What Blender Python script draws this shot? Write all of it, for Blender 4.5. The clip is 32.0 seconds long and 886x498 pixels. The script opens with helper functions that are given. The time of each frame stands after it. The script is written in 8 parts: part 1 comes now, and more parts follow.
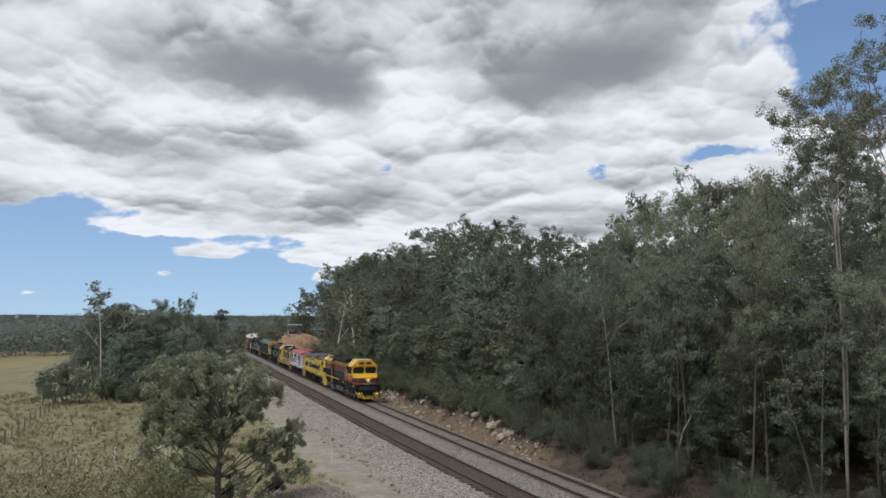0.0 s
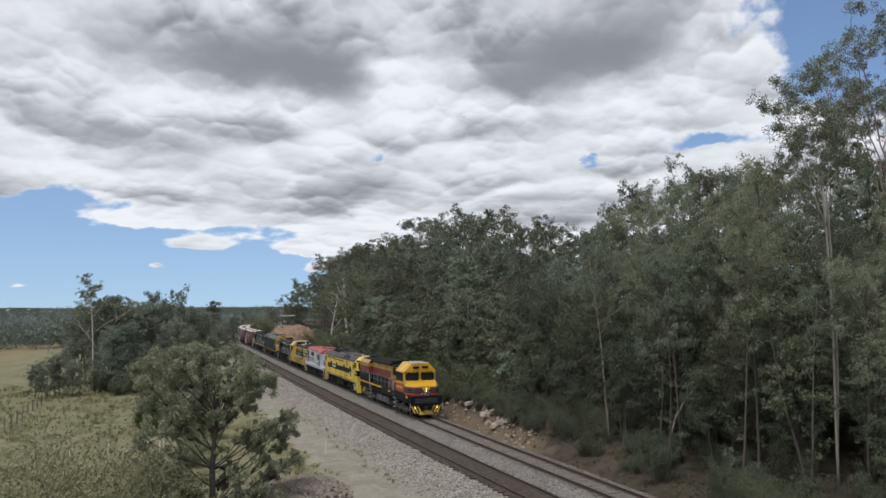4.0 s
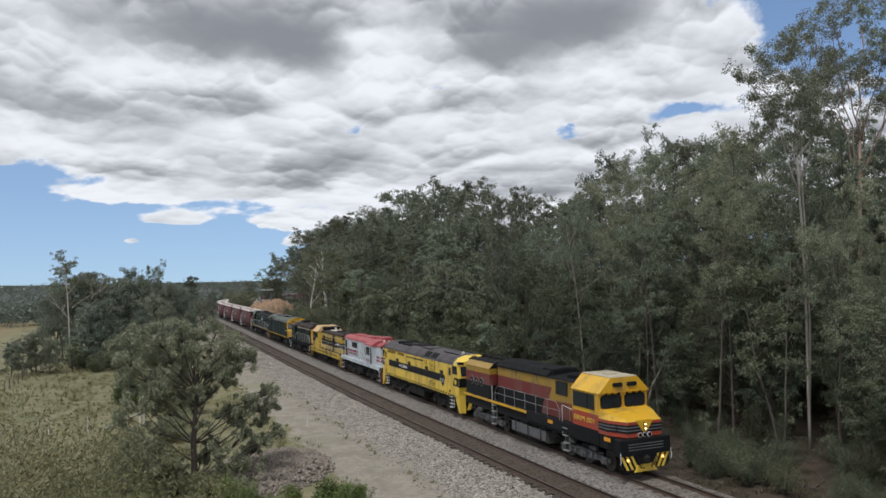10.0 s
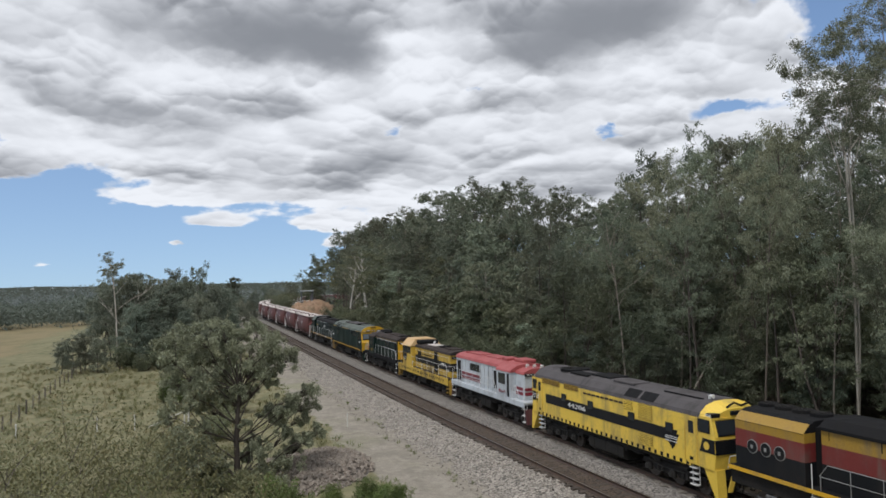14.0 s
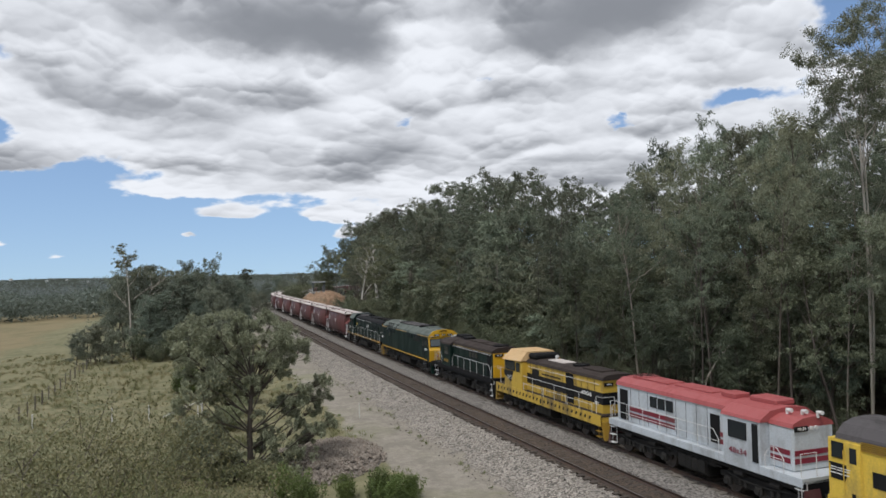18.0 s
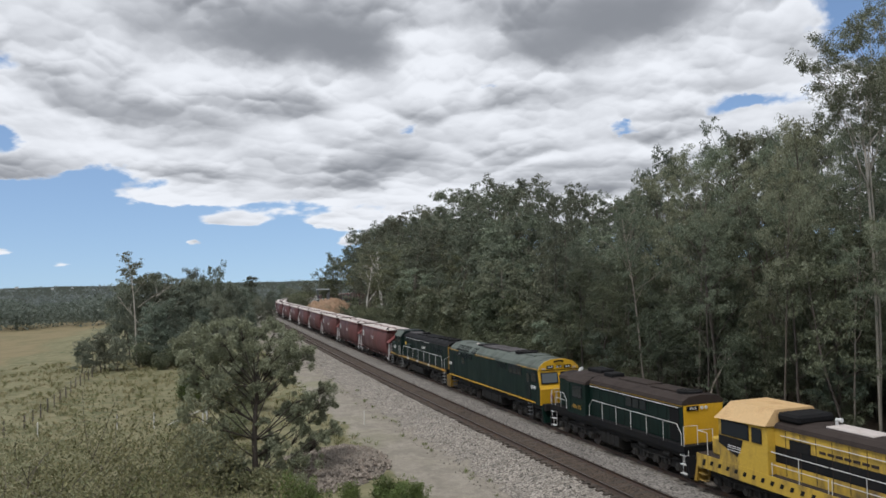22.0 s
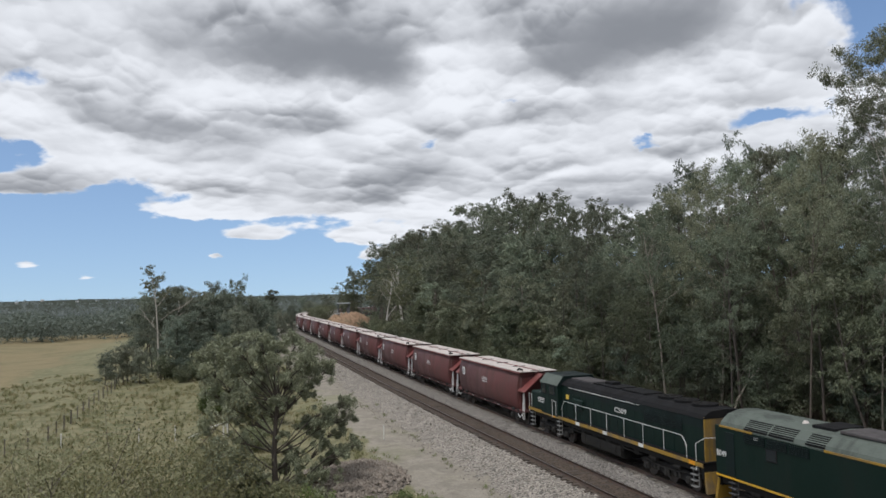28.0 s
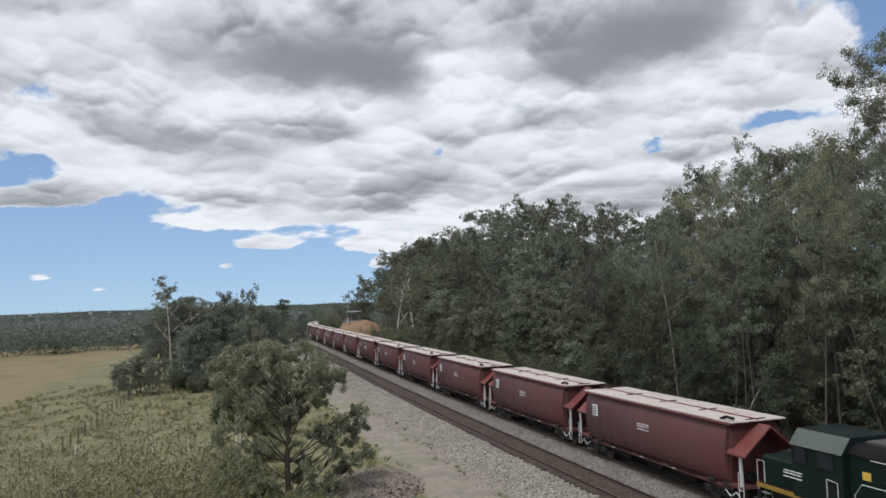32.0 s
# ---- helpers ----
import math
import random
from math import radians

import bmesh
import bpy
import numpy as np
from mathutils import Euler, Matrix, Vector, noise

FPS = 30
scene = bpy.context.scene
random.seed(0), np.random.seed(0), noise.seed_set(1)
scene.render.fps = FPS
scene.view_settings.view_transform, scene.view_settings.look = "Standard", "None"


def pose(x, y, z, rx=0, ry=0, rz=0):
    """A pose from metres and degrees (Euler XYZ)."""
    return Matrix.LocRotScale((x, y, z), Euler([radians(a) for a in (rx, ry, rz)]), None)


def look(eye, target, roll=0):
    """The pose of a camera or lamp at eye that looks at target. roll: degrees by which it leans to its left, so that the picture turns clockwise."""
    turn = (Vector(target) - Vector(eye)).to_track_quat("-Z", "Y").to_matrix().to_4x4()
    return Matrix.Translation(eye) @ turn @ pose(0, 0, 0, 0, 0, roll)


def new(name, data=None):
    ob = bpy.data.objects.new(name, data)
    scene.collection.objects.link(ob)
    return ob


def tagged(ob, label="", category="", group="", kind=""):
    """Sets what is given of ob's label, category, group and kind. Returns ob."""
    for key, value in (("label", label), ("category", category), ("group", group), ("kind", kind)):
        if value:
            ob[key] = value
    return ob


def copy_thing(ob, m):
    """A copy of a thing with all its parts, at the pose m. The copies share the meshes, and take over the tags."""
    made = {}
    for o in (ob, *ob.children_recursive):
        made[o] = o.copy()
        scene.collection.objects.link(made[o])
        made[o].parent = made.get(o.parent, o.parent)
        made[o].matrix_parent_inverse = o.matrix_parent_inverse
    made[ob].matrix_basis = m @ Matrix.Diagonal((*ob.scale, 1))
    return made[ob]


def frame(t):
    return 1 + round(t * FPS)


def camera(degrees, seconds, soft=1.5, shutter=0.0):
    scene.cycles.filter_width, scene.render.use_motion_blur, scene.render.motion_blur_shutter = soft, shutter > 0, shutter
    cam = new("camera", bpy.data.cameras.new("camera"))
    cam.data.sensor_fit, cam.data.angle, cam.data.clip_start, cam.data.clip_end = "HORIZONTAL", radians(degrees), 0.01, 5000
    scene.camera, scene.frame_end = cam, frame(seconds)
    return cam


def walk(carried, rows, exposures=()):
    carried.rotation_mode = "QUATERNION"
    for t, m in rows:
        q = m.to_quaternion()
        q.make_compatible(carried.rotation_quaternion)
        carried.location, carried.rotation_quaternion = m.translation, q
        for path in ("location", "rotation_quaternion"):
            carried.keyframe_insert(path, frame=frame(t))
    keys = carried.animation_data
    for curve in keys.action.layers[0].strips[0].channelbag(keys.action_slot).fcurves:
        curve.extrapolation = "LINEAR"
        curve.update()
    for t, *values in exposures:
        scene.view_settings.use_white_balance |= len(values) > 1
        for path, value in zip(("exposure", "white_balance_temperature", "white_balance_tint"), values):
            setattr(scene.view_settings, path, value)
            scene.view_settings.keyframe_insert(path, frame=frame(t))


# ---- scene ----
EYE = Vector((0.0, 0.0, 9.5))


def aim(turn, tilt, lean):
    """The standing camera, turned to its left, tilted up and leaning, in degrees."""
    a, b = radians(turn), radians(tilt)
    way = Vector((-math.sin(a) * math.cos(b), math.cos(a) * math.cos(b), math.sin(b)))
    return look(EYE, EYE + way * 50, lean)


cam = camera(60.94, 32.0, soft=1.6)
walk(cam, [(t, aim(a, b, c)) for t, a, b, c in (
    (0, -0.00, 5.09, 0.19), (0.5, 0.08, 5.08, 0.29), (1, 0.06, 5.09, 0.34), (1.5, -0.02, 5.13, 0.32),
    (2, -0.04, 5.09, 0.33), (2.5, -0.26, 5.06, 0.32), (3, -0.45, 4.83, 0.07), (3.5, -0.49, 4.55, -0.16),
    (5.5, -0.99, 3.48, -0.73), (6, -1.19, 3.08, -0.90), (6.5, -1.36, 2.78, -1.06), (7, -1.41, 2.66, -1.03),
    (7.5, -1.49, 2.61, -1.15), (8, -1.58, 2.50, -1.24), (8.5, -1.73, 2.37, -1.29), (9, -1.81, 2.32, -1.18),
    (9.5, -2.00, 2.21, -1.11), (10, -2.19, 2.17, -1.05), (10.5, -2.21, 2.19, -0.77), (11, -2.13, 2.08, -0.75),
    (11.5, -1.67, 1.98, -0.54), (12, -0.25, 2.19, -0.41), (12.5, -0.07, 2.28, -0.33), (13, 0.24, 2.48, -0.46),
    (13.5, 0.47, 2.43, -0.76), (14, 0.76, 2.29, -1.10), (14.5, 1.00, 2.07, -1.25), (16.5, 1.71, 1.76, -1.28),
    (17, 1.81, 1.70, -1.33), (17.5, 1.73, 1.67, -1.36), (18, 1.62, 1.61, -1.25), (18.5, 1.61, 1.76, -1.16),
    (19, 1.66, 1.87, -1.24), (19.5, 1.73, 1.93, -1.22), (20, 1.87, 1.96, -1.26), (20.5, 1.84, 2.05, -1.31),
    (21, 1.81, 2.13, -1.33), (21.5, 1.78, 2.14, -1.40), (22, 1.95, 2.15, -1.40), (22.5, 2.16, 2.14, -1.39),
    (23, 2.31, 2.31, -1.33), (23.5, 2.39, 2.55, -1.32), (24, 2.42, 2.77, -1.35), (24.5, 2.53, 2.87, -1.45),
    (25, 2.66, 2.89, -1.39), (25.5, 2.74, 2.97, -1.30), (27.5, 3.34, 3.27, -1.19), (28, 3.46, 3.27, -1.18),
    (28.5, 3.65, 3.28, -1.20), (29, 3.82, 3.39, -1.31), (29.5, 3.97, 3.48, -1.46), (30, 4.11, 3.61, -1.53),
    (30.5, 4.11, 3.69, -1.71), (31, 4.15, 3.78, -1.75), (31.5, 4.15, 3.82, -1.84), (32, 4.21, 3.83, -1.93),
)])


# ---- shared tools ----
def mix_nodes(nt, a, b, fac, kind="MIX"):
    n = nt.nodes.new("ShaderNodeMix")
    n.data_type, n.blend_type, n.clamp_factor = "RGBA", kind, True
    for sock, v in ((n.inputs[0], fac), (n.inputs[6], a), (n.inputs[7], b)):
        if isinstance(v, bpy.types.NodeSocket):
            nt.links.new(v, sock)
        elif isinstance(v, (int, float)):
            sock.default_value = v
        else:
            sock.default_value = (*v[:3], 1)
    return n.outputs[2]


def math_node(nt, op, a, b=0.0, c=0.0):
    n = nt.nodes.new("ShaderNodeMath")
    n.operation = op
    for sock, v in zip(n.inputs, (a, b, c)):
        if isinstance(v, bpy.types.NodeSocket):
            nt.links.new(v, sock)
        else:
            sock.default_value = v
    return n.outputs[0]


def ramp(nt, fac, lo, hi, v0=0.0, v1=1.0):
    n = nt.nodes.new("ShaderNodeMapRange")
    n.interpolation_type = "SMOOTHSTEP"
    nt.links.new(fac, n.inputs[0])
    for i, v in enumerate((lo, hi, v0, v1)):
        n.inputs[i + 1].default_value = v
    return n.outputs[0]


def noise_node(nt, vec, scale, detail=4.0, rough=0.6, warp=0.0):
    n = nt.nodes.new("ShaderNodeTexNoise")
    nt.links.new(vec, n.inputs["Vector"])
    n.inputs["Scale"].default_value, n.inputs["Detail"].default_value = scale, detail
    n.inputs["Roughness"].default_value, n.inputs["Distortion"].default_value = rough, warp
    return n.outputs["Fac"]


def stretched(nt, vec, sx, sy, sz):
    n = nt.nodes.new("ShaderNodeVectorMath")
    n.operation = "MULTIPLY"
    nt.links.new(vec, n.inputs[0])
    n.inputs[1].default_value = (sx, sy, sz)
    return n.outputs[0]


def shade(base, **kw):
    return tuple(max(0.0, min(1.0, c * kw.get("k", 1.0))) for c in base)


def surface(name, base, rough=0.6, metal=0.0, grain=30.0, stain=1.2, dark=0.7, light=1.15, dirt=None, dirt_amount=0.5,
            bump=0.15, streak=False, spread=0.0, sheen=0.5):
    """A painted, worn or raw surface: grain and stains at two scales, fine relief."""
    m = bpy.data.materials.new(name)
    m.use_nodes = True
    nt = m.node_tree
    bsdf = nt.nodes["Principled BSDF"]
    co = nt.nodes.new("ShaderNodeTexCoord").outputs["Object"]
    fine = noise_node(nt, co, grain, 3.0)
    big = noise_node(nt, stretched(nt, co, 1, 1, 0.35) if streak else co, stain, 4.0, 0.65, 0.4)
    col = mix_nodes(nt, shade(base, k=dark), shade(base, k=light), ramp(nt, fine, 0.3, 0.7))
    col = mix_nodes(nt, shade(base, k=(dark + 1) / 2), col, ramp(nt, big, 0.25, 0.6))
    if dirt:
        col = mix_nodes(nt, col, dirt, math_node(nt, "MULTIPLY", ramp(nt, big, 0.45, 0.72), dirt_amount))
    if spread:
        rnd = nt.nodes.new("ShaderNodeObjectInfo").outputs["Random"]
        col = mix_nodes(nt, col, mix_nodes(nt, shade(base, k=1 - spread), shade(base, k=1 + spread), rnd), 0.6)
    nt.links.new(col, bsdf.inputs["Base Color"])
    nt.links.new(ramp(nt, big, 0.3, 0.7, max(0.05, rough - 0.12), min(1, rough + 0.12)), bsdf.inputs["Roughness"])
    bsdf.inputs["Metallic"].default_value = metal
    bsdf.inputs["Specular IOR Level"].default_value = sheen
    if bump:
        b = nt.nodes.new("ShaderNodeBump")
        b.inputs["Strength"].default_value, b.inputs["Distance"].default_value = bump, 0.02
        nt.links.new(fine, b.inputs["Height"])
        nt.links.new(b.outputs[0], bsdf.inputs["Normal"])
    return m


def glass(name, tint=(0.02, 0.025, 0.03)):
    m = bpy.data.materials.new(name)
    m.use_nodes = True
    b = m.node_tree.nodes["Principled BSDF"]
    b.inputs["Base Color"].default_value = (*tint, 1)
    b.inputs["Roughness"].default_value = 0.08
    b.inputs["Specular IOR Level"].default_value = 0.3
    return m


def glow(name, colour, strength):
    m = bpy.data.materials.new(name)
    m.use_nodes = True
    b = m.node_tree.nodes["Principled BSDF"]
    b.inputs["Base Color"].default_value = (*colour, 1)
    b.inputs["Emission Color"].default_value = (*colour, 1)
    b.inputs["Emission Strength"].default_value = strength
    return m


def link_mesh(name, me, material, parent=None, label="", at=None):
    ob = new(name, me)
    if material is not None and not me.materials:
        me.materials.append(material)
    if parent is not None:
        ob.parent = parent
    if at is not None:
        ob.matrix_basis = at
    if label:
        tagged(ob, label)
    return ob


def part(name, bm, material, parent=None, label="", smooth=False, at=None):
    """Links a bmesh as one mesh object under a thing or part."""
    me = bpy.data.meshes.new(name)
    bm.to_mesh(me)
    bm.free()
    if smooth:
        for p in me.polygons:
            p.use_smooth = True
    return link_mesh(name, me, material, parent, label, at)


def empty(name, m=None):
    ob = new(name)
    ob.empty_display_size = 0.3
    if m is not None:
        ob.matrix_basis = m
    return ob


def box(bm, x0, x1, y0, y1, z0, z1, bevel=0.0):
    r = bmesh.ops.create_cube(bm, size=1.0)
    m = Matrix.LocRotScale(((x0 + x1) / 2, (y0 + y1) / 2, (z0 + z1) / 2), None, (abs(x1 - x0), abs(y1 - y0), abs(z1 - z0)))
    bmesh.ops.transform(bm, matrix=m, verts=r["verts"])
    if bevel:
        edges = list({e for v in r["verts"] for e in v.link_edges})
        bmesh.ops.bevel(bm, geom=edges, offset=bevel, segments=1, affect="EDGES")
    return bm


def prism(bm, outline, lo, hi, axis="x"):
    """An outline, swept from lo to hi: (y, z) along x, (x, z) along y, (x, y) along z."""
    def at(p, s):
        return {"x": (s, p[0], p[1]), "y": (p[0], s, p[1]), "z": (p[0], p[1], s)}[axis]
    a = [bm.verts.new(at(p, lo)) for p in outline]
    b = [bm.verts.new(at(p, hi)) for p in outline]
    n = len(outline)
    faces = [bm.faces.new(a), bm.faces.new(b[::-1])]
    faces += [bm.faces.new((a[i], b[i], b[(i + 1) % n], a[(i + 1) % n])) for i in range(n)]
    bmesh.ops.recalc_face_normals(bm, faces=faces)
    return bm


def cyl(bm, x, y, z, r, depth, axis="y", n=16, r2=None):
    turn = {"x": pose(0, 0, 0, 0, 90, 0), "y": pose(0, 0, 0, 90, 0, 0), "z": Matrix.Identity(4)}[axis]
    bmesh.ops.create_cone(bm, cap_ends=True, segments=n, radius1=r, radius2=r if r2 is None else r2, depth=depth,
                          matrix=Matrix.Translation((x, y, z)) @ turn)
    return bm


def tube(bm, points, r, n=5):
    """A bent round bar through the points; r may be a list."""
    pts = [Vector(p) for p in points]
    rs = r if isinstance(r, (list, tuple)) else [r] * len(pts)
    rings, side = [], None
    for i, p in enumerate(pts):
        d = (pts[min(i + 1, len(pts) - 1)] - pts[max(i - 1, 0)]).normalized()
        if side is None:
            side = d.orthogonal().normalized()
        side = (side - d * side.dot(d)).normalized()
        up = d.cross(side)
        rings.append([bm.verts.new(p + (side * math.cos(k * math.tau / n) + up * math.sin(k * math.tau / n)) * rs[i]) for k in range(n)])
    for a, b in zip(rings, rings[1:]):
        for k in range(n):
            bm.faces.new((a[k], a[(k + 1) % n], b[(k + 1) % n], b[k]))
    bm.faces.new(rings[0][::-1])
    bm.faces.new(rings[-1])
    return bm


def fresh():
    return bmesh.new()


def quads(name, verts, material):
    """A mesh of loose pieces from an array (n, corners, 3)."""
    n, c = len(verts), verts.shape[1]
    me = bpy.data.meshes.new(name)
    me.vertices.add(c * n)
    me.vertices.foreach_set("co", np.asarray(verts, np.float32).reshape(-1))
    me.loops.add(c * n)
    me.loops.foreach_set("vertex_index", np.arange(c * n, dtype=np.int32))
    me.polygons.add(n)
    me.polygons.foreach_set("loop_start", np.arange(0, c * n, c, dtype=np.int32))
    me.update(calc_edges=True)
    me.materials.append(material)
    return me


def grid_mesh(name, xs, ys, z, material, smooth=True):
    """A sheet over the lines xs, ys with heights z (len(ys), len(xs)), or (len(ys), len(xs), 3) places."""
    h, w = len(ys), len(xs)
    if np.ndim(z) == 3:
        co = np.asarray(z, np.float32)
    else:
        gx, gy = np.meshgrid(xs, ys)
        co = np.stack([gx, gy, z], -1).astype(np.float32)
    i = np.arange((h - 1) * (w - 1))
    r, c = i // (w - 1), i % (w - 1)
    a = r * w + c
    faces = np.stack([a, a + 1, a + w + 1, a + w], -1).astype(np.int32)
    me = bpy.data.meshes.new(name)
    me.vertices.add(h * w)
    me.vertices.foreach_set("co", co.reshape(-1))
    me.loops.add(faces.size)
    me.loops.foreach_set("vertex_index", faces.reshape(-1))
    me.polygons.add(len(faces))
    me.polygons.foreach_set("loop_start", np.arange(0, faces.size, 4, dtype=np.int32))
    me.polygons.foreach_set("use_smooth", np.full(len(faces), smooth))
    me.update(calc_edges=True)
    me.materials.append(material)
    return me


# ---- the line: near track's centre, far track 3.95 m beyond ----
SPACING = 3.95


def line_table():
    """Arc length from abreast of the camera, place and heading, every half metre."""
    y = np.arange(-160, 195, 0.5)
    u = y / 50 - 1
    x = 0.686 - 19.283 * u + 0.685 * u**2 - 0.119 * u**3
    step = np.r_[0, np.cumsum(np.hypot(np.diff(x), np.diff(y)))]
    s = step - np.interp(0, y, step)
    head = np.arctan2(np.gradient(x), np.gradient(y))
    px, py, ps, ph = list(x), list(y), list(s), list(head)
    while ps[-1] < 640:
        ps.append(ps[-1] + 0.5)
        ph.append(ph[-1] + 0.5 / 200)
        px.append(px[-1] + 0.5 * math.sin(ph[-1]))
        py.append(py[-1] + 0.5 * math.cos(ph[-1]))
    return np.array([ps, px, py, ph])


LINE = line_table()


def on_line(s, lateral=0.0):
    """Place and heading on the line; lateral metres to its right, looking away from the camera."""
    x, y, h = (np.interp(s, LINE[0], LINE[k]) for k in (1, 2, 3))
    return x + lateral * np.cos(h), y - lateral * np.sin(h), h


def beside(x, y):
    """How far a place lies to the right of the near track."""
    k = np.searchsorted(LINE[2][:1100], np.clip(y, LINE[2][0], 420)).clip(0, 1099)
    return (x - LINE[1][k]) * np.cos(LINE[3][k])


def blend(v, lo, hi):
    t = np.clip((v - lo) / (hi - lo), 0, 1)
    return t * t * (3 - 2 * t)


def wavy(x, y, size, seed):
    """Smooth unevenness between about -1 and 1."""
    rng = np.random.RandomState(seed)
    out = 0.0
    for k in range(6):
        a, p, f = rng.rand() * math.tau, rng.rand() * math.tau, (0.6 + 0.9 * rng.rand()) / size
        out = out + np.sin((x * math.cos(a) + y * math.sin(a)) * f * math.tau + p)
    return out / 3.2


def lie(x, y):
    """Height of the ground."""
    x, y = np.asarray(x, float), np.asarray(y, float)
    d = beside(x, y)
    z = np.full(np.shape(d), -0.78)
    z = z - 0.35 * blend(-d, 8.5, 12) + 0.1 * wavy(x, y, 9, 3) * blend(-d, 9, 14)
    z = z - 1.2 * blend(-d, 30, 60) + 0.5 * wavy(x, y, 60, 8) * blend(-d, 25, 70)
    cut = blend(y, 36, 62) * (1 - 0.55 * blend(y, 118, 150))
    z = z + blend(d, 6.8, 8.8 + 0.5 * wavy(x, y, 5, 6)) * (0.35 + 1.5 * cut) + 0.12 * wavy(x, y, 4, 4) * blend(d, 7, 9)
    z = z + 0.045 * np.clip(d - 9, 0, 45) + 0.2 * wavy(x, y, 14, 5) * blend(d, 9, 16)
    far = np.hypot(x, y)
    z = z - 8 * blend(far, 260, 520) * blend(-d, -30, 60)
    z = z + (12 + 9 * wavy(x, y, 900, 9)) * blend(far, 1000, 2600)
    knoll = blend(7.6 - np.hypot(np.maximum(np.abs(x + 3) - 9, 0), np.maximum(y - 0.5, 0)) * 0.62, 0, 7.6)
    return z + (7.9 - z) * knoll * (y < 40)


# ---- sky, sun, exposure ----
SUN_HEIGHT, SUN_TURN = 62.0, 212.0  # degrees above the horizon; clockwise from straight ahead (+y)
SKY_GAPS = (  # blue gaps in the cloud: bearing, height, half width, half height in degrees, depth
    (31.5, 17.2, 6.4, 5.0, 1.0), (20.8, 11.8, 3.6, 0.9, 0.5), (-27.8, 20.8, 1.4, 0.6, 0.2), (2.6, 14.3, 1.4, 0.5, 0.3),
    (12.2, 10.8, 1.6, 0.6, 0.4), (-4, 11.4, 1.6, 0.5, 0.3), (-11.5, 9.0, 1.6, 0.5, 0.3), (-33.5, 14.5, 3.0, 0.9, 0.22), (-36, 9.3, 4, 0.7, 0.25), (10, 12.5, 2, 0.4, 0.15))
SKY_PUFFS = (  # small clouds in the blue
    (-17.7, 4.6, 2.3, 0.5, 0.91), (-9.6, 4.4, 2.2, 0.6, 0.86), (-20.5, 6.2, 4.5, 0.6, 0.66), (-29.5, 8.6, 2.0, 0.55, 0.76),
    (-34.5, 7.6, 3.2, 0.7, 0.96), (-32.6, 2.4, 1.3, 0.5, 0.86), (-28.8, 1.5, 1.2, 0.32, 0.84), (-20.2, 3.0, 0.8, 0.3, 0.86), (-9, 2.9, 1.2, 0.4, 0.76), (-26, 1.4, 2, 0.2, 0.56))
SKY_BELLIES = (  # grey undersides
    (-14, 17.6, 9.0, 2.3, 0.9), (-7.5, 16.9, 4.0, 1.5, 0.5), (11.8, 18.2, 8.0, 2.6, 0.9), (4.5, 16.4, 4.0, 1.3, 0.45), (-23.2, 11.9, 6.0, 1.0, 0.6), (-12.5, 13.2, 2.6, 1.2, 0.4),
    (6.7, 13.4, 4.5, 0.9, 0.4), (6.7, 8.0, 4.5, 0.6, 0.5), (-8.0, 8.7, 4.0, 0.7, 0.35), (17, 23, 9, 2.2, 0.6), (-26, 24, 9, 2.0, 0.5), (-1, 25, 9, 2.5, 0.5), (17.5, 13.2, 3.5, 0.7, 0.3))
SKY_WHITES = (  # sunlit faces
    (-2.0, 18.9, 2.8, 1.8, 0.85), (-23, 15.0, 5.0, 1.2, 0.6), (-17, 15.4, 4.0, 0.8, 0.5), (17.5, 15.6, 5.0, 1.6, 0.55), (6.7, 10.6, 5.0, 1.1, 0.7), (-20, 6.6, 4.5, 0.8, 0.6),
    (23, 19.8, 3.0, 2.4, 0.8), (-2.5, 14.0, 2.5, 1.0, 0.6), (-27, 9.6, 4.0, 0.9, 0.5), (-10, 5.6, 5.0, 0.8, 0.5), (12.5, 14.6, 4.0, 0.7, 0.4))


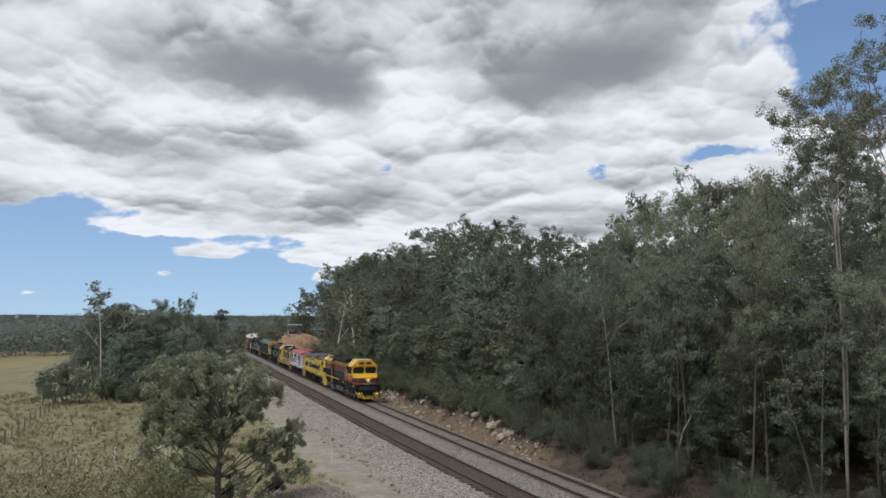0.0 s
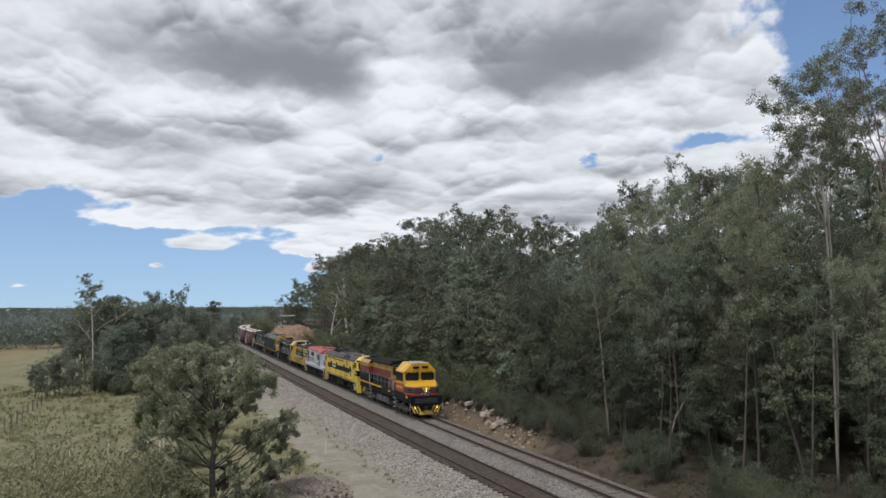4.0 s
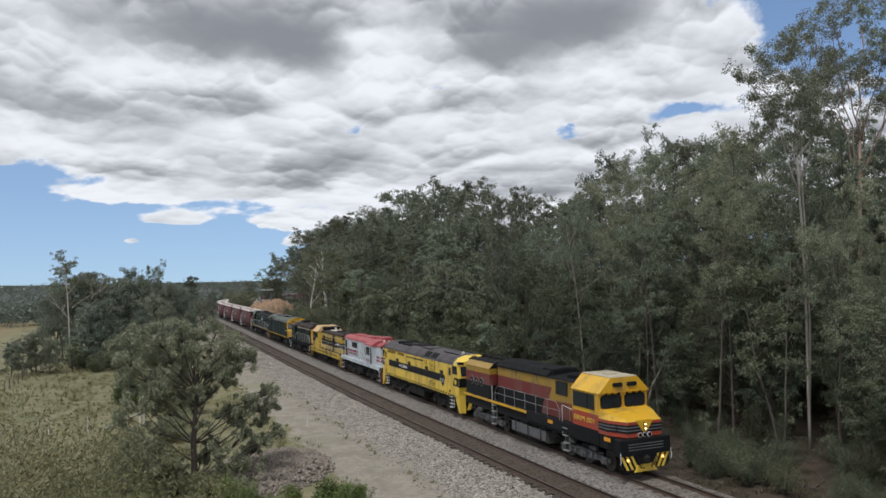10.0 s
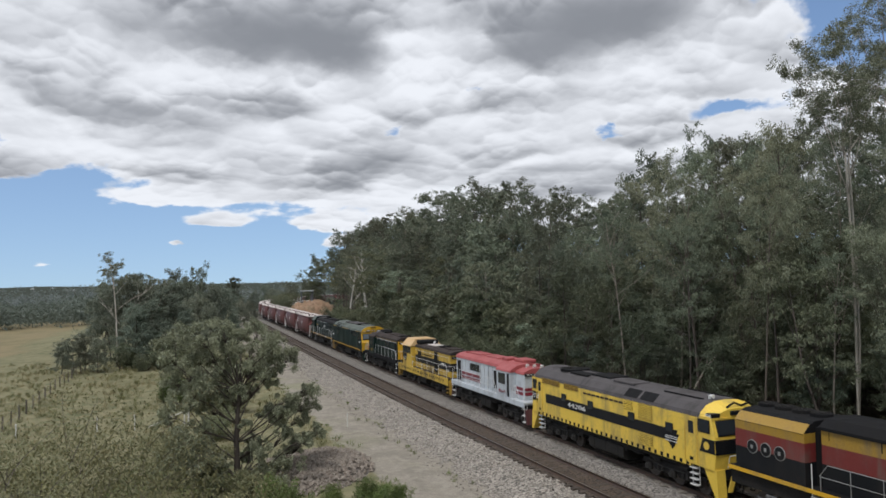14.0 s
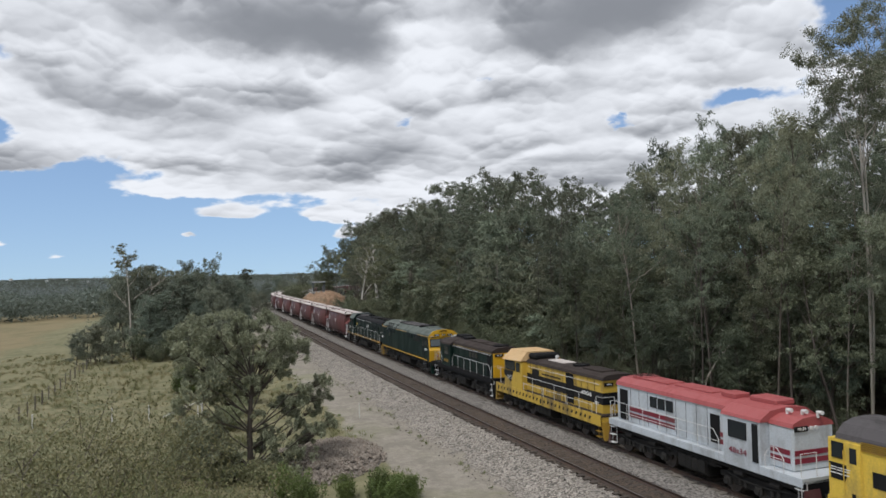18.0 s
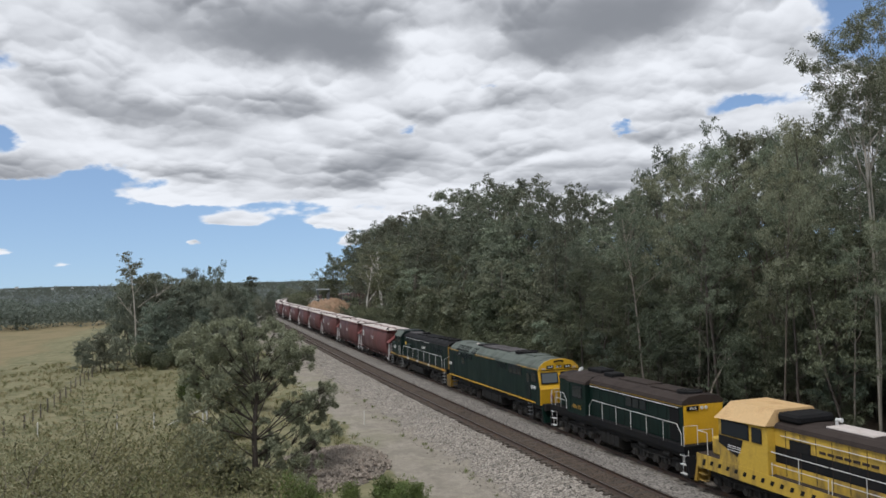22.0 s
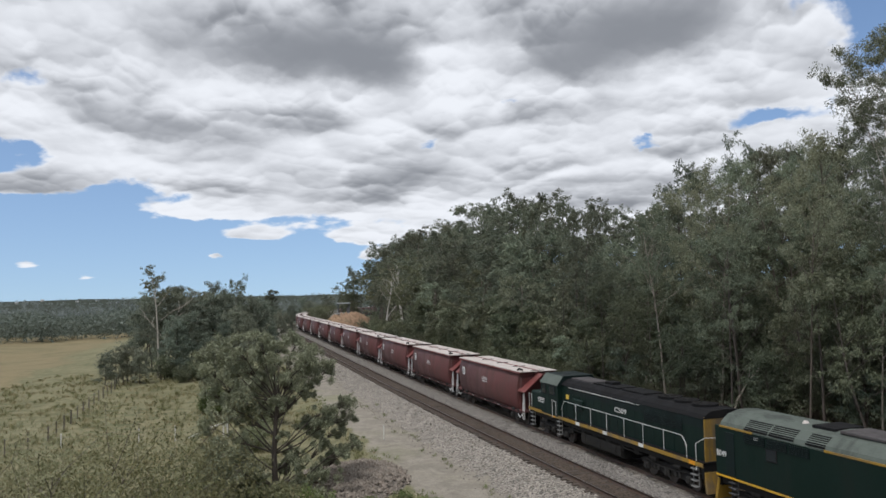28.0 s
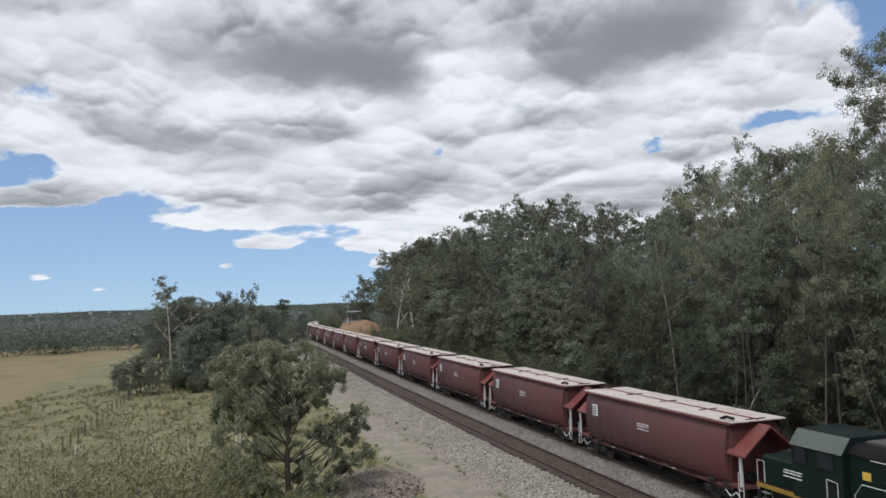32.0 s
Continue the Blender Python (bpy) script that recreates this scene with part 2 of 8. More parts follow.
def build_sky():
    world = bpy.data.worlds.new("sky")
    scene.world = world
    world.use_nodes = True
    nt = world.node_tree
    co = nt.nodes.new("ShaderNodeTexCoord").outputs["Generated"]
    sep = nt.nodes.new("ShaderNodeSeparateXYZ")
    nt.links.new(co, sep.inputs[0])
    x, y, z = sep.outputs
    deg = 180 / math.pi
    bearing = math_node(nt, "MULTIPLY", math_node(nt, "ARCTAN2", x, y), deg)
    height = math_node(nt, "MULTIPLY", math_node(nt, "ARCSINE", z), deg)

    def deck(lift):
        """Cloud coordinates that shrink towards the horizon, seen lift degrees higher."""
        up = math_node(nt, "ADD", math_node(nt, "MAXIMUM", height, -2.0), 6.5 + lift)
        vec = nt.nodes.new("ShaderNodeCombineXYZ")
        nt.links.new(math_node(nt, "MULTIPLY", bearing, 0.1), vec.inputs[0])
        nt.links.new(math_node(nt, "MULTIPLY", math_node(nt, "LOGARITHM", up, math.e), 3.2), vec.inputs[1])
        return vec.outputs[0]

    def stirred(vec):
        """The deck, pushed about so that no heap keeps a plain outline."""
        out = vec
        for scale, push, detail in ((1.1, 0.24, 2.0), (5.0, 0.12, 5.0)):
            n = nt.nodes.new("ShaderNodeTexNoise")
            n.inputs["Scale"].default_value, n.inputs["Detail"].default_value, n.inputs["Roughness"].default_value = scale, detail, 0.55
            nt.links.new(vec, n.inputs["Vector"])
            w = nt.nodes.new("ShaderNodeVectorMath")
            w.operation = "MULTIPLY_ADD"
            nt.links.new(n.outputs["Color"], w.inputs[0])
            w.inputs[1].default_value = (push, push, 0.0)
            nt.links.new(out, w.inputs[2])
            out = w.outputs[0]
        return out

    def heaps(vec, parts=((1.5, 0.50), (3.4, 0.34), (7.5, 0.19), (17.0, 0.085), (38.0, 0.035))):
        """Height of the heaped cloud: round heads upon round heads."""
        total = 0.0
        for scale, amount in parts:
            v = nt.nodes.new("ShaderNodeTexVoronoi")
            v.feature, v.voronoi_dimensions = "SMOOTH_F1", "2D"
            v.inputs["Scale"].default_value, v.inputs["Smoothness"].default_value = scale, 0.45
            nt.links.new(vec, v.inputs["Vector"])
            total = math_node(nt, "MULTIPLY_ADD", v.outputs["Distance"], -amount, total)
        return math_node(nt, "ADD", total, 0.62)

    def heads(vec, scale, soft):
        """Height within the head of cloud that a place belongs to: its sunlit top or its grey foot."""
        v = nt.nodes.new("ShaderNodeTexVoronoi")
        v.feature, v.voronoi_dimensions = "SMOOTH_F1", "2D"
        v.inputs["Scale"].default_value, v.inputs["Smoothness"].default_value = scale, soft
        nt.links.new(vec, v.inputs["Vector"])
        d = nt.nodes.new("ShaderNodeVectorMath")
        d.operation = "SUBTRACT"
        nt.links.new(vec, d.inputs[0])
        nt.links.new(v.outputs["Position"], d.inputs[1])
        split = nt.nodes.new("ShaderNodeSeparateXYZ")
        nt.links.new(d.outputs[0], split.inputs[0])
        return math_node(nt, "MULTIPLY", split.outputs[1], scale)

    low = deck(0.0)
    stir = stirred(low)
    shape = math_node(nt, "MULTIPLY_ADD", noise_node(nt, low, 1.4, 5.0, 0.55, 0.2), 0.5, math_node(nt, "MULTIPLY_ADD", heaps(stir), 0.62, 0.10))
    wander = math_node(nt, "MULTIPLY", math_node(nt, "SUBTRACT", noise_node(nt, low, 2.2, 5.0, 0.6), 0.5), 4.0)
    rag = math_node(nt, "MULTIPLY", math_node(nt, "SUBTRACT", noise_node(nt, low, 2.9, 5.0, 0.6), 0.5), 3.0)
    bear_w, height_w = math_node(nt, "ADD", bearing, wander), math_node(nt, "ADD", height, rag)

    def spots(rows, b, h):
        total = 0.0
        for bx, hy, w, t, amount in rows:
            p = math_node(nt, "DIVIDE", math_node(nt, "SUBTRACT", b, bx), w)
            q = math_node(nt, "DIVIDE", math_node(nt, "SUBTRACT", h, hy), t)
            r = math_node(nt, "ADD", math_node(nt, "MULTIPLY", p, p), math_node(nt, "MULTIPLY", q, q))
            g = math_node(nt, "MULTIPLY", math_node(nt, "EXPONENT", math_node(nt, "MULTIPLY", r, -1.0)), amount)
            total = math_node(nt, "ADD", g, total)
        return total

    # the deck ends above a clear strip over the horizon, higher towards the left
    edge = math_node(nt, "MULTIPLY_ADD", math_node(nt, "ADD", bearing, 12.0), -0.2, 4.4)
    edge = math_node(nt, "MINIMUM", math_node(nt, "MAXIMUM", edge, 2.2), 8.4)
    over = ramp(nt, math_node(nt, "SUBTRACT", height_w, edge), -3.2, 3.6, -0.60, 0.36)
    cover = math_node(nt, "ADD", over, shape)
    cover = math_node(nt, "SUBTRACT", cover, spots(SKY_GAPS, bear_w, height_w))
    cover = math_node(nt, "ADD", cover, spots(SKY_PUFFS, math_node(nt, "MULTIPLY_ADD", wander, 0.35, bearing), math_node(nt, "MULTIPLY_ADD", rag, 0.3, height)))
    cloud = ramp(nt, cover, 0.37, 0.55)
    belly = spots(SKY_BELLIES, math_node(nt, "MULTIPLY_ADD", wander, 0.6, bearing), math_node(nt, "MULTIPLY_ADD", rag, 0.4, height))
    # lit from above: the upper rim of each head is white, its foot grey
    relief = 0.0
    for scale, soft, amount in ((0.85, 0.6, 0.55), (2.0, 0.5, 0.52), (4.7, 0.5, 0.30), (11.0, 0.55, 0.12)):
        relief = math_node(nt, "MULTIPLY_ADD", heads(stir, scale, soft), amount, relief)
    relief = math_node(nt, "MULTIPLY", relief, ramp(nt, noise_node(nt, low, 1.6, 3.0, 0.5), 0.35, 0.62, 0.45, 1.25))
    relief = math_node(nt, "MULTIPLY_ADD", math_node(nt, "SUBTRACT", noise_node(nt, stir, 0.95, 6.0, 0.52), 0.5), 1.0, relief)
    calm = ramp(nt, belly, 0.1, 0.8, 1.0, 0.3)
    tone = math_node(nt, "MULTIPLY_ADD", relief, calm, 0.65)
    tone = math_node(nt, "MULTIPLY_ADD", belly, -0.9, tone)
    tone = math_node(nt, "MULTIPLY_ADD", spots(SKY_WHITES, bear_w, height_w), 0.34, tone)
    tone = math_node(nt, "ADD", tone, ramp(nt, cover, 0.40, 0.62, 0.25, 0.0))
    col = mix_nodes(nt, (0.265, 0.275, 0.297), (0.885, 0.893, 0.915), ramp(nt, tone, -0.2, 1.14))
    sky = nt.nodes.new("ShaderNodeTexSky")
    sky.sky_type, sky.sun_disc = "NISHITA", False
    sky.sun_elevation, sky.sun_rotation = radians(SUN_HEIGHT), radians(SUN_TURN)
    sky.air_density, sky.dust_density, sky.ozone_density = 1.0, 1.3, 2.0
    lifted = nt.nodes.new("ShaderNodeCombineXYZ")
    for i, v in enumerate((x, y, math_node(nt, "MULTIPLY_ADD", math_node(nt, "MAXIMUM", z, 0.0), 0.9, 0.12))):
        nt.links.new(v, lifted.inputs[i])
    nt.links.new(lifted.outputs[0], sky.inputs[0])
    blue = mix_nodes(nt, (0, 0, 0), sky.outputs[0], 0.148)
    out = mix_nodes(nt, blue, col, cloud)
    bg = nt.nodes["Background"]
    nt.links.new(out, bg.inputs["Color"])
    bg.inputs["Strength"].default_value = 1.0


build_sky()
sun = new("sun", bpy.data.lights.new("sun", "SUN"))
sun.data.energy, sun.data.angle, sun.data.color = 2.2, radians(14), (1.0, 0.96, 0.90)
sun.matrix_basis = look((0, 0, 300), Vector((0, 0, 300)) - Vector((math.sin(radians(SUN_TURN)) * math.cos(radians(SUN_HEIGHT)),
                        math.cos(radians(SUN_TURN)) * math.cos(radians(SUN_HEIGHT)), math.sin(radians(SUN_HEIGHT)))))
scene.view_settings.exposure = 0.0
scene.view_settings.use_white_balance = True
scene.view_settings.white_balance_temperature = 6230


# ---- materials of the ground and the line ----
def ground_material():
    """Grass, gravel and forest floor, laid out by the sheet's attributes and broken up by noise."""
    m = bpy.data.materials.new("ground")
    m.use_nodes = True
    nt = m.node_tree
    bsdf = nt.nodes["Principled BSDF"]
    co = nt.nodes.new("ShaderNodeTexCoord").outputs["Object"]

    def zone(name):
        n = nt.nodes.new("ShaderNodeAttribute")
        n.attribute_name = name
        return n.outputs["Fac"]

    fine, mid, wide = noise_node(nt, co, 9, 5, 0.7), noise_node(nt, co, 0.9, 5, 0.65, 0.6), noise_node(nt, co, 0.11, 4, 0.6, 0.5)
    grass = mix_nodes(nt, (0.100, 0.108, 0.055), (0.225, 0.202, 0.120), ramp(nt, mid, 0.38, 0.66))
    grass = mix_nodes(nt, grass, (0.185, 0.160, 0.100), math_node(nt, "MULTIPLY", ramp(nt, fine, 0.4, 0.75), 0.6))
    grass = mix_nodes(nt, grass, (0.212, 0.198, 0.118), math_node(nt, "MULTIPLY", ramp(nt, wide, 0.42, 0.66), 0.6))
    pasture = mix_nodes(nt, (0.20, 0.165, 0.095), (0.14, 0.128, 0.07), ramp(nt, wide, 0.45, 0.7))
    pasture = mix_nodes(nt, pasture, (0.25, 0.205, 0.12), math_node(nt, "MULTIPLY", ramp(nt, mid, 0.45, 0.7), 0.5))
    pebble = nt.nodes.new("ShaderNodeTexVoronoi")
    nt.links.new(co, pebble.inputs["Vector"])
    pebble.inputs["Scale"].default_value = 17
    road = mix_nodes(nt, (0.215, 0.190, 0.155), (0.335, 0.300, 0.250), ramp(nt, mid, 0.3, 0.7))
    grit = noise_node(nt, co, 3.2, 5, 0.75)
    road = mix_nodes(nt, road, (0.15, 0.135, 0.11), ramp(nt, grit, 0.48, 0.72, 0.0, 0.75))
    road = mix_nodes(nt, road, (0.40, 0.375, 0.335), ramp(nt, grit, 0.30, 0.46, 0.5, 0.0))
    road = mix_nodes(nt, road, (0.20, 0.185, 0.16), math_node(nt, "MULTIPLY", ramp(nt, pebble.outputs["Distance"], 0.25, 0.7), 0.55))
    road = mix_nodes(nt, road, (0.19, 0.195, 0.10), math_node(nt, "MULTIPLY", ramp(nt, wide, 0.5, 0.7), 0.55))
    floor = mix_nodes(nt, (0.046, 0.037, 0.029), (0.092, 0.072, 0.055), ramp(nt, mid, 0.3, 0.7))
    floor = mix_nodes(nt, floor, (0.036, 0.034, 0.022), math_node(nt, "MULTIPLY", ramp(nt, fine, 0.45, 0.7), 0.7))
    clay = mix_nodes(nt, (0.20, 0.135, 0.088), (0.13, 0.098, 0.073), ramp(nt, mid, 0.35, 0.65))
    clay = mix_nodes(nt, clay, (0.10, 0.08, 0.055), ramp(nt, fine, 0.4, 0.62))
    jitter = math_node(nt, "MULTIPLY", math_node(nt, "SUBTRACT", mid, 0.5), 1.0)

    def broken(name):
        return ramp(nt, math_node(nt, "ADD", zone(name), jitter), 0.35, 0.65)

    col = mix_nodes(nt, grass, pasture, broken("pasture"))
    # far woods: light lost among the crowns is put into this dark ground colour
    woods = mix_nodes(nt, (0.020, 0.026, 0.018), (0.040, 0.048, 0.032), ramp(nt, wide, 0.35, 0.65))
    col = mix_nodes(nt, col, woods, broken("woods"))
    col = mix_nodes(nt, col, floor, broken("forest"))
    col = mix_nodes(nt, col, clay, broken("clay"))
    col = mix_nodes(nt, col, road, broken("road"))
    nt.links.new(col, bsdf.inputs["Base Color"])
    bsdf.inputs["Roughness"].default_value = 0.95
    bsdf.inputs["Specular IOR Level"].default_value = 0.15
    b = nt.nodes.new("ShaderNodeBump")
    b.inputs["Strength"].default_value, b.inputs["Distance"].default_value = 0.6, 0.06
    nt.links.new(math_node(nt, "ADD", fine, mid), b.inputs["Height"])
    nt.links.new(b.outputs[0], bsdf.inputs["Normal"])
    return m


def stone_bed(name, pale, dark, tint, size=10.0):
    """Crushed stone: cells of uneven tone with dark gaps."""
    m = bpy.data.materials.new(name)
    m.use_nodes = True
    nt = m.node_tree
    bsdf = nt.nodes["Principled BSDF"]
    co = nt.nodes.new("ShaderNodeTexCoord").outputs["Object"]
    v = nt.nodes.new("ShaderNodeTexVoronoi")
    nt.links.new(co, v.inputs["Vector"])
    v.inputs["Scale"].default_value = size
    tone = nt.nodes.new("ShaderNodeSeparateColor")
    nt.links.new(v.outputs["Color"], tone.inputs[0])
    col = mix_nodes(nt, dark, pale, ramp(nt, tone.outputs[0], 0.05, 0.8))
    col = mix_nodes(nt, col, tint, math_node(nt, "MULTIPLY", tone.outputs[1], 0.5))
    col = mix_nodes(nt, col, shade(dark, k=0.45), ramp(nt, v.outputs["Distance"], 0.45, 0.85))
    patch = noise_node(nt, co, 0.8, 4, 0.6)
    col = mix_nodes(nt, col, shade(dark, k=0.9), math_node(nt, "MULTIPLY", ramp(nt, patch, 0.45, 0.75), 0.45))
    nt.links.new(col, bsdf.inputs["Base Color"])
    bsdf.inputs["Roughness"].default_value = 0.9
    bsdf.inputs["Specular IOR Level"].default_value = 0.2
    b = nt.nodes.new("ShaderNodeBump")
    b.inputs["Strength"].default_value, b.inputs["Distance"].default_value = 0.9, 0.04
    b.invert = True
    nt.links.new(v.outputs["Distance"], b.inputs["Height"])
    nt.links.new(b.outputs[0], bsdf.inputs["Normal"])
    return m


GROUND = ground_material()
BALLAST = stone_bed("ballast", (0.385, 0.354, 0.312), (0.128, 0.118, 0.104), (0.295, 0.25, 0.208))
BALLAST_GREY = stone_bed("ballast_grey", (0.30, 0.28, 0.256), (0.125, 0.117, 0.108), (0.24, 0.212, 0.186))
BALLAST_DUSTY = stone_bed("ballast_dusty", (0.235, 0.21, 0.185), (0.115, 0.10, 0.09), (0.19, 0.155, 0.125))
BALLAST_RUST = stone_bed("ballast_rust", (0.115, 0.088, 0.068), (0.05, 0.04, 0.033), (0.085, 0.06, 0.043))
RUSTY_RAIL = surface("rail_steel", (0.075, 0.05, 0.038), 0.65, 0.3, 20, 2, dirt=(0.12, 0.07, 0.04))
RAIL_TOP = surface("rail_top", (0.20, 0.185, 0.175), 0.38, 0.85, 40, 3)
SLEEPER_WOOD = surface("sleeper_wood", (0.062, 0.048, 0.038), 0.9, 0, 18, 3, spread=0.35)
SLEEPER_GREY = surface("sleeper_concrete", (0.15, 0.135, 0.115), 0.9, 0, 18, 3, spread=0.2)


def axis_lines(fine_lo, fine_hi, step, lo, hi, grow=1.16):
    out = list(np.arange(fine_lo, fine_hi + step, step))
    d = step
    while out[-1] < hi:
        d *= grow
        out.append(out[-1] + d)
    d = step
    while out[0] > lo:
        d *= grow
        out.insert(0, out[0] - d)
    return np.array(out)


def build_ground():
    xs = axis_lines(-56, 44, 0.9, -4600, 4600)
    ys = axis_lines(-6, 140, 0.9, -900, 4700)
    gx, gy = np.meshgrid(xs, ys)
    z = lie(gx, gy)
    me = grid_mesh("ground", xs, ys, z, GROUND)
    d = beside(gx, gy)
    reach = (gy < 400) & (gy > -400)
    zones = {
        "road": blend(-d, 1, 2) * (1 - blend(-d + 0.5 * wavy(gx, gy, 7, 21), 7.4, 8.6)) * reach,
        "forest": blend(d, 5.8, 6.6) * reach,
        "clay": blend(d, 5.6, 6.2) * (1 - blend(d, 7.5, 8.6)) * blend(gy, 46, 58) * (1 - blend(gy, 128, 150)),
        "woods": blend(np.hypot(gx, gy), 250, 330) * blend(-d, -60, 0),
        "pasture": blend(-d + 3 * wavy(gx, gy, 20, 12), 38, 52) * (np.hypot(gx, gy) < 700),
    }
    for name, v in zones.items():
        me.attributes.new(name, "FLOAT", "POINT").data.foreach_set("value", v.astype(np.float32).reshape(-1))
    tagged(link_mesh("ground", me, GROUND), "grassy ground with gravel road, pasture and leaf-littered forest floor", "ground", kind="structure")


def swept(name, profile, s0, s1, step, material, parent=None, lateral=0.0, label="", rough=0.0, seed=1, lift=0.0):
    """A cross profile of (lateral, height) drawn along the line."""
    s = np.arange(s0, s1 + step, step)
    rng = np.random.RandomState(seed)
    x, y, h = on_line(s, 0.0)
    lat = np.array([p[0] for p in profile]) + lateral
    z = np.array([p[1] for p in profile]) + lift
    co = np.stack([x[:, None] + lat * np.cos(h)[:, None], y[:, None] - lat * np.sin(h)[:, None], np.broadcast_to(z, (len(s), len(z)))], -1)
    if rough:
        co = co + rng.normal(0, rough, co.shape) * [1, 1, 0.8]
    return link_mesh(name, grid_mesh(name, lat, s, co, material, smooth=not rough), material, parent, label)


def build_bed():
    cols = (-4.4, -3.6, -3.0, -2.4, -1.9, -1.5, -1.05)
    left = [(c, -0.76 + 0.53 * float(blend(np.float64(c), -3.9, -1.75))) for c in cols]
    swept("ballast_shoulder", left, -110, 330, 0.45, BALLAST, rough=0.035, seed=4, lift=-0.02)
    tagged(bpy.data.objects["ballast_shoulder"], "coarse beige crushed-stone ballast shoulder beside the track", "ballast", kind="structure")
    near = [(c, -0.185 + 0.012 * (abs(c) < 0.6)) for c in (-1.05, -0.82, -0.6, -0.2, 0.2, 0.6, 0.82, 1.05)]
    ob = swept("ballast_near_track", near, -110, 330, 0.4, BALLAST_RUST, rough=0.018, seed=5)
    tagged(ob, "dark brown oil-stained ballast between rusty rails", "ballast", kind="structure")
    mid = [(c, -0.2) for c in (1.05, 1.4, 1.8, 2.2, 2.6, 2.9)]
    ob = swept("ballast_between_tracks", mid, -110, 330, 0.4, BALLAST_GREY, rough=0.03, seed=6)
    tagged(ob, "pale grey ballast between the two tracks", "ballast", kind="structure")
    far = [(c, -0.195 - 0.55 * float(blend(np.float64(c), 5.5, 6.9))) for c in (2.9, 3.2, 3.6, 4.2, 4.7, 5.1, 5.6, 6.0, 6.5, 7.0)]
    ob = swept("ballast_far_track", far, -110, 330, 0.4, BALLAST_DUSTY, rough=0.022, seed=7)
    tagged(ob, "dusty grey-brown ballast under the far track", "ballast", kind="structure")


RAIL = [(-0.07, -0.17), (-0.07, -0.155), (-0.012, -0.14), (-0.012, -0.045), (-0.036, -0.035), (-0.036, -0.004), (0.036, -0.004),
        (0.036, -0.035), (0.012, -0.045), (0.012, -0.14), (0.07, -0.155), (0.07, -0.17)]


def build_track(name, lateral, wood, label):
    thing = tagged(empty(name), label, "railway track", kind="structure")
    for off in (-0.7525, 0.7525):
        rail = swept("rail", RAIL, -110, 330, 1.5, RUSTY_RAIL, thing, lateral + off, "rust-brown steel rail")
        swept("rail_head", [(-0.03, 0.0), (0.03, 0.0)], -110, 330, 1.5, RAIL_TOP, rail, lateral + off, "worn rail head")
    bm = box(fresh(), -1.25, 1.25, -0.125, 0.125, -0.32, -0.165, 0.02)
    me = bpy.data.meshes.new("sleeper")
    bm.to_mesh(me)
    bm.free()
    me.materials.append(SLEEPER_WOOD if wood else SLEEPER_GREY)
    rng = random.Random(5 if wood else 6)
    for k in range(150):
        x, y, h = on_line(26 + 0.61 * k, lateral)
        link_mesh("sleeper", me, None, thing, at=pose(x, y, rng.uniform(-0.025, 0.005), 0, 0, -math.degrees(h) + rng.uniform(-0.8, 0.8)))
    rest = fresh()
    for k in range(330):
        x, y, h = on_line(26 + 0.61 * (150 + k), lateral)
        r = bmesh.ops.create_cube(rest, size=1.0)
        bmesh.ops.transform(rest, verts=r["verts"], matrix=pose(x, y, -0.243, 0, 0, -math.degrees(h)) @ Matrix.Diagonal((2.5, 0.25, 0.155, 1)))
    tagged(part("sleepers", rest, SLEEPER_WOOD if wood else SLEEPER_GREY, thing), kind="stuff")


build_ground()
build_bed()
build_track("railway_track", 0.0, True, "disused-looking rusty railway track on dark brown ballast")
build_track("railway_track", SPACING, False, "steel railway track on dusty grey ballast")


# ---- trees ----
def leaf_material(name, dark, light, spread=0.34):
    m = bpy.data.materials.new(name)
    m.use_nodes = True
    nt = m.node_tree
    bsdf = nt.nodes["Principled BSDF"]
    island = nt.nodes.new("ShaderNodeNewGeometry").outputs["Random Per Island"]
    rnd = nt.nodes.new("ShaderNodeObjectInfo").outputs["Random"]
    co = nt.nodes.new("ShaderNodeTexCoord").outputs["Object"]
    clump = noise_node(nt, co, 0.55, 3.0)
    col = mix_nodes(nt, dark, light, island)
    col = mix_nodes(nt, col, shade(light, k=1.25), math_node(nt, "MULTIPLY", ramp(nt, clump, 0.45, 0.7), 0.5))
    col = mix_nodes(nt, col, mix_nodes(nt, (light[0] * 0.95, light[1] * 0.82, light[2] * 0.62), (light[0] * 0.62, light[1] * 0.85, light[2] * 0.8), rnd), spread)
    vary = math_node(nt, "MULTIPLY_ADD", math_node(nt, "FRACT", math_node(nt, "MULTIPLY", rnd, 7.31)), 0.5 * min(spread * 4, 1), 1 - 0.3 * min(spread * 4, 1))
    scaled = nt.nodes.new("ShaderNodeVectorMath")
    scaled.operation = "SCALE"
    nt.links.new(col, scaled.inputs[0])
    nt.links.new(vary, scaled.inputs["Scale"])
    col = scaled.outputs[0]
    nt.links.new(col, bsdf.inputs["Base Color"])
    bsdf.inputs["Roughness"].default_value = 0.55
    bsdf.inputs["Specular IOR Level"].default_value = 0.35
    thin = nt.nodes.new("ShaderNodeBsdfTranslucent")
    nt.links.new(mix_nodes(nt, col, (0.10, 0.12, 0.06), 0.2), thin.inputs["Color"])
    mixer = nt.nodes.new("ShaderNodeMixShader")
    mixer.inputs[0].default_value = 0.2
    nt.links.new(bsdf.outputs[0], mixer.inputs[1])
    nt.links.new(thin.outputs[0], mixer.inputs[2])
    nt.links.new(mixer.outputs[0], nt.nodes["Material Output"].inputs["Surface"])
    return m


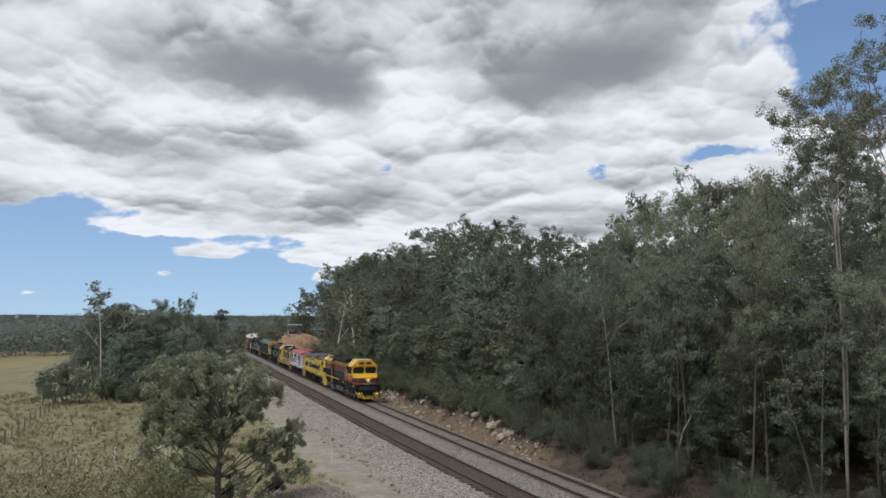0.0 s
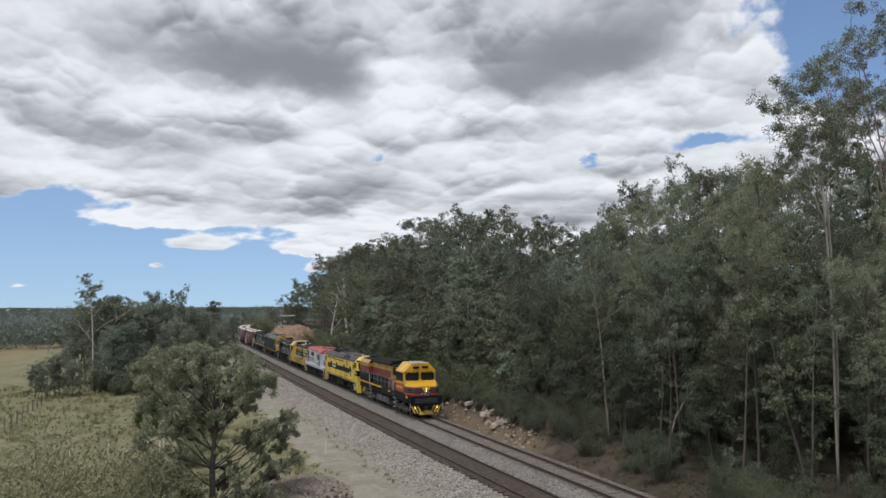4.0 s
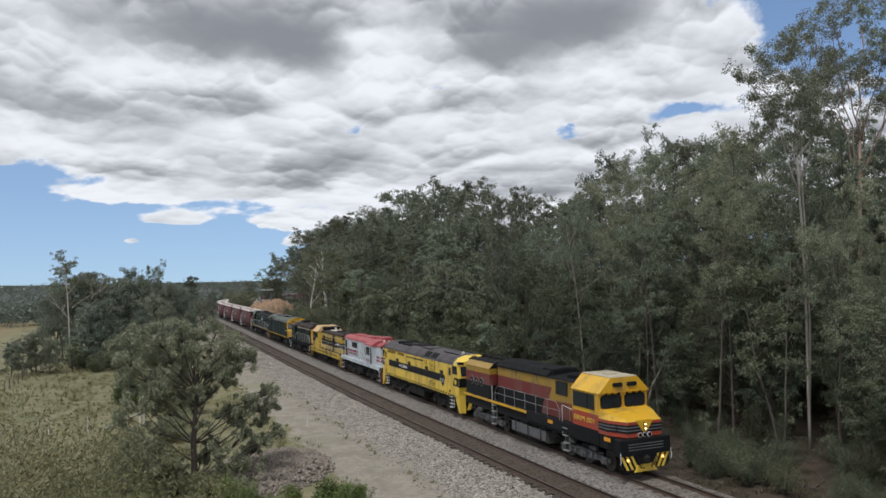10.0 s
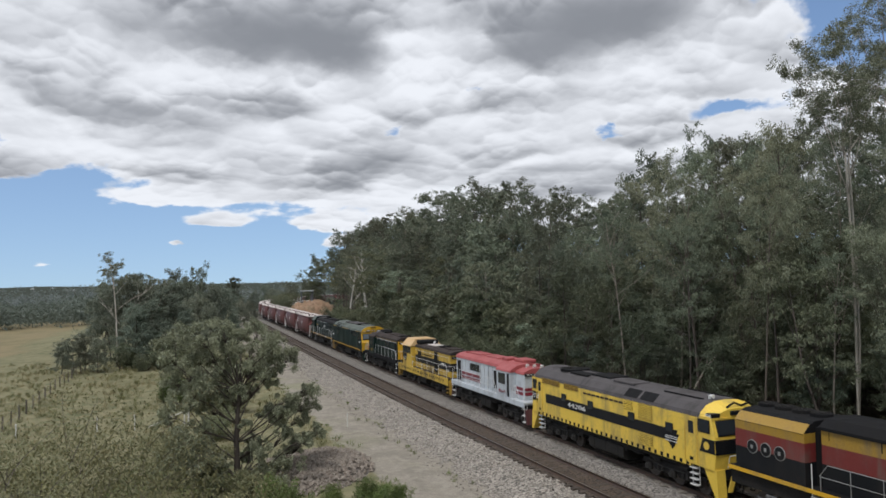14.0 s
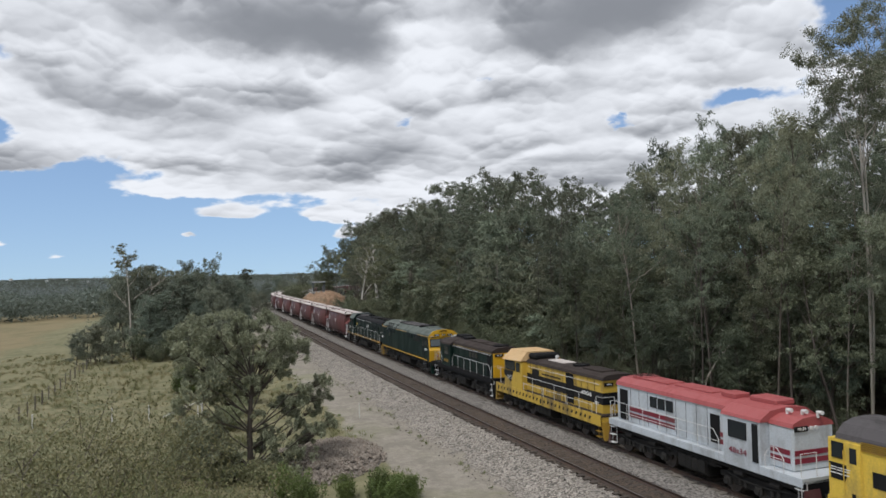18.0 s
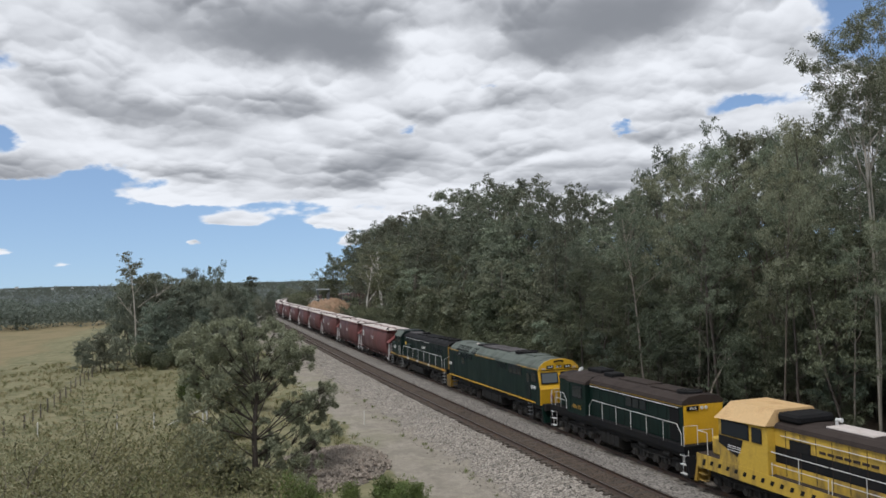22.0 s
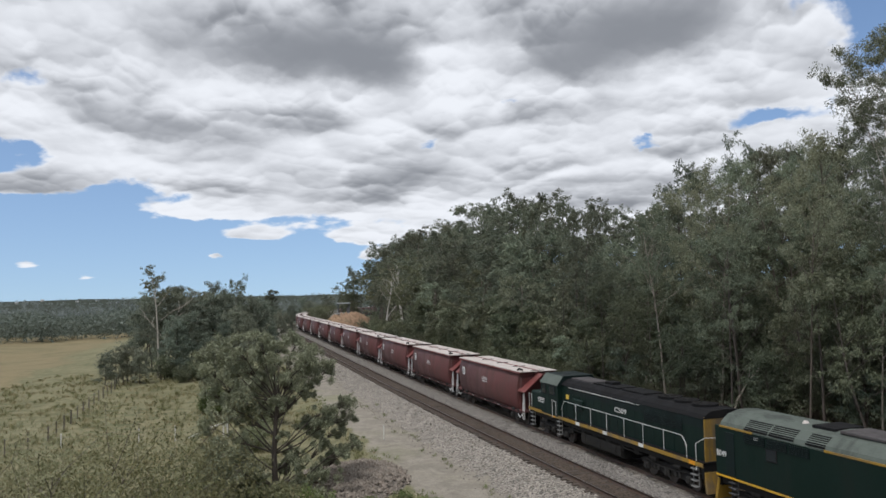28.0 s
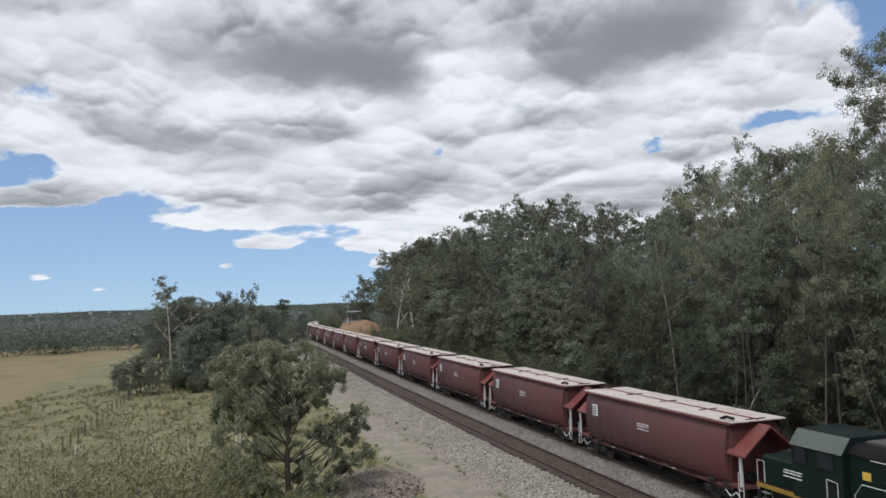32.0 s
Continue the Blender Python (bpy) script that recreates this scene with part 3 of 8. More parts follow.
def bark(name, pale, dark, cut=0.5):
    m = surface(name, pale, 0.85, 0, 9, 0.9, dirt=dark, dirt_amount=0.9, streak=True, bump=0.4, spread=0.2)
    return m


GUM_LEAF = leaf_material("gum_leaf", (0.082, 0.096, 0.066), (0.272, 0.290, 0.205))
FAR_GUM_LEAF = leaf_material("silver_gum_leaf", (0.068, 0.079, 0.055), (0.195, 0.205, 0.150))
OLIVE_LEAF = leaf_material("olive_leaf", (0.082, 0.092, 0.052), (0.240, 0.248, 0.145))
DARK_LEAF = leaf_material("dark_leaf", (0.050, 0.062, 0.046), (0.145, 0.166, 0.120))
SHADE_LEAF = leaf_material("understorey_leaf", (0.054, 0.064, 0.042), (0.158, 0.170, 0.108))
BUSH_LEAF = leaf_material("bush_leaf", (0.058, 0.068, 0.040), (0.165, 0.176, 0.108))
FRESH_LEAF = leaf_material("fresh_leaf", (0.075, 0.105, 0.030), (0.155, 0.19, 0.06))
DRY_LEAF = leaf_material("dry_leaf", (0.15, 0.14, 0.072), (0.28, 0.26, 0.15))
WATTLE_LEAF = leaf_material("wattle_leaf", (0.092, 0.094, 0.045), (0.185, 0.180, 0.090))
PALE_BARK = bark("pale_bark", (0.23, 0.20, 0.165), (0.12, 0.095, 0.07))
WHITE_BARK = bark("white_bark", (0.52, 0.49, 0.44), (0.26, 0.22, 0.18))
PINK_BARK = bark("pink_bark", (0.34, 0.24, 0.19), (0.17, 0.12, 0.095))
GREY_WHITE_BARK = bark("grey_white_bark", (0.40, 0.365, 0.31), (0.20, 0.165, 0.13))
DARK_BARK = bark("dark_bark", (0.075, 0.06, 0.05), (0.03, 0.026, 0.022))
BROWN_BARK = bark("brown_bark", (0.105, 0.085, 0.067), (0.045, 0.037, 0.03))


def sprays(rng, centre, radius, count, size, droop=0.5, flat=0.65, slim=0.17):
    """Leaf blades strewn through a clump: an array (count, 3, 3)."""
    p = rng.normal(0, 1, (count, 3))
    p /= np.linalg.norm(p, axis=1)[:, None]
    p *= radius * rng.rand(count)[:, None] ** 0.45
    p[:, 2] *= flat
    along = rng.normal(0, 1, (count, 3))
    along[:, 2] -= droop * 1.6
    along /= np.linalg.norm(along, axis=1)[:, None]
    side = np.cross(along, rng.normal(0, 1, (count, 3)))
    side /= np.linalg.norm(side, axis=1)[:, None] + 1e-9
    n = size * (0.6 + 0.8 * rng.rand(count))[:, None]
    a, b = along * n, side * n * slim
    c = np.asarray(centre) + p
    return np.stack([c - b, c + a, c + b], 1)


def limb(rng, start, way, length, bend, up, steps=5):
    """A wandering line of points."""
    pts, d = [np.array(start, float)], np.array(way, float)
    d /= np.linalg.norm(d)
    for _ in range(steps):
        d = d + rng.normal(0, bend, 3) + [0, 0, up]
        d /= np.linalg.norm(d)
        pts.append(pts[-1] + d * length / steps)
    return pts


def tapered(bm, pts, r0, r1, n=5):
    k = len(pts) - 1
    tube(bm, pts, [r0 + (r1 - r0) * i / k for i in range(k + 1)], n)


def tree_meshes(name, seed, height, clear, spread, limbs, clump, blades, size, thick, leaf, wood, lean=0.03, droop=0.5, flat=0.65,
                gaps=0.0, low_twigs=0, forks=3, bend=0.035, fine=True):
    """Trunk and crown meshes of one tree; clear: the share of the height below the crown."""
    rng = np.random.RandomState(seed)
    wood_bm, leaves = fresh(), []
    trunk = limb(rng, (0, 0, -0.4), (rng.normal(0, lean), rng.normal(0, lean), 1), height * 0.86, bend, 0.015, 9)
    tapered(wood_bm, trunk, thick, thick * 0.22, 7 if fine else 5)
    trunk = np.array(trunk)
    tops = [(trunk[-1], 1.0)]
    for k in range(limbs):
        f = clear + (1 - clear) * 0.9 * ((k + rng.rand()) / limbs)
        i = min(int(f * 9), 8)
        at = trunk[i] + (trunk[i + 1] - trunk[i]) * (f * 9 - i)
        a = k * 2.4 + rng.normal(0, 0.5)
        reach = spread * (1.15 - 0.65 * f) * (0.6 + 0.6 * rng.rand())
        rise = 0.65 + 0.7 * rng.rand()
        arm = limb(rng, at, (math.cos(a), math.sin(a), rise), reach * 1.35, 0.14, 0.05, 5)
        tapered(wood_bm, arm, thick * (0.42 - 0.22 * f), thick * 0.07, 5 if fine else 3)
        tops.append((arm[-1], 1.0))
        for j in range(forks):
            q = arm[2 + j % 3]
            b = a + rng.normal(0, 0.9)
            twig = limb(rng, q, (math.cos(b), math.sin(b), 0.45 + 0.6 * rng.rand()), reach * (0.35 + 0.35 * rng.rand()), 0.2, 0.05, 3)
            if fine:
                tapered(wood_bm, twig, thick * 0.09, thick * 0.03, 3)
            tops.append((twig[-1], 0.8))
    def tuft(p, r, count):
        """A few small dense bunches of leaves round a twig's end."""
        for j in range(5):
            q = rng.normal(0, 0.55, 3) * r * (1, 1, flat) if j else np.zeros(3)
            leaves.append(sprays(rng, np.asarray(p) + q, r * (0.34 + 0.22 * rng.rand()), int(count / 5 * 1.3), size * 0.74, droop, flat, 0.22))

    for p, w in tops:
        if rng.rand() < gaps:
            continue
        tuft(p, clump * w * (0.7 + 0.6 * rng.rand()), blades * w * 1.2)
    for k in range(low_twigs):
        f = 0.12 + (clear - 0.1) * rng.rand()
        i = int(f * 9)
        a = rng.rand() * math.tau
        arm = limb(rng, trunk[i], (math.cos(a), math.sin(a), 0.5), height * 0.09, 0.25, 0.02, 3)
        tapered(wood_bm, arm, thick * 0.1, thick * 0.03, 4)
        tuft(arm[-1], clump * 0.6, blades * 0.3)
    me = bpy.data.meshes.new(name + "_trunk")
    wood_bm.to_mesh(me)
    wood_bm.free()
    for p in me.polygons:
        p.use_smooth = True
    me.materials.append(wood)
    return me, quads(name + "_crown", np.concatenate(leaves), leaf), height


def shrub_meshes(name, seed, height, width, stems, blades, size, leaf, wood, droop=0.1, bare=0.15, flat=1.0):
    """A many-stemmed bush, leaves from low down."""
    rng = np.random.RandomState(seed)
    wood_bm, leaves = fresh(), []
    for k in range(stems):
        a = rng.rand() * math.tau
        lean = width / height * (0.2 + 0.8 * rng.rand())
        arm = limb(rng, (rng.normal(0, 0.12), rng.normal(0, 0.12), -0.2), (math.cos(a) * lean, math.sin(a) * lean, 1), height * (0.6 + 0.45 * rng.rand()), 0.1, 0.02, 5)
        tapered(wood_bm, arm, 0.012 * height + 0.006, 0.004, 4)
        for q in range(2, 6):
            f = q / 5
            if f < bare:
                continue
            leaves.append(sprays(rng, arm[q], width * (0.20 + 0.14 * rng.rand()), blades, size, droop, flat))
    me = bpy.data.meshes.new(name + "_stems")
    wood_bm.to_mesh(me)
    wood_bm.free()
    me.materials.append(wood)
    return me, quads(name + "_crown", np.concatenate(leaves), leaf), height


def plant(name, meshes, x, y, height, turn, label, category="tree", group="", sink=0.1, wide=1.0, z=None):
    """Stands a tree of the given height on the ground."""
    wood, crown, own = meshes
    k = height / own
    ob = tagged(empty(name), label, category, group)
    ob.matrix_basis = pose(x, y, (float(lie(x, y)) if z is None else z) - sink, 0, 0, turn) @ Matrix.Diagonal((k * wide, k * wide, k, 1))
    link_mesh("trunk" if category == "tree" else "stem", wood, None, ob)
    link_mesh("crown" if category == "tree" else "foliage", crown, None, ob)
    return ob


# skyline of the forest: bearing from the camera and height of the tree tops above eye level, in degrees
SKYLINE = np.array([(-40, 1.5), (-11.5, 1.5), (-10.6, 2.0), (-8.1, 4.0), (-6, 5.1), (-4.0, 4.9), (-2.2, 5.9), (0.8, 7.1), (3.0, 7.8), (5.6, 7.75), (7.2, 6.8),
                    (9.4, 7.0), (11.1, 6.2), (13.2, 8.0), (14.9, 9.4), (17, 10.2), (19, 10.6), (21.3, 10.0), (24, 10.6), (27, 10.5), (30, 10.5), (45, 13)])


def tree_kinds(more, bigger, fine, leaves):
    """The few shapes from which the woods are grown; far trees have fewer, larger blades."""
    g, o, d, u = leaves

    def n(count):
        return int(count * more)

    tall = [tree_meshes("tall_gum", 11 + k, 20, 0.52, 4.8, 11, 1.15, n(250), 0.20 * bigger, 0.135, g, (BROWN_BARK, DARK_BARK, PALE_BARK, BROWN_BARK)[k], fine=fine, gaps=0.16, low_twigs=6, lean=0.05, bend=0.045) for k in range(4)]
    wide = [tree_meshes("forest_gum", 31 + k, 15, 0.28, 4.0, 13, 1.2, n(240), 0.19 * bigger, 0.14, (g, o, g, d)[k], (BROWN_BARK, PALE_BARK, BROWN_BARK, PALE_BARK)[k],
                        gaps=0.08, low_twigs=5, fine=fine) for k in range(4)]
    dense = [tree_meshes("dark_tree", 51 + k, 12, 0.10, 3.2, 16, 1.15, n(240), 0.18 * bigger, 0.13, u, DARK_BARK, fine=fine, droop=0.9, gaps=0.1, low_twigs=4) for k in range(3)]
    sapling = [tree_meshes("sapling", 71 + k, 7, 0.34, 1.6, 9, 0.62, n(150), 0.14 * bigger, 0.045, (u, d, u)[k], DARK_BARK, fine=fine, droop=0.7, low_twigs=3) for k in range(3)]
    shrub = [shrub_meshes("wattle", 91 + k, 4, 1.9, 9, n(230), 0.10 * bigger, u, DARK_BARK, droop=0.4) for k in range(3)]
    return tall, wide, dense, sapling, shrub


KINDS_NEAR, KINDS_FAR = tree_kinds(0.9, 1.0, True, (GUM_LEAF, OLIVE_LEAF, DARK_LEAF, SHADE_LEAF)), tree_kinds(0.33, 2.0, False, (FAR_GUM_LEAF, OLIVE_LEAF, GUM_LEAF, BUSH_LEAF))
TALL, SHRUB = KINDS_FAR[0], KINDS_FAR[4]


def kind_at(which, x, y):
    return (KINDS_NEAR if math.hypot(x, y) < 62 else KINDS_FAR)[which]


def bearing_of(x, y):
    return math.degrees(math.atan2(x, y))


def top_at(x, y):
    """Height of the skyline over the ground at a place."""
    d = math.hypot(x, y)
    return 9.5 + d * math.tan(radians(float(np.interp(bearing_of(x, y), SKYLINE[:, 0], SKYLINE[:, 1])))) - float(lie(x, y))


def build_forest():
    rng = random.Random(7)
    kept = []
    poles = [tree_meshes("thin_tree", 131 + k, 12, 0.34, 2.4, 11, 0.75, 150, 0.16, 0.085, SHADE_LEAF, DARK_BARK, droop=0.7, gaps=0.2, low_twigs=5, bend=0.05, lean=0.05) for k in range(3)]

    def free(x, y, gap):
        if any((x - a) ** 2 + (y - b) ** 2 < gap * gap for a, b in kept):
            return False
        kept.append((x, y))
        return True

    def stand(count, s_range, d_range, gap, make, power=1.0):
        done = tries = 0
        while done < count and tries < count * 30:
            tries += 1
            s = s_range[0] + (s_range[1] - s_range[0]) * rng.random() ** power
            d = rng.uniform(*d_range)
            x, y, _ = on_line(s, d)
            b, far = bearing_of(x, y), math.hypot(x, y)
            if b < -8.9 and far < 250 or b < -5.8 and 105 < far < 190 and make is not bush:
                continue
            if far < 51 and (11.9 < b < 13.6 or 26.6 < b < 29.4 or 16.6 < b < 19.5 and far < 47):
                continue
            if -11.2 < b < 40 and y > 16 and free(x, y, gap):
                done += make(float(x), float(y), d) or 0

    def gum(x, y, d):
        h = min(top_at(x, y) * (rng.uniform(0.96, 1.08) if rng.random() < 0.5 else rng.uniform(0.7, 0.9)), 27)
        plant("gum_tree", rng.choice(kind_at(0, x, y)), x, y, h, rng.uniform(0, 360), "tall pale-trunked gum tree with an airy grey-green crown", group="gum forest")
        return 1

    def mixed(x, y, d):
        h = min(top_at(x, y) * rng.uniform(0.5, 0.82), 20)
        kind = rng.random()
        mesh = rng.choice(kind_at(1, x, y)) if kind < 0.75 else rng.choice(kind_at(2, x, y))
        plant("forest_tree", mesh, x, y, h, rng.uniform(0, 360), "olive-green forest tree with leaves down to half height" if kind < 0.75 else "dense dark green forest tree",
              group="gum forest", wide=rng.uniform(0.9, 1.15))
        return 1

    def young(x, y, d):
        plant("sapling", rng.choice(kind_at(3, x, y)), x, y, rng.uniform(4.5, 8.5), rng.uniform(0, 360), "slender dark sapling at the forest edge", group="forest saplings", wide=rng.uniform(0.9, 1.3))
        return 1

    def bush(x, y, d):
        plant("wattle_bush", rng.choice(kind_at(4, x, y)), x, y, rng.uniform(1.2, 3.4) if math.hypot(x, y) < 66 else rng.uniform(2.2, 4.2), rng.uniform(0, 360), "soft grey-green wattle bush beneath the trees", "bush", "forest bushes", wide=rng.uniform(1.0, 1.5))
        return 1

    def small(x, y, d):
        plant("wattle_bush", rng.choice(kind_at(4, x, y)), x, y, rng.uniform(0.9, 2.3), rng.uniform(0, 360), "low dark green wattle bush above the cutting", "bush", "forest bushes", wide=rng.uniform(1.0, 1.6))
        return 1

    def pole(x, y, d):
        plant("gum_tree", rng.choice(poles), x, y, min(top_at(x, y) * rng.uniform(0.5, 0.8), 17), rng.uniform(0, 360), "thin dark-barked tree with a wispy crown at the forest edge", group="gum forest")
        return 1

    def low(x, y, d):
        kind = rng.random()
        plant("forest_tree", rng.choice(kind_at(2, x, y) if kind < 0.45 else kind_at(1, x, y)), x, y, rng.uniform(5.0, 10.0), rng.uniform(0, 360),
              "young dark green forest tree with foliage down to the ground" if kind < 0.45 else "young olive-green forest tree", group="gum forest", wide=rng.uniform(0.9, 1.3))
        return 1

    def thin(x, y, d):
        h = min(top_at(x, y) * (rng.uniform(0.94, 1.08) if rng.random() < 0.42 else rng.uniform(0.6, 0.86)), 26)
        plant("gum_tree", rng.choice(kind_at(0, x, y)), x, y, h, rng.uniform(0, 360), "slim pale-barked gum tree with a high sparse crown", group="gum forest", wide=rng.uniform(0.6, 0.8))
        return 1

    stand(74, (10, 74), (12.5, 38), 1.8, thin)
    stand(34, (12, 62), (10.2, 22), 1.5, pole)
    stand(95, (40, 275), (14, 46), 3.2, gum, 1.1)
    stand(26, (6, 60), (15, 46), 2.6, mixed)
    stand(105, (55, 272), (12.5, 36), 2.3, mixed, 1.1)
    stand(120, (24, 240), (11.0, 22), 1.3, young, 1.2)
    stand(110, (62, 252), (10.2, 14.5), 1.3, bush)
    stand(46, (4, 62), (15.5, 32), 1.6, low)
    stand(40, (10, 66), (12, 28), 1.3, bush)
    stand(110, (20, 68), (7.9, 12.5), 0.85, small)
    stand(120, (60, 150), (8.0, 10.6), 0.8, small)
    stand(70, (46, 130), (8.6, 11.5), 0.9, young)
    stand(26, (4, 58), (24, 50), 2.2, gum)
    stand(70, (14, 66), (11.5, 28), 1.0, young)


build_forest()


def dome_gum_meshes(name, seed, height, fork, reach, lean, thick, wood, twin):
    """A tall gum: long bare trunk, steep limbs that fan into a domed crown, leaves in bunches at their ends."""
    rng = np.random.RandomState(seed)
    bm, leaves = fresh(), []
    top = np.array([lean[0] * 0.35, lean[1], fork])
    trunk = [top * f + [0.12 * math.sin(5 * f + seed), 0.1 * math.sin(4 * f), -0.4 * (1 - f)] for f in np.linspace(0, 1, 9)]
    tapered(bm, trunk, thick, thick * 0.6, 8)
    if twin:
        second = [p + [0.24 * min(1, k / 3), 0.1, 0] for k, p in enumerate(trunk)]
        tapered(bm, second, thick * 0.8, thick * 0.45, 7)

    def bunch(p, r):
        for j in range(6):
            q = rng.normal(0, 0.55, 3) * r * (1, 1, 0.7) if j else np.zeros(3)
            leaves.append(sprays(rng, p + q, r * (0.36 + 0.22 * rng.rand()), int(66 * r / 0.8), 0.13, 0.4, 0.8, 0.19))

    for k in range(9):
        a = k * 2.4 + rng.normal(0, 0.3)
        out = reach * (0.25 + 0.75 * ((k + 0.5) / 9) ** 0.6)
        rise = (height - fork - 0.5) * math.sqrt(max(0.06, 1 - (out / (reach * 1.12)) ** 2))
        end = top + [lean[0] * 0.65 + out * math.cos(a), lean[1] + out * math.sin(a), rise]
        start = trunk[-1 - (k % 2)]
        way = [start + (end - start) * f + [0, 0, -0.12 * out * math.sin(math.pi * f) + 0.25 * math.sin(7 * f + k) * f] + rng.normal(0, 0.08, 3) for f in np.linspace(0, 1, 8)]
        tapered(bm, way, thick * 0.34, thick * 0.12, 6)
        bunch(way[-1], 0.85)
        for j in range(6):
            q = way[3 + j % 5]
            b = a + rng.normal(0, 1.0)
            twig = limb(rng, q, (math.cos(b), math.sin(b), 0.9 + 0.6 * rng.rand()), reach * (0.28 + 0.3 * rng.rand()), 0.16, 0.04, 4)
            tapered(bm, twig, thick * 0.16, thick * 0.05, 4)
            bunch(np.asarray(twig[-1]), 0.6 + 0.3 * rng.rand())
            if rng.rand() < 0.5:
                fork_end = limb(rng, twig[2], (math.cos(b + 1), math.sin(b + 1), 0.8), reach * 0.22, 0.2, 0.04, 3)
                tapered(bm, fork_end, thick * 0.08, thick * 0.04, 3)
                bunch(np.asarray(fork_end[-1]), 0.5)
    for k in range(9):
        a, z = rng.rand() * math.tau, fork * (0.4 + 0.5 * rng.rand())
        arm = limb(rng, (top[0] * z / fork, 0, z), (math.cos(a), math.sin(a), 0.6), 1.8 + 1.2 * rng.rand(), 0.2, 0.02, 4)
        tapered(bm, arm, thick * 0.16, thick * 0.05, 4)
        bunch(np.asarray(arm[-1]), 0.55)
    me = bpy.data.meshes.new(name + "_trunk")
    bm.to_mesh(me)
    bm.free()
    for p in me.polygons:
        p.use_smooth = True
    me.materials.append(wood)
    return me, quads(name + "_crown", np.concatenate(leaves), GUM_LEAF), height


def build_big_gum():
    """The tall gum that stands out above the forest, and its neighbour."""
    big = dome_gum_meshes("big_gum", 5, 24.6, 17.6, 3.2, (-0.8, 0.0), 0.098, GREY_WHITE_BARK, True)
    plant("gum_tree", big, 20.9, 39.5, 21.9, 0, "very tall white-trunked gum tree rising above the forest")
    side = dome_gum_meshes("side_gum", 8, 26.0, 16.5, 4.2, (0.5, 0.0), 0.14, PINK_BARK, False)
    plant("gum_tree", side, 27.0, 44.5, 27.0, 40, "tall gum tree with pinkish limbs and a wide airy crown")
    plant("gum_tree", side, 32.0, 41.5, 28.0, 150, "tall gum tree with pinkish limbs and a wide airy crown")
    plant("gum_tree", KINDS_NEAR[0][3], 16.0, 40.0, 15.5, 10, "slim gum tree with smooth grey trunk", wide=0.7)
    plant("gum_tree", KINDS_NEAR[0][2], 11.6, 51.1, 15.5, 80, "gum tree with orange-brown peeling bark on its trunk", wide=0.8)
    plant("gum_tree", KINDS_NEAR[0][1], 13.0, 42.5, 14.5, 150, "dark slim gum tree at the forest edge", wide=0.7)
    bare = tree_meshes("bare_gum", 17, 14, 0.26, 4.6, 9, 0.7, 40, 0.25, 0.24, OLIVE_LEAF, WHITE_BARK, gaps=0.6)
    plant("gum_tree", bare, -24.0, 173.0, 14.5, 30, "bare white-limbed gum tree with a forked trunk")
    bare = tree_meshes("bare_gum", 23, 16, 0.40, 4.0, 9, 0.9, 70, 0.25, 0.36, OLIVE_LEAF, WHITE_BARK, gaps=0.35)
    plant("gum_tree", bare, -21.5, 184.0, 19, 75, "old white-barked gum tree with thick straight trunk")
    bm = tube(fresh(), [(13.5, 45.0, 0.4), (13.9, 45.1, 1.9), (14.3, 45.3, 2.9), (15.0, 45.5, 3.9), (16.2, 46.0, 5.0), (17.3, 46.3, 6.1), (17.9, 46.4, 7.0)], [0.065, 0.06, 0.055, 0.048, 0.036, 0.024, 0.01], 6)
    tube(bm, [(15.0, 45.5, 3.9), (15.1, 45.4, 4.7), (15.6, 45.5, 5.6)], [0.03, 0.02, 0.01], 4)
    tube(bm, [(16.2, 46.0, 5.0), (16.9, 45.9, 5.3), (17.9, 45.9, 5.5)], [0.024, 0.018, 0.01], 4)
    tagged(part("dead_tree", bm, PALE_BARK), "bare grey leaning dead tree among the saplings", "dead tree")


GROVE_LEAF = leaf_material("sheoak_leaf", (0.088, 0.102, 0.082), (0.225, 0.245, 0.192))
GROVE = [tree_meshes("grove_tree", 58 + k, 12, 0.03, 2.5, 20, 1.15, 150, 0.28, 0.13, GROVE_LEAF, DARK_BARK, droop=0.9, gaps=0.04, low_twigs=6, fine=False) for k in range(4)]


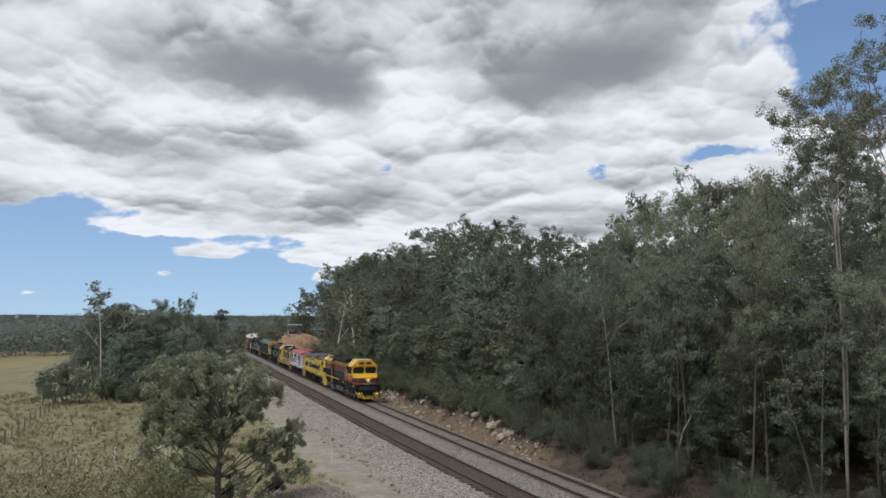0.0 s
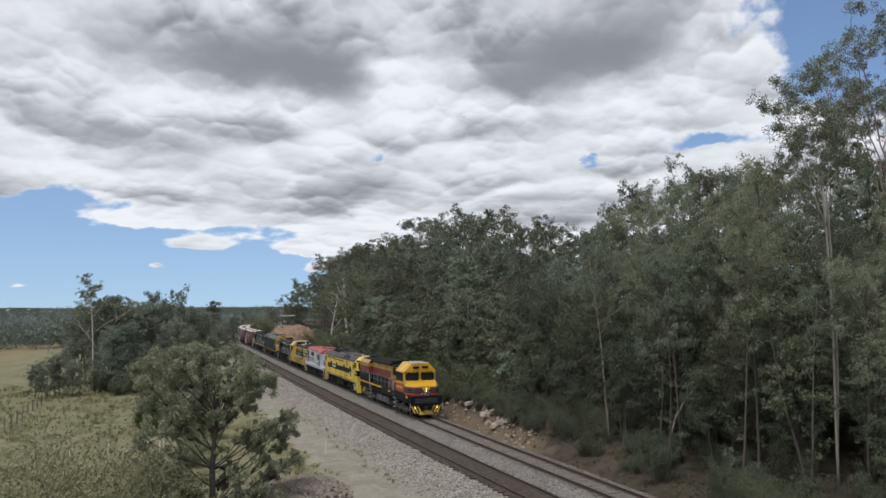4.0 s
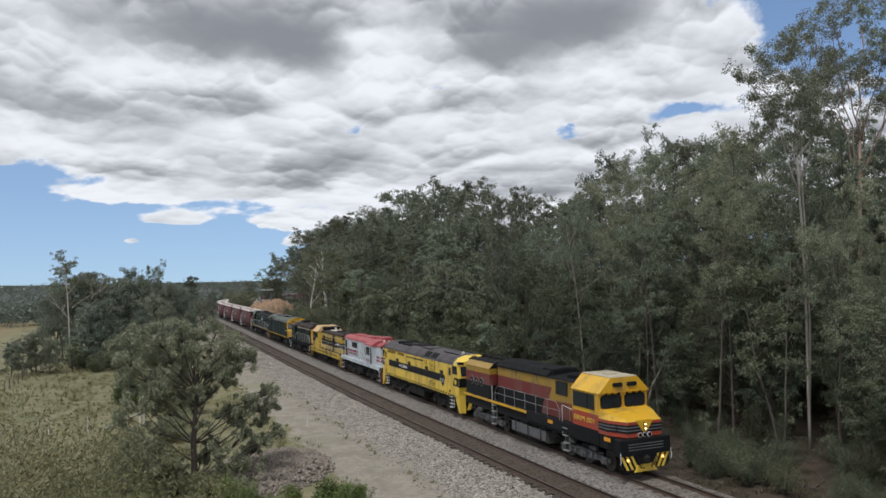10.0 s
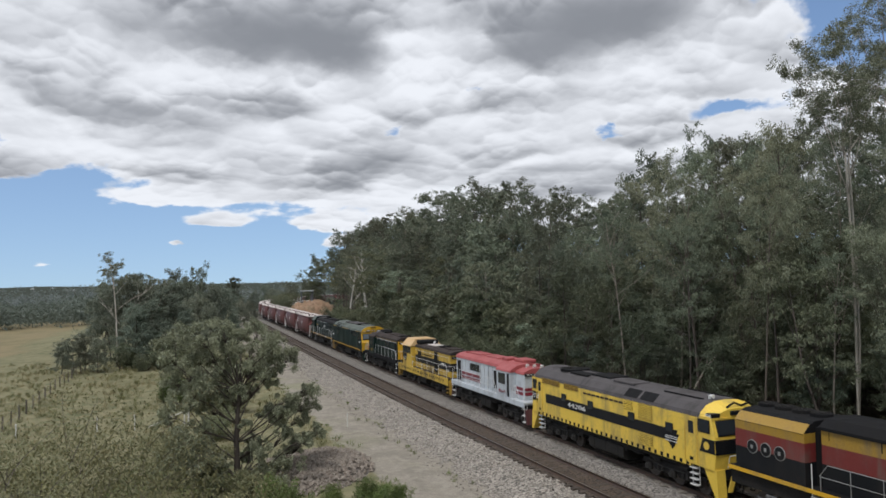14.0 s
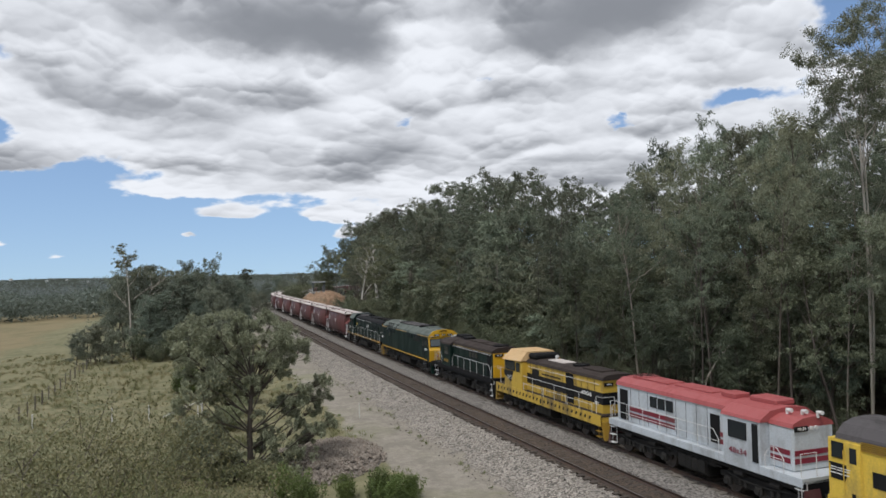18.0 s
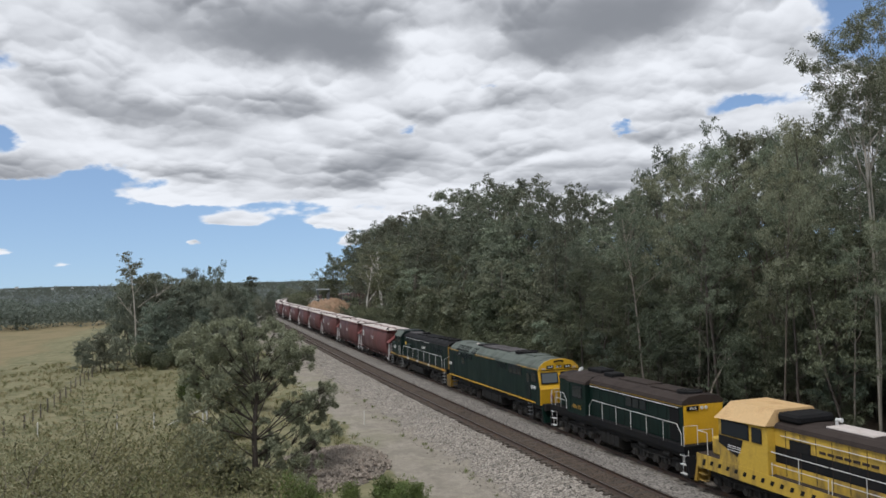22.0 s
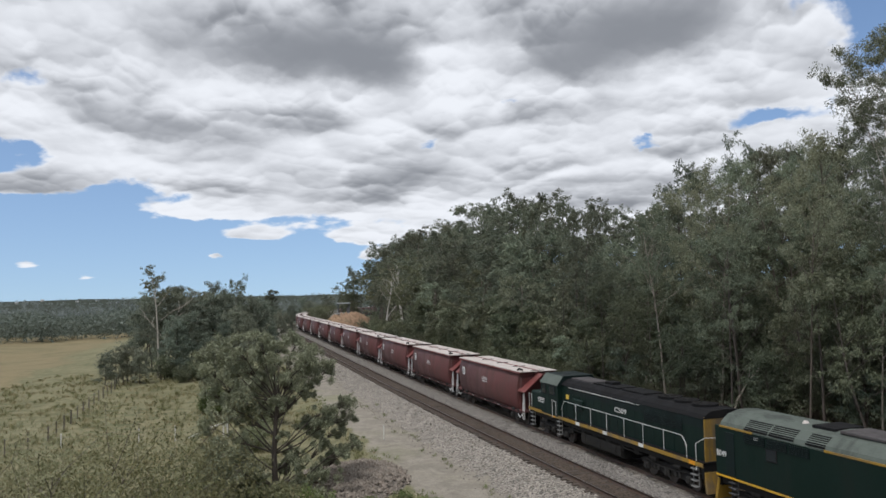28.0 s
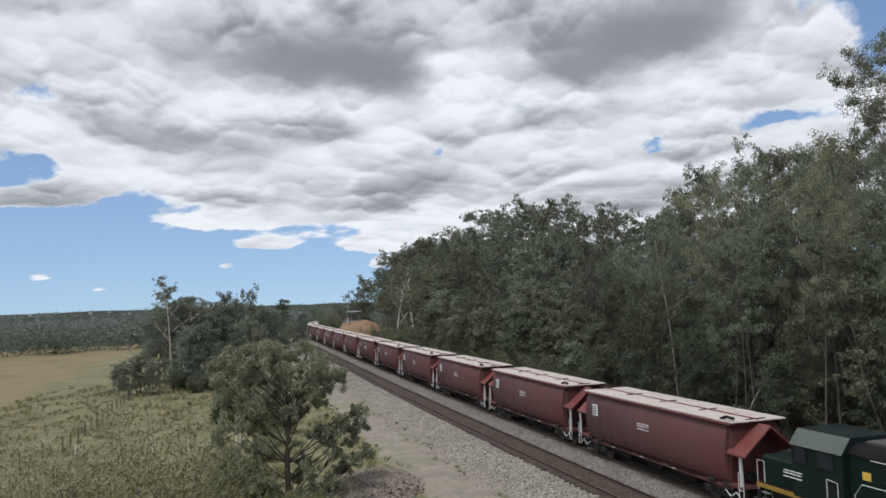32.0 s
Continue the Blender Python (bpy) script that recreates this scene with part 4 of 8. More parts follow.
def build_left_grove():
    """Dark sheoaks beyond the paddock, with the pale half-dead gum before them."""
    rng = random.Random(31)
    slender = tree_meshes("half_dead_gum", 44, 15.6, 0.66, 2.5, 10, 0.6, 90, 0.2, 0.14, GUM_LEAF, GREY_WHITE_BARK, lean=0.02, gaps=0.3, forks=4)
    x, y = 107.5 * math.sin(radians(-24.2)), 107.5 * math.cos(radians(-24.2))
    plant("gum_tree", slender, x, y, 16.8, 10, "half-dead pale gum tree with a thin crown", wide=0.95)
    limbs = fresh()
    r2 = np.random.RandomState(9)
    for a, z, n in ((0.4, 3.0, 7.0), (-0.3, 5.0, 6.0), (2.9, 6.0, 4.0), (0.1, 8.0, 5.5)):
        way = limb(r2, (0, 0, z), (math.cos(a), math.sin(a) * 0.4, 0.75), n, 0.12, 0.03, 6)
        tapered(limbs, way, 0.042, 0.016)
        for q in (2, 3, 4, 5):
            tapered(limbs, limb(r2, way[q], (math.cos(a + r2.normal(0, 0.8)), 0.3, 0.8), n * 0.4, 0.2, 0.0, 4), 0.032, 0.01, 4)
    tagged(part("dead_tree", limbs, GREY_WHITE_BARK, at=pose(x + 0.5, y - 0.4, float(lie(x, y)) - 0.3)), "bare bleached limbs of a dead tree", "dead tree")
    spots = [(-23.4, 112, 12.6), (-22.3, 114, 13.2), (-21.2, 112, 12.4), (-20.3, 110, 12.2), (-19.9, 116, 12.0), (-18.2, 113, 11.6), (-17.5, 118, 11.4), (-16.9, 125, 9.0),
             (-24.6, 118, 11.2), (-21.8, 106, 8.5), (-20.0, 104, 8.0), (-18.8, 104, 9.0), (-17.9, 108, 8.5), (-23.0, 105, 7.5), (-15.9, 140, 7.0), (-15.2, 160, 7.0), (-25.0, 128, 11)]
    for b, d, h in spots:
        x, y = d * math.sin(radians(b)), d * math.cos(radians(b))
        plant("sheoak", rng.choice(GROVE), x, y, h * rng.uniform(1.0, 1.22), rng.uniform(0, 360), "dark dense sheoak tree beside the paddock", group="sheoak grove", wide=rng.uniform(0.85, 1.15))
    for k in range(13):
        b, d = -24.0 + 7.5 * k / 12 + rng.uniform(-0.2, 0.2), rng.uniform(100, 106)
        x, y = d * math.sin(radians(b)), d * math.cos(radians(b))
        plant("scrub_bush", SHRUB[1], x, y, rng.uniform(1.6, 3.8), rng.uniform(0, 360), "dark scrub bush under the sheoaks", "bush", "grove scrub", wide=1.4)
    x, y = 109 * math.sin(radians(-19.1)), 109 * math.cos(radians(-19.1))
    plant("gum_tree", TALL[3], x, y, 14.6, 60, "slim gum tree rising out of the dark grove", wide=0.55)
    for b, d, h in ((-27.6, 101, 4.6), (-26.9, 103, 5.4), (-26.2, 104, 5.6), (-25.4, 102, 5.0)):
        x, y = d * math.sin(radians(b)), d * math.cos(radians(b))
        plant("young_tree", rng.choice(GROVE), x, y, h, rng.uniform(0, 360), "low bushy tree at the paddock's edge", group="paddock trees", wide=1.15)
    cone = tree_meshes("pine", 61, 12, 0.06, 2.2, 22, 0.8, 120, 0.28, 0.2, DARK_LEAF, DARK_BARK, droop=0.3, forks=2)
    x, y = 200 * math.sin(radians(-16.35)), 200 * math.cos(radians(-16.35))
    plant("pine_tree", cone, x, y, 14.2, 0, "dark cone-shaped pine tree", wide=0.9)
    for along, off, h in ((221, 9.5, 5.5), (226, 9.0, 6.0), (231, 9.0, 6.0), (236, 9.0, 6.2), (241, 9.0, 6.2), (246, 9.5, 6.5), (252, 10, 6.5), (258, 10, 6.5)):
        x, y, _ = on_line(along, off)
        plant("scrub_bush", SHRUB[1], float(x), float(y), h, along * 50, "dark round bush inside the railway bend", "bush", "bushes inside the bend", wide=1.3)
    for b, d, h in ((-12.9, 272, 8), (-13.6, 280, 9), (-14.9, 262, 8), (-15.8, 240, 8), (-12.4, 300, 8), (-12.2, 290, 12), (-14.0, 300, 11), (-11.2, 300, 12), (-10.6, 270, 10)):
        x, y = d * math.sin(radians(b)), d * math.cos(radians(b))
        plant("sheoak", rng.choice(GROVE), x, y, h, rng.uniform(0, 360), "dark green tree beyond the railway bend", group="trees beyond the bend", wide=1.2)


def build_front_tree():
    """The small open-crowned tree in front: trunk, limbs and a clump at each limb's end."""
    rng = np.random.RandomState(12)
    bx, by = -11.4, 39.3
    base = np.array([0, 0, -0.3])
    right, ahead = np.array([0.96, 0.28, 0]), np.array([-0.28, 0.96, 0])
    bm, leaves = fresh(), []
    trunk = limb(rng, base, (0.01, 0, 1), 7.3, 0.03, 0.02, 8)
    tapered(bm, trunk, 0.2, 0.05, 7)
    trunk = np.array(trunk)
    # each clump: to the right of the trunk, height, size
    crown = ((-3.5, 7.2, 0.8), (-2.65, 7.7, 0.85), (-1.8, 8.0, 0.85), (-0.7, 8.3, 0.8), (0.1, 8.0, 0.65), (1.15, 8.1, 0.8), (1.75, 7.7, 0.85), (2.35, 7.1, 0.8), (2.65, 6.6, 0.6), (2.05, 6.3, 0.5), (-3.0, 6.5, 0.8),
             (-2.1, 6.8, 0.85), (-1.2, 7.1, 0.85), (-0.25, 6.9, 0.8), (0.7, 7.2, 0.8), (1.3, 6.8, 0.7), (-2.4, 5.5, 0.7), (-1.5, 5.7, 0.7), (-0.55, 6.1, 0.7), (0.5, 6.0, 0.75), (1.1, 6.1, 0.5), (-3.2, 5.7, 0.5), (-0.85, 4.9, 0.4), (0.85, 4.9, 0.4))
    arms = ((2.5, 4.6, 0.6), (2.05, 3.6, 0.8), (2.5, 4.0, 0.65), (1.6, 3.85, 0.5), (2.5, 2.9, 0.5), (0.4, 3.5, 0.3), (3.75, 4.9, 0.5), (3.9, 4.15, 0.7), (3.45, 3.5, 0.6), (4.05, 2.8, 0.55), (3.6, 2.3, 0.4), (3.3, 2.6, 0.4),
            (2.85, 1.85, 0.6), (2.2, 1.25, 0.8), (1.6, 1.1, 0.6), (2.5, 0.5, 0.65), (0.85, 2.4, 0.45), (1.15, 1.95, 0.45), (-2.9, 4.9, 0.7), (-2.0, 4.9, 0.65), (-1.1, 5.3, 0.6), (0.2, 5.3, 0.5), (1.6, 5.6, 0.55), (-3.4, 4.3, 0.6), (-0.3, 4.7, 0.35))
    skirt = ((0.85, 2.1, 0.5), (0.5, 1.5, 0.5), (0.7, 0.6, 0.8), (1.1, 0.1, 0.7), (0.05, -0.2, 0.6), (-3.3, 2.7, 0.7), (-2.5, 2.9, 0.7), (-1.8, 2.4, 0.7), (-3.3, 1.8, 0.8), (-2.4, 1.5, 0.8), (-1.5, 1.8, 0.7), (-0.85, 1.2, 0.55),
             (-3.8, 1.0, 0.6), (-1.8, 3.5, 0.5), (-1.5, 4.3, 0.35), (-2.1, 4.4, 0.42), (-0.85, 0.6, 0.5), (-0.4, 0.3, 0.4))
    for a, z, r in crown + arms + skirt:
        c = right * a + ahead * rng.normal(0, 0.75) + [0, 0, z]
        start_z = min(max(0.9, z - 0.3 - 0.32 * abs(a)), 6.4)
        i = int(np.clip(start_z / 7.6 * 8, 0, 7))
        p0 = trunk[i]
        mid = (p0 + c) / 2 + [0, 0, -0.05 * abs(a)] + rng.normal(0, 0.12, 3)
        q1, q2 = p0 * 0.7 + mid * 0.3 + rng.normal(0, 0.05, 3), mid * 0.4 + c * 0.6 + rng.normal(0, 0.1, 3)
        tube(bm, [p0, q1, mid, q2, c], [0.05, 0.042, 0.032, 0.022, 0.012], 5)
        for j in range(13):
            e = c + rng.normal(0, 1, 3) * (r * 0.5, r * 0.5, r * 0.42)
            tube(bm, [q2, (q2 + e) / 2 + rng.normal(0, 0.08, 3), e], [0.018, 0.012, 0.006], 4)
            leaves.append(sprays(rng, e, r * (0.24 + 0.2 * rng.rand()), int(190 * r), 0.12, 0.5, 1.0, 0.2))
    ob = tagged(empty("gum_tree"), "small open-crowned gum tree beside the gravel road", "tree")
    ob.matrix_basis = pose(bx, by, float(lie(bx, by)))
    part("trunk", bm, DARK_BARK, ob, smooth=True)
    link_mesh("crown", quads("crown", np.concatenate(leaves), leaf_material("front_leaf", (0.122, 0.142, 0.092), (0.325, 0.342, 0.230), 0.1)), None, ob)


def place(bearing, distance):
    return distance * math.sin(radians(bearing)), distance * math.cos(radians(bearing))


def feather_meshes(name, seed, height, width, stems, leaf):
    """A wispy bush: leaning stems, side twigs and fine needles along them."""
    rng = np.random.RandomState(seed)
    wood_bm, leaves = fresh(), []
    for k in range(stems):
        a, out = rng.rand() * math.tau, width / height * rng.rand() ** 0.5
        arm = limb(rng, (rng.normal(0, 0.2), rng.normal(0, 0.2), -0.2), (math.cos(a) * out, math.sin(a) * out, 1), height * (0.55 + 0.45 * rng.rand()), 0.09, 0.02, 7)
        tapered(wood_bm, arm, 0.022, 0.004, 4)
        for q in range(2, 8):
            for j in range(4):
                b = rng.rand() * math.tau
                twig = limb(rng, arm[q] - (arm[q] - arm[q - 1]) * rng.rand(), (math.cos(b), math.sin(b), 1.0), height * (0.10 + 0.10 * rng.rand()), 0.2, 0.05, 3)
                tapered(wood_bm, twig, 0.005, 0.002, 3)
                for p, c in ((1, 26), (2, 34), (3, 40)):
                    leaves.append(sprays(rng, twig[p], 0.27, int(c * 3.0), 0.025, -0.5, 1.0, 0.28))
    me = bpy.data.meshes.new(name + "_stems")
    wood_bm.to_mesh(me)
    wood_bm.free()
    me.materials.append(BROWN_BARK)
    return me, quads(name + "_crown", np.concatenate(leaves), leaf), height


def build_near_bushes():
    """Feathery wattles on the bank below the camera, and low scrub by the road."""
    feather = [feather_meshes("feather_wattle", 101 + k, 4.6, 2.2, 20, (DRY_LEAF, WATTLE_LEAF, FRESH_LEAF)[k]) for k in range(3)]
    green = leaf_material("deep_green_leaf", (0.085, 0.105, 0.038), (0.18, 0.205, 0.08))
    low = feather_meshes("green_wattle", 111, 4.0, 2.2, 22, green)
    dry, olive, deep = "dry brownish feathery wattle bush", "feathery olive wattle bush swaying on the bank", "deep green wattle bush on the bank"
    for b, d, top, mesh, name in ((-31.2, 12.5, -7.4, feather[1], olive), (-28.0, 12.6, -10.0, feather[1], olive), (-34.0, 11.0, -7.0, feather[1], olive), (-25.0, 11.5, -13.2, low, deep),
                                  (-28.4, 10.5, -13.2, low, deep), (-22.0, 12.5, -14.9, low, deep), (-31.5, 10.0, -12.0, feather[1], olive), (-37, 11, -8.0, feather[0], dry), (-19.5, 13.0, -16.8, low, deep), (-24.0, 14.0, -12.6, low, deep), (-26.5, 13.5, -11.6, feather[1], olive), (-30.0, 14.0, -9.8, feather[1], olive), (-34, 13.5, -8.6, feather[0], dry), (-22.5, 11.0, -15.2, low, deep), (-19.5, 11.6, -17.0, low, deep), (-26.0, 10.8, -13.6, low, deep), (-30.0, 10.6, -11.6, feather[1], olive)):
        x, y = place(b, d)
        h = 9.5 + d * math.tan(radians(top)) - float(lie(x, y))
        plant("wattle_bush", mesh, x, y, h, b * 37, name, "bush", "bushes on the bank", wide=0.95)
    scrub = shrub_meshes("road_scrub", 121, 1.5, 0.9, 26, 70, 0.10, FRESH_LEAF, BROWN_BARK, droop=-0.5, bare=0.1)
    for x, y, h, tint in ((-4.3, 34.2, 1.7, 0), (-3.4, 33.4, 1.5, 30), (-5.6, 35.2, 1.3, 60), (-2.8, 34.4, 1.2, 10), (-7.2, 34.0, 1.6, 200), (-8.6, 35.5, 1.8, 90)):
        plant("roadside_bush", scrub, x, y, h, tint * 3, "yellow-green leafy bush beside the gravel road", "bush", "roadside bushes")
    x, y = place(-20.9, 72)
    plant("roadside_bush", scrub, x, y, 2.5, 15, "fresh green leafy bush in the paddock", "bush", "roadside bushes", wide=1.5)
    dark = shrub_meshes("dark_scrub", 131, 2.4, 1.6, 16, 150, 0.13, OLIVE_LEAF, DARK_BARK, droop=0.3)
    for x, y, h in ((-14.2, 40.5, 2.6), (-13.0, 38.6, 2.0), (-10.6, 38.0, 1.6), (-15.6, 43.0, 2.4), (-16.5, 52, 2.2), (-18.5, 62, 2.6), (-24, 78, 3.4), (-27.5, 84, 3.4), (-31, 92, 3.6), (-65, 185, 4.4), (-22, 70, 2.4)):
        plant("roadside_bush", dark, x, y, h, x * 40, "grey-green scrub bush along the railway fence", "bush", "scrub along the line", wide=1.25)
    pale = shrub_meshes("pale_scrub", 141, 2.6, 1.5, 18, 70, 0.24, leaf_material("pale_scrub_leaf", (0.24, 0.225, 0.15), (0.44, 0.41, 0.28)), BROWN_BARK, droop=-0.3)
    for x, y, h in ((-19.6, 64, 2.2), (-23.0, 74, 3.0), (-26, 82, 2.8), (-28.5, 88, 3.2), (-31.5, 97, 3.4), (-35.5, 108, 3.2), (-41, 131, 3.4), (-46, 148, 3.4), (-50, 152, 4.0), (-53, 158, 4.4), (-49, 143, 3.8), (-56, 166, 4.6), (-44, 136, 3.4), (-52, 146, 4.2), (-60, 172, 4.6), (-33.5, 100, 3.6), (-37.5, 112, 3.8), (-40, 120, 4.0), (-43, 128, 4.2), (-36, 105, 3.4), (-47, 140, 4.4), (-55, 175, 4.4), (-42.5, 138, 3.6), (-44.5, 144, 3.8), (-41.5, 125, 3.4), (-39.5, 117, 3.2), (-47.5, 153, 4.0), (-50.5, 164, 4.2), (-44, 132, 4.0), (-38.5, 124, 2.6)):
        plant("grass_clump", pale, x, y, h, y * 31, "tall pale straw-coloured grass clump beside the line", "grass clump", "pale grass clumps", wide=1.3)


def build_grass():
    """Tussocks over the paddock and weeds along the road, as blades."""
    rng = np.random.RandomState(21)

    def tufts(points, blades, tall, name, material, label):
        n = len(points)
        p = np.repeat(points, blades, 0)
        m = len(p)
        a = rng.rand(m) * math.tau
        out = np.stack([np.cos(a), np.sin(a), np.zeros(m)], -1)
        root = p + out * (0.05 + 0.16 * rng.rand(m))[:, None]
        h = (tall * (0.5 + 0.8 * rng.rand(n)))[np.repeat(np.arange(n), blades)] * (0.6 + 0.6 * rng.rand(m))
        lean = out * (h * (0.2 + 0.7 * rng.rand(m)))[:, None]
        side = np.stack([-out[:, 1], out[:, 0], np.zeros(m)], -1) * 0.022
        tip = root + lean + np.stack([np.zeros(m), np.zeros(m), h], -1)
        mid = root + lean * 0.35 + np.stack([np.zeros(m), np.zeros(m), h * 0.6], -1)
        me = quads(name, np.stack([root - side, mid - side * 0.9, tip, mid + side * 0.9], 1), material)
        tagged(link_mesh(name, me, None), label, "grass", kind="stuff")

    x = rng.uniform(-62, -7, 9000)
    y = rng.uniform(28, 104, 9000)
    d = beside(x, y)
    keep = (d < -8.2) & (wavy(x, y, 6, 33) + rng.normal(0, 0.45, 9000) > -0.1)
    pts = np.stack([x, y, lie(x, y)], -1)[keep]
    half = rng.rand(len(pts)) < 0.6
    tufts(pts[half], 9, 0.34, "dry_grass", leaf_material("dry_grass_blade", (0.22, 0.18, 0.09), (0.36, 0.31, 0.17)), "dry straw-coloured grass tussocks in the paddock")
    tufts(pts[~half], 16, 0.42, "green_grass", leaf_material("green_grass_blade", (0.115, 0.122, 0.052), (0.215, 0.212, 0.100)), "olive-green grass tussocks in the paddock")
    s = rng.uniform(26, 150, 420)
    lat = np.where(rng.rand(420) < 0.72, rng.normal(-8.3, 0.45, 420), rng.normal(-4.6, 0.5, 420))
    px, py, _ = on_line(s, lat)
    ok = wavy(px, py, 9, 41) > 0.05
    tufts(np.stack([px, py, lie(px, py)], -1)[ok], 12, 0.26, "roadside_weeds", leaf_material("weed_blade", (0.10, 0.125, 0.035), (0.20, 0.22, 0.08)), "green weeds along the edges of the gravel road")
    s = rng.uniform(20, 130, 700)
    px, py, _ = on_line(s, rng.uniform(8.5, 20, 700))
    qx, qy, _ = on_line(rng.uniform(18, 84, 900), 6.7 + 3.2 * rng.rand(900) ** 0.8)
    px, py = np.r_[px, qx], np.r_[py, qy]
    tufts(np.stack([px, py, lie(px, py)], -1), 7, 0.26, "forest_grass", leaf_material("forest_grass_blade", (0.07, 0.062, 0.032), (0.15, 0.125, 0.07)), "sparse dry grass on the forest floor")


def build_far_woods():
    """Wooded plain and hills out to the horizon."""
    rng = np.random.RandomState(51)
    near, hills = [], []
    for k in range(3000):
        b = rng.uniform(-47, -9) if k % 8 else rng.uniform(-70, 60)
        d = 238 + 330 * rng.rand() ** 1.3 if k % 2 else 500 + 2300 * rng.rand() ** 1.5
        if b > -9:
            d = max(d, 330)
        x, y = place(b, d)
        if beside(np.float64(x), np.float64(y)) > 6 and d < 300 or -15.8 < b < -10 and d < 330:
            continue
        z = float(lie(x, y))
        h = min(rng.uniform(9, 15), max(5.0, 9.0 + d * math.tan(radians((-0.75 if d < 700 else -0.2) + 0.25 * math.sin(b * 0.9) + 0.12 * math.sin(b * 2.3))) - z))
        n = 90 if d < 420 else 34
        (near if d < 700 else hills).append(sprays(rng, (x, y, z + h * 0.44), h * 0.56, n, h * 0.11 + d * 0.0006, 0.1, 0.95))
    # distance haze is painted into the blue-grey leaf colour of the hills
    me = quads("hill_woods", np.concatenate(hills), leaf_material("hill_leaf_hazed", (0.125, 0.155, 0.165), (0.205, 0.235, 0.240)))
    tagged(link_mesh("hill_woods", me, None), "eucalypt woods on the distant hills, tinted blue-grey with painted haze", "woods", kind="stuff")
    # leaf green made greyer and paler, a little haze in the colour
    me = quads("far_woods", np.concatenate(near), leaf_material("far_leaf_hazed", (0.072, 0.090, 0.078), (0.150, 0.172, 0.150)))
    tagged(link_mesh("far_woods", me, None), "distant woodland out to the low hills, its dark green greyed with painted haze", "woods", kind="stuff")


build_big_gum()
build_left_grove()
build_front_tree()
build_near_bushes()
build_grass()
build_far_woods()


# ---- the train: seven locomotives and a string of hopper wagons ----
# vehicle space: x ahead, y to its left, z up from the rail head; the side seen from the camera is -y
def paint(name, base, rough=0.42, dirt=(0.12, 0.10, 0.08), amount=0.55, **kw):
    return surface(name, base, rough, 0.0, 14, 0.9, 0.86, 1.08, dirt=dirt, dirt_amount=amount, streak=True, bump=0.05, **kw)


YELLOW = paint("yellow_paint", (0.76, 0.53, 0.075), amount=0.6)
DIRTY_YELLOW = paint("dirty_yellow_paint", (0.56, 0.37, 0.05), 0.55, (0.075, 0.058, 0.042), 0.95)
DARK_MAROON = paint("dark_maroon_paint", (0.085, 0.028, 0.03), 0.6, amount=0.7)
GOLD = paint("gold_paint", (0.66, 0.38, 0.022))
BUFF = paint("faded_yellow_paint", (0.58, 0.39, 0.19), 0.65, (0.36, 0.20, 0.09), 0.7)
OCHRE = paint("ochre_paint", (0.33, 0.20, 0.03), amount=0.9)
CAB_TOP = paint("weathered_cab_top", (0.42, 0.37, 0.27), 0.75, (0.24, 0.20, 0.15), 0.7)
RED = paint("red_paint", (0.36, 0.055, 0.028), amount=0.6)
DULL_RED = paint("dull_red_paint", (0.16, 0.026, 0.024), amount=0.7)
BLACK = paint("black_paint", (0.009, 0.010, 0.012), 0.55, (0.03, 0.027, 0.024), 0.5)
SOOT = paint("sooty_roof", (0.008, 0.008, 0.009), 0.85, (0.018, 0.017, 0.016), 0.6)
GREY_ROOF = paint("grey_roof", (0.085, 0.078, 0.080), 0.75, (0.04, 0.038, 0.037), 0.7)
BROWN_ROOF = paint("brown_roof", (0.042, 0.032, 0.028), 0.85, (0.022, 0.020, 0.019), 0.6)
PALE_GREEN = paint("pale_green_roof", (0.090, 0.108, 0.092), 0.75, (0.035, 0.04, 0.036), 0.8)
GREEN = paint("green_paint", (0.0045, 0.0165, 0.0125), 0.5, (0.013, 0.018, 0.015), 0.5)
TEAL_BLACK = paint("green_black_paint", (0.007, 0.015, 0.015), 0.5, (0.018, 0.02, 0.019), 0.5)
WHITE = paint("white_paint", (0.52, 0.56, 0.595), 0.5, (0.24, 0.24, 0.24), 0.65)
RAIL_WHITE = paint("white_rail_paint", (0.66, 0.66, 0.65), 0.5, (0.3, 0.28, 0.25), 0.4)
RAIL_GREY = paint("grey_rail_paint", (0.25, 0.25, 0.245), 0.5, (0.16, 0.15, 0.13), 0.5)
ROSE = paint("faded_red_roof", (0.34, 0.078, 0.078), 0.6, (0.24, 0.05, 0.05), 0.7)
MAROON = paint("maroon_stripe", (0.20, 0.012, 0.03), 0.5)
OXIDE = paint("oxide_red", (0.118, 0.040, 0.038), 0.6, (0.085, 0.050, 0.043), 0.75)
OXIDE_LIGHT = paint("oxide_red_plate", (0.175, 0.046, 0.043), 0.55, (0.13, 0.06, 0.05), 0.6)
LID = paint("weathered_lid", (0.52, 0.47, 0.44), 0.75, (0.30, 0.24, 0.21), 0.6)
UNDER = surface("dusty_running_gear", (0.020, 0.019, 0.018), 0.85, 0.0, 12, 2.2, dirt=(0.055, 0.048, 0.042), dirt_amount=0.35, bump=0.2)
GEAR = surface("worn_bogie_steel", (0.036, 0.034, 0.032), 0.75, 0.1, 12, 2.5, dirt=(0.03, 0.028, 0.026), dirt_amount=0.7, bump=0.2)
GEAR_PALE = surface("pale_bogie_steel", (0.11, 0.11, 0.112), 0.7, 0.1, 12, 2.5, dirt=(0.035, 0.032, 0.03), dirt_amount=0.8, bump=0.2)
TANK = surface("grey_tank", (0.13, 0.13, 0.135), 0.6, 0.1, 8, 1.4, dirt=(0.06, 0.055, 0.05), dirt_amount=0.8, streak=True)
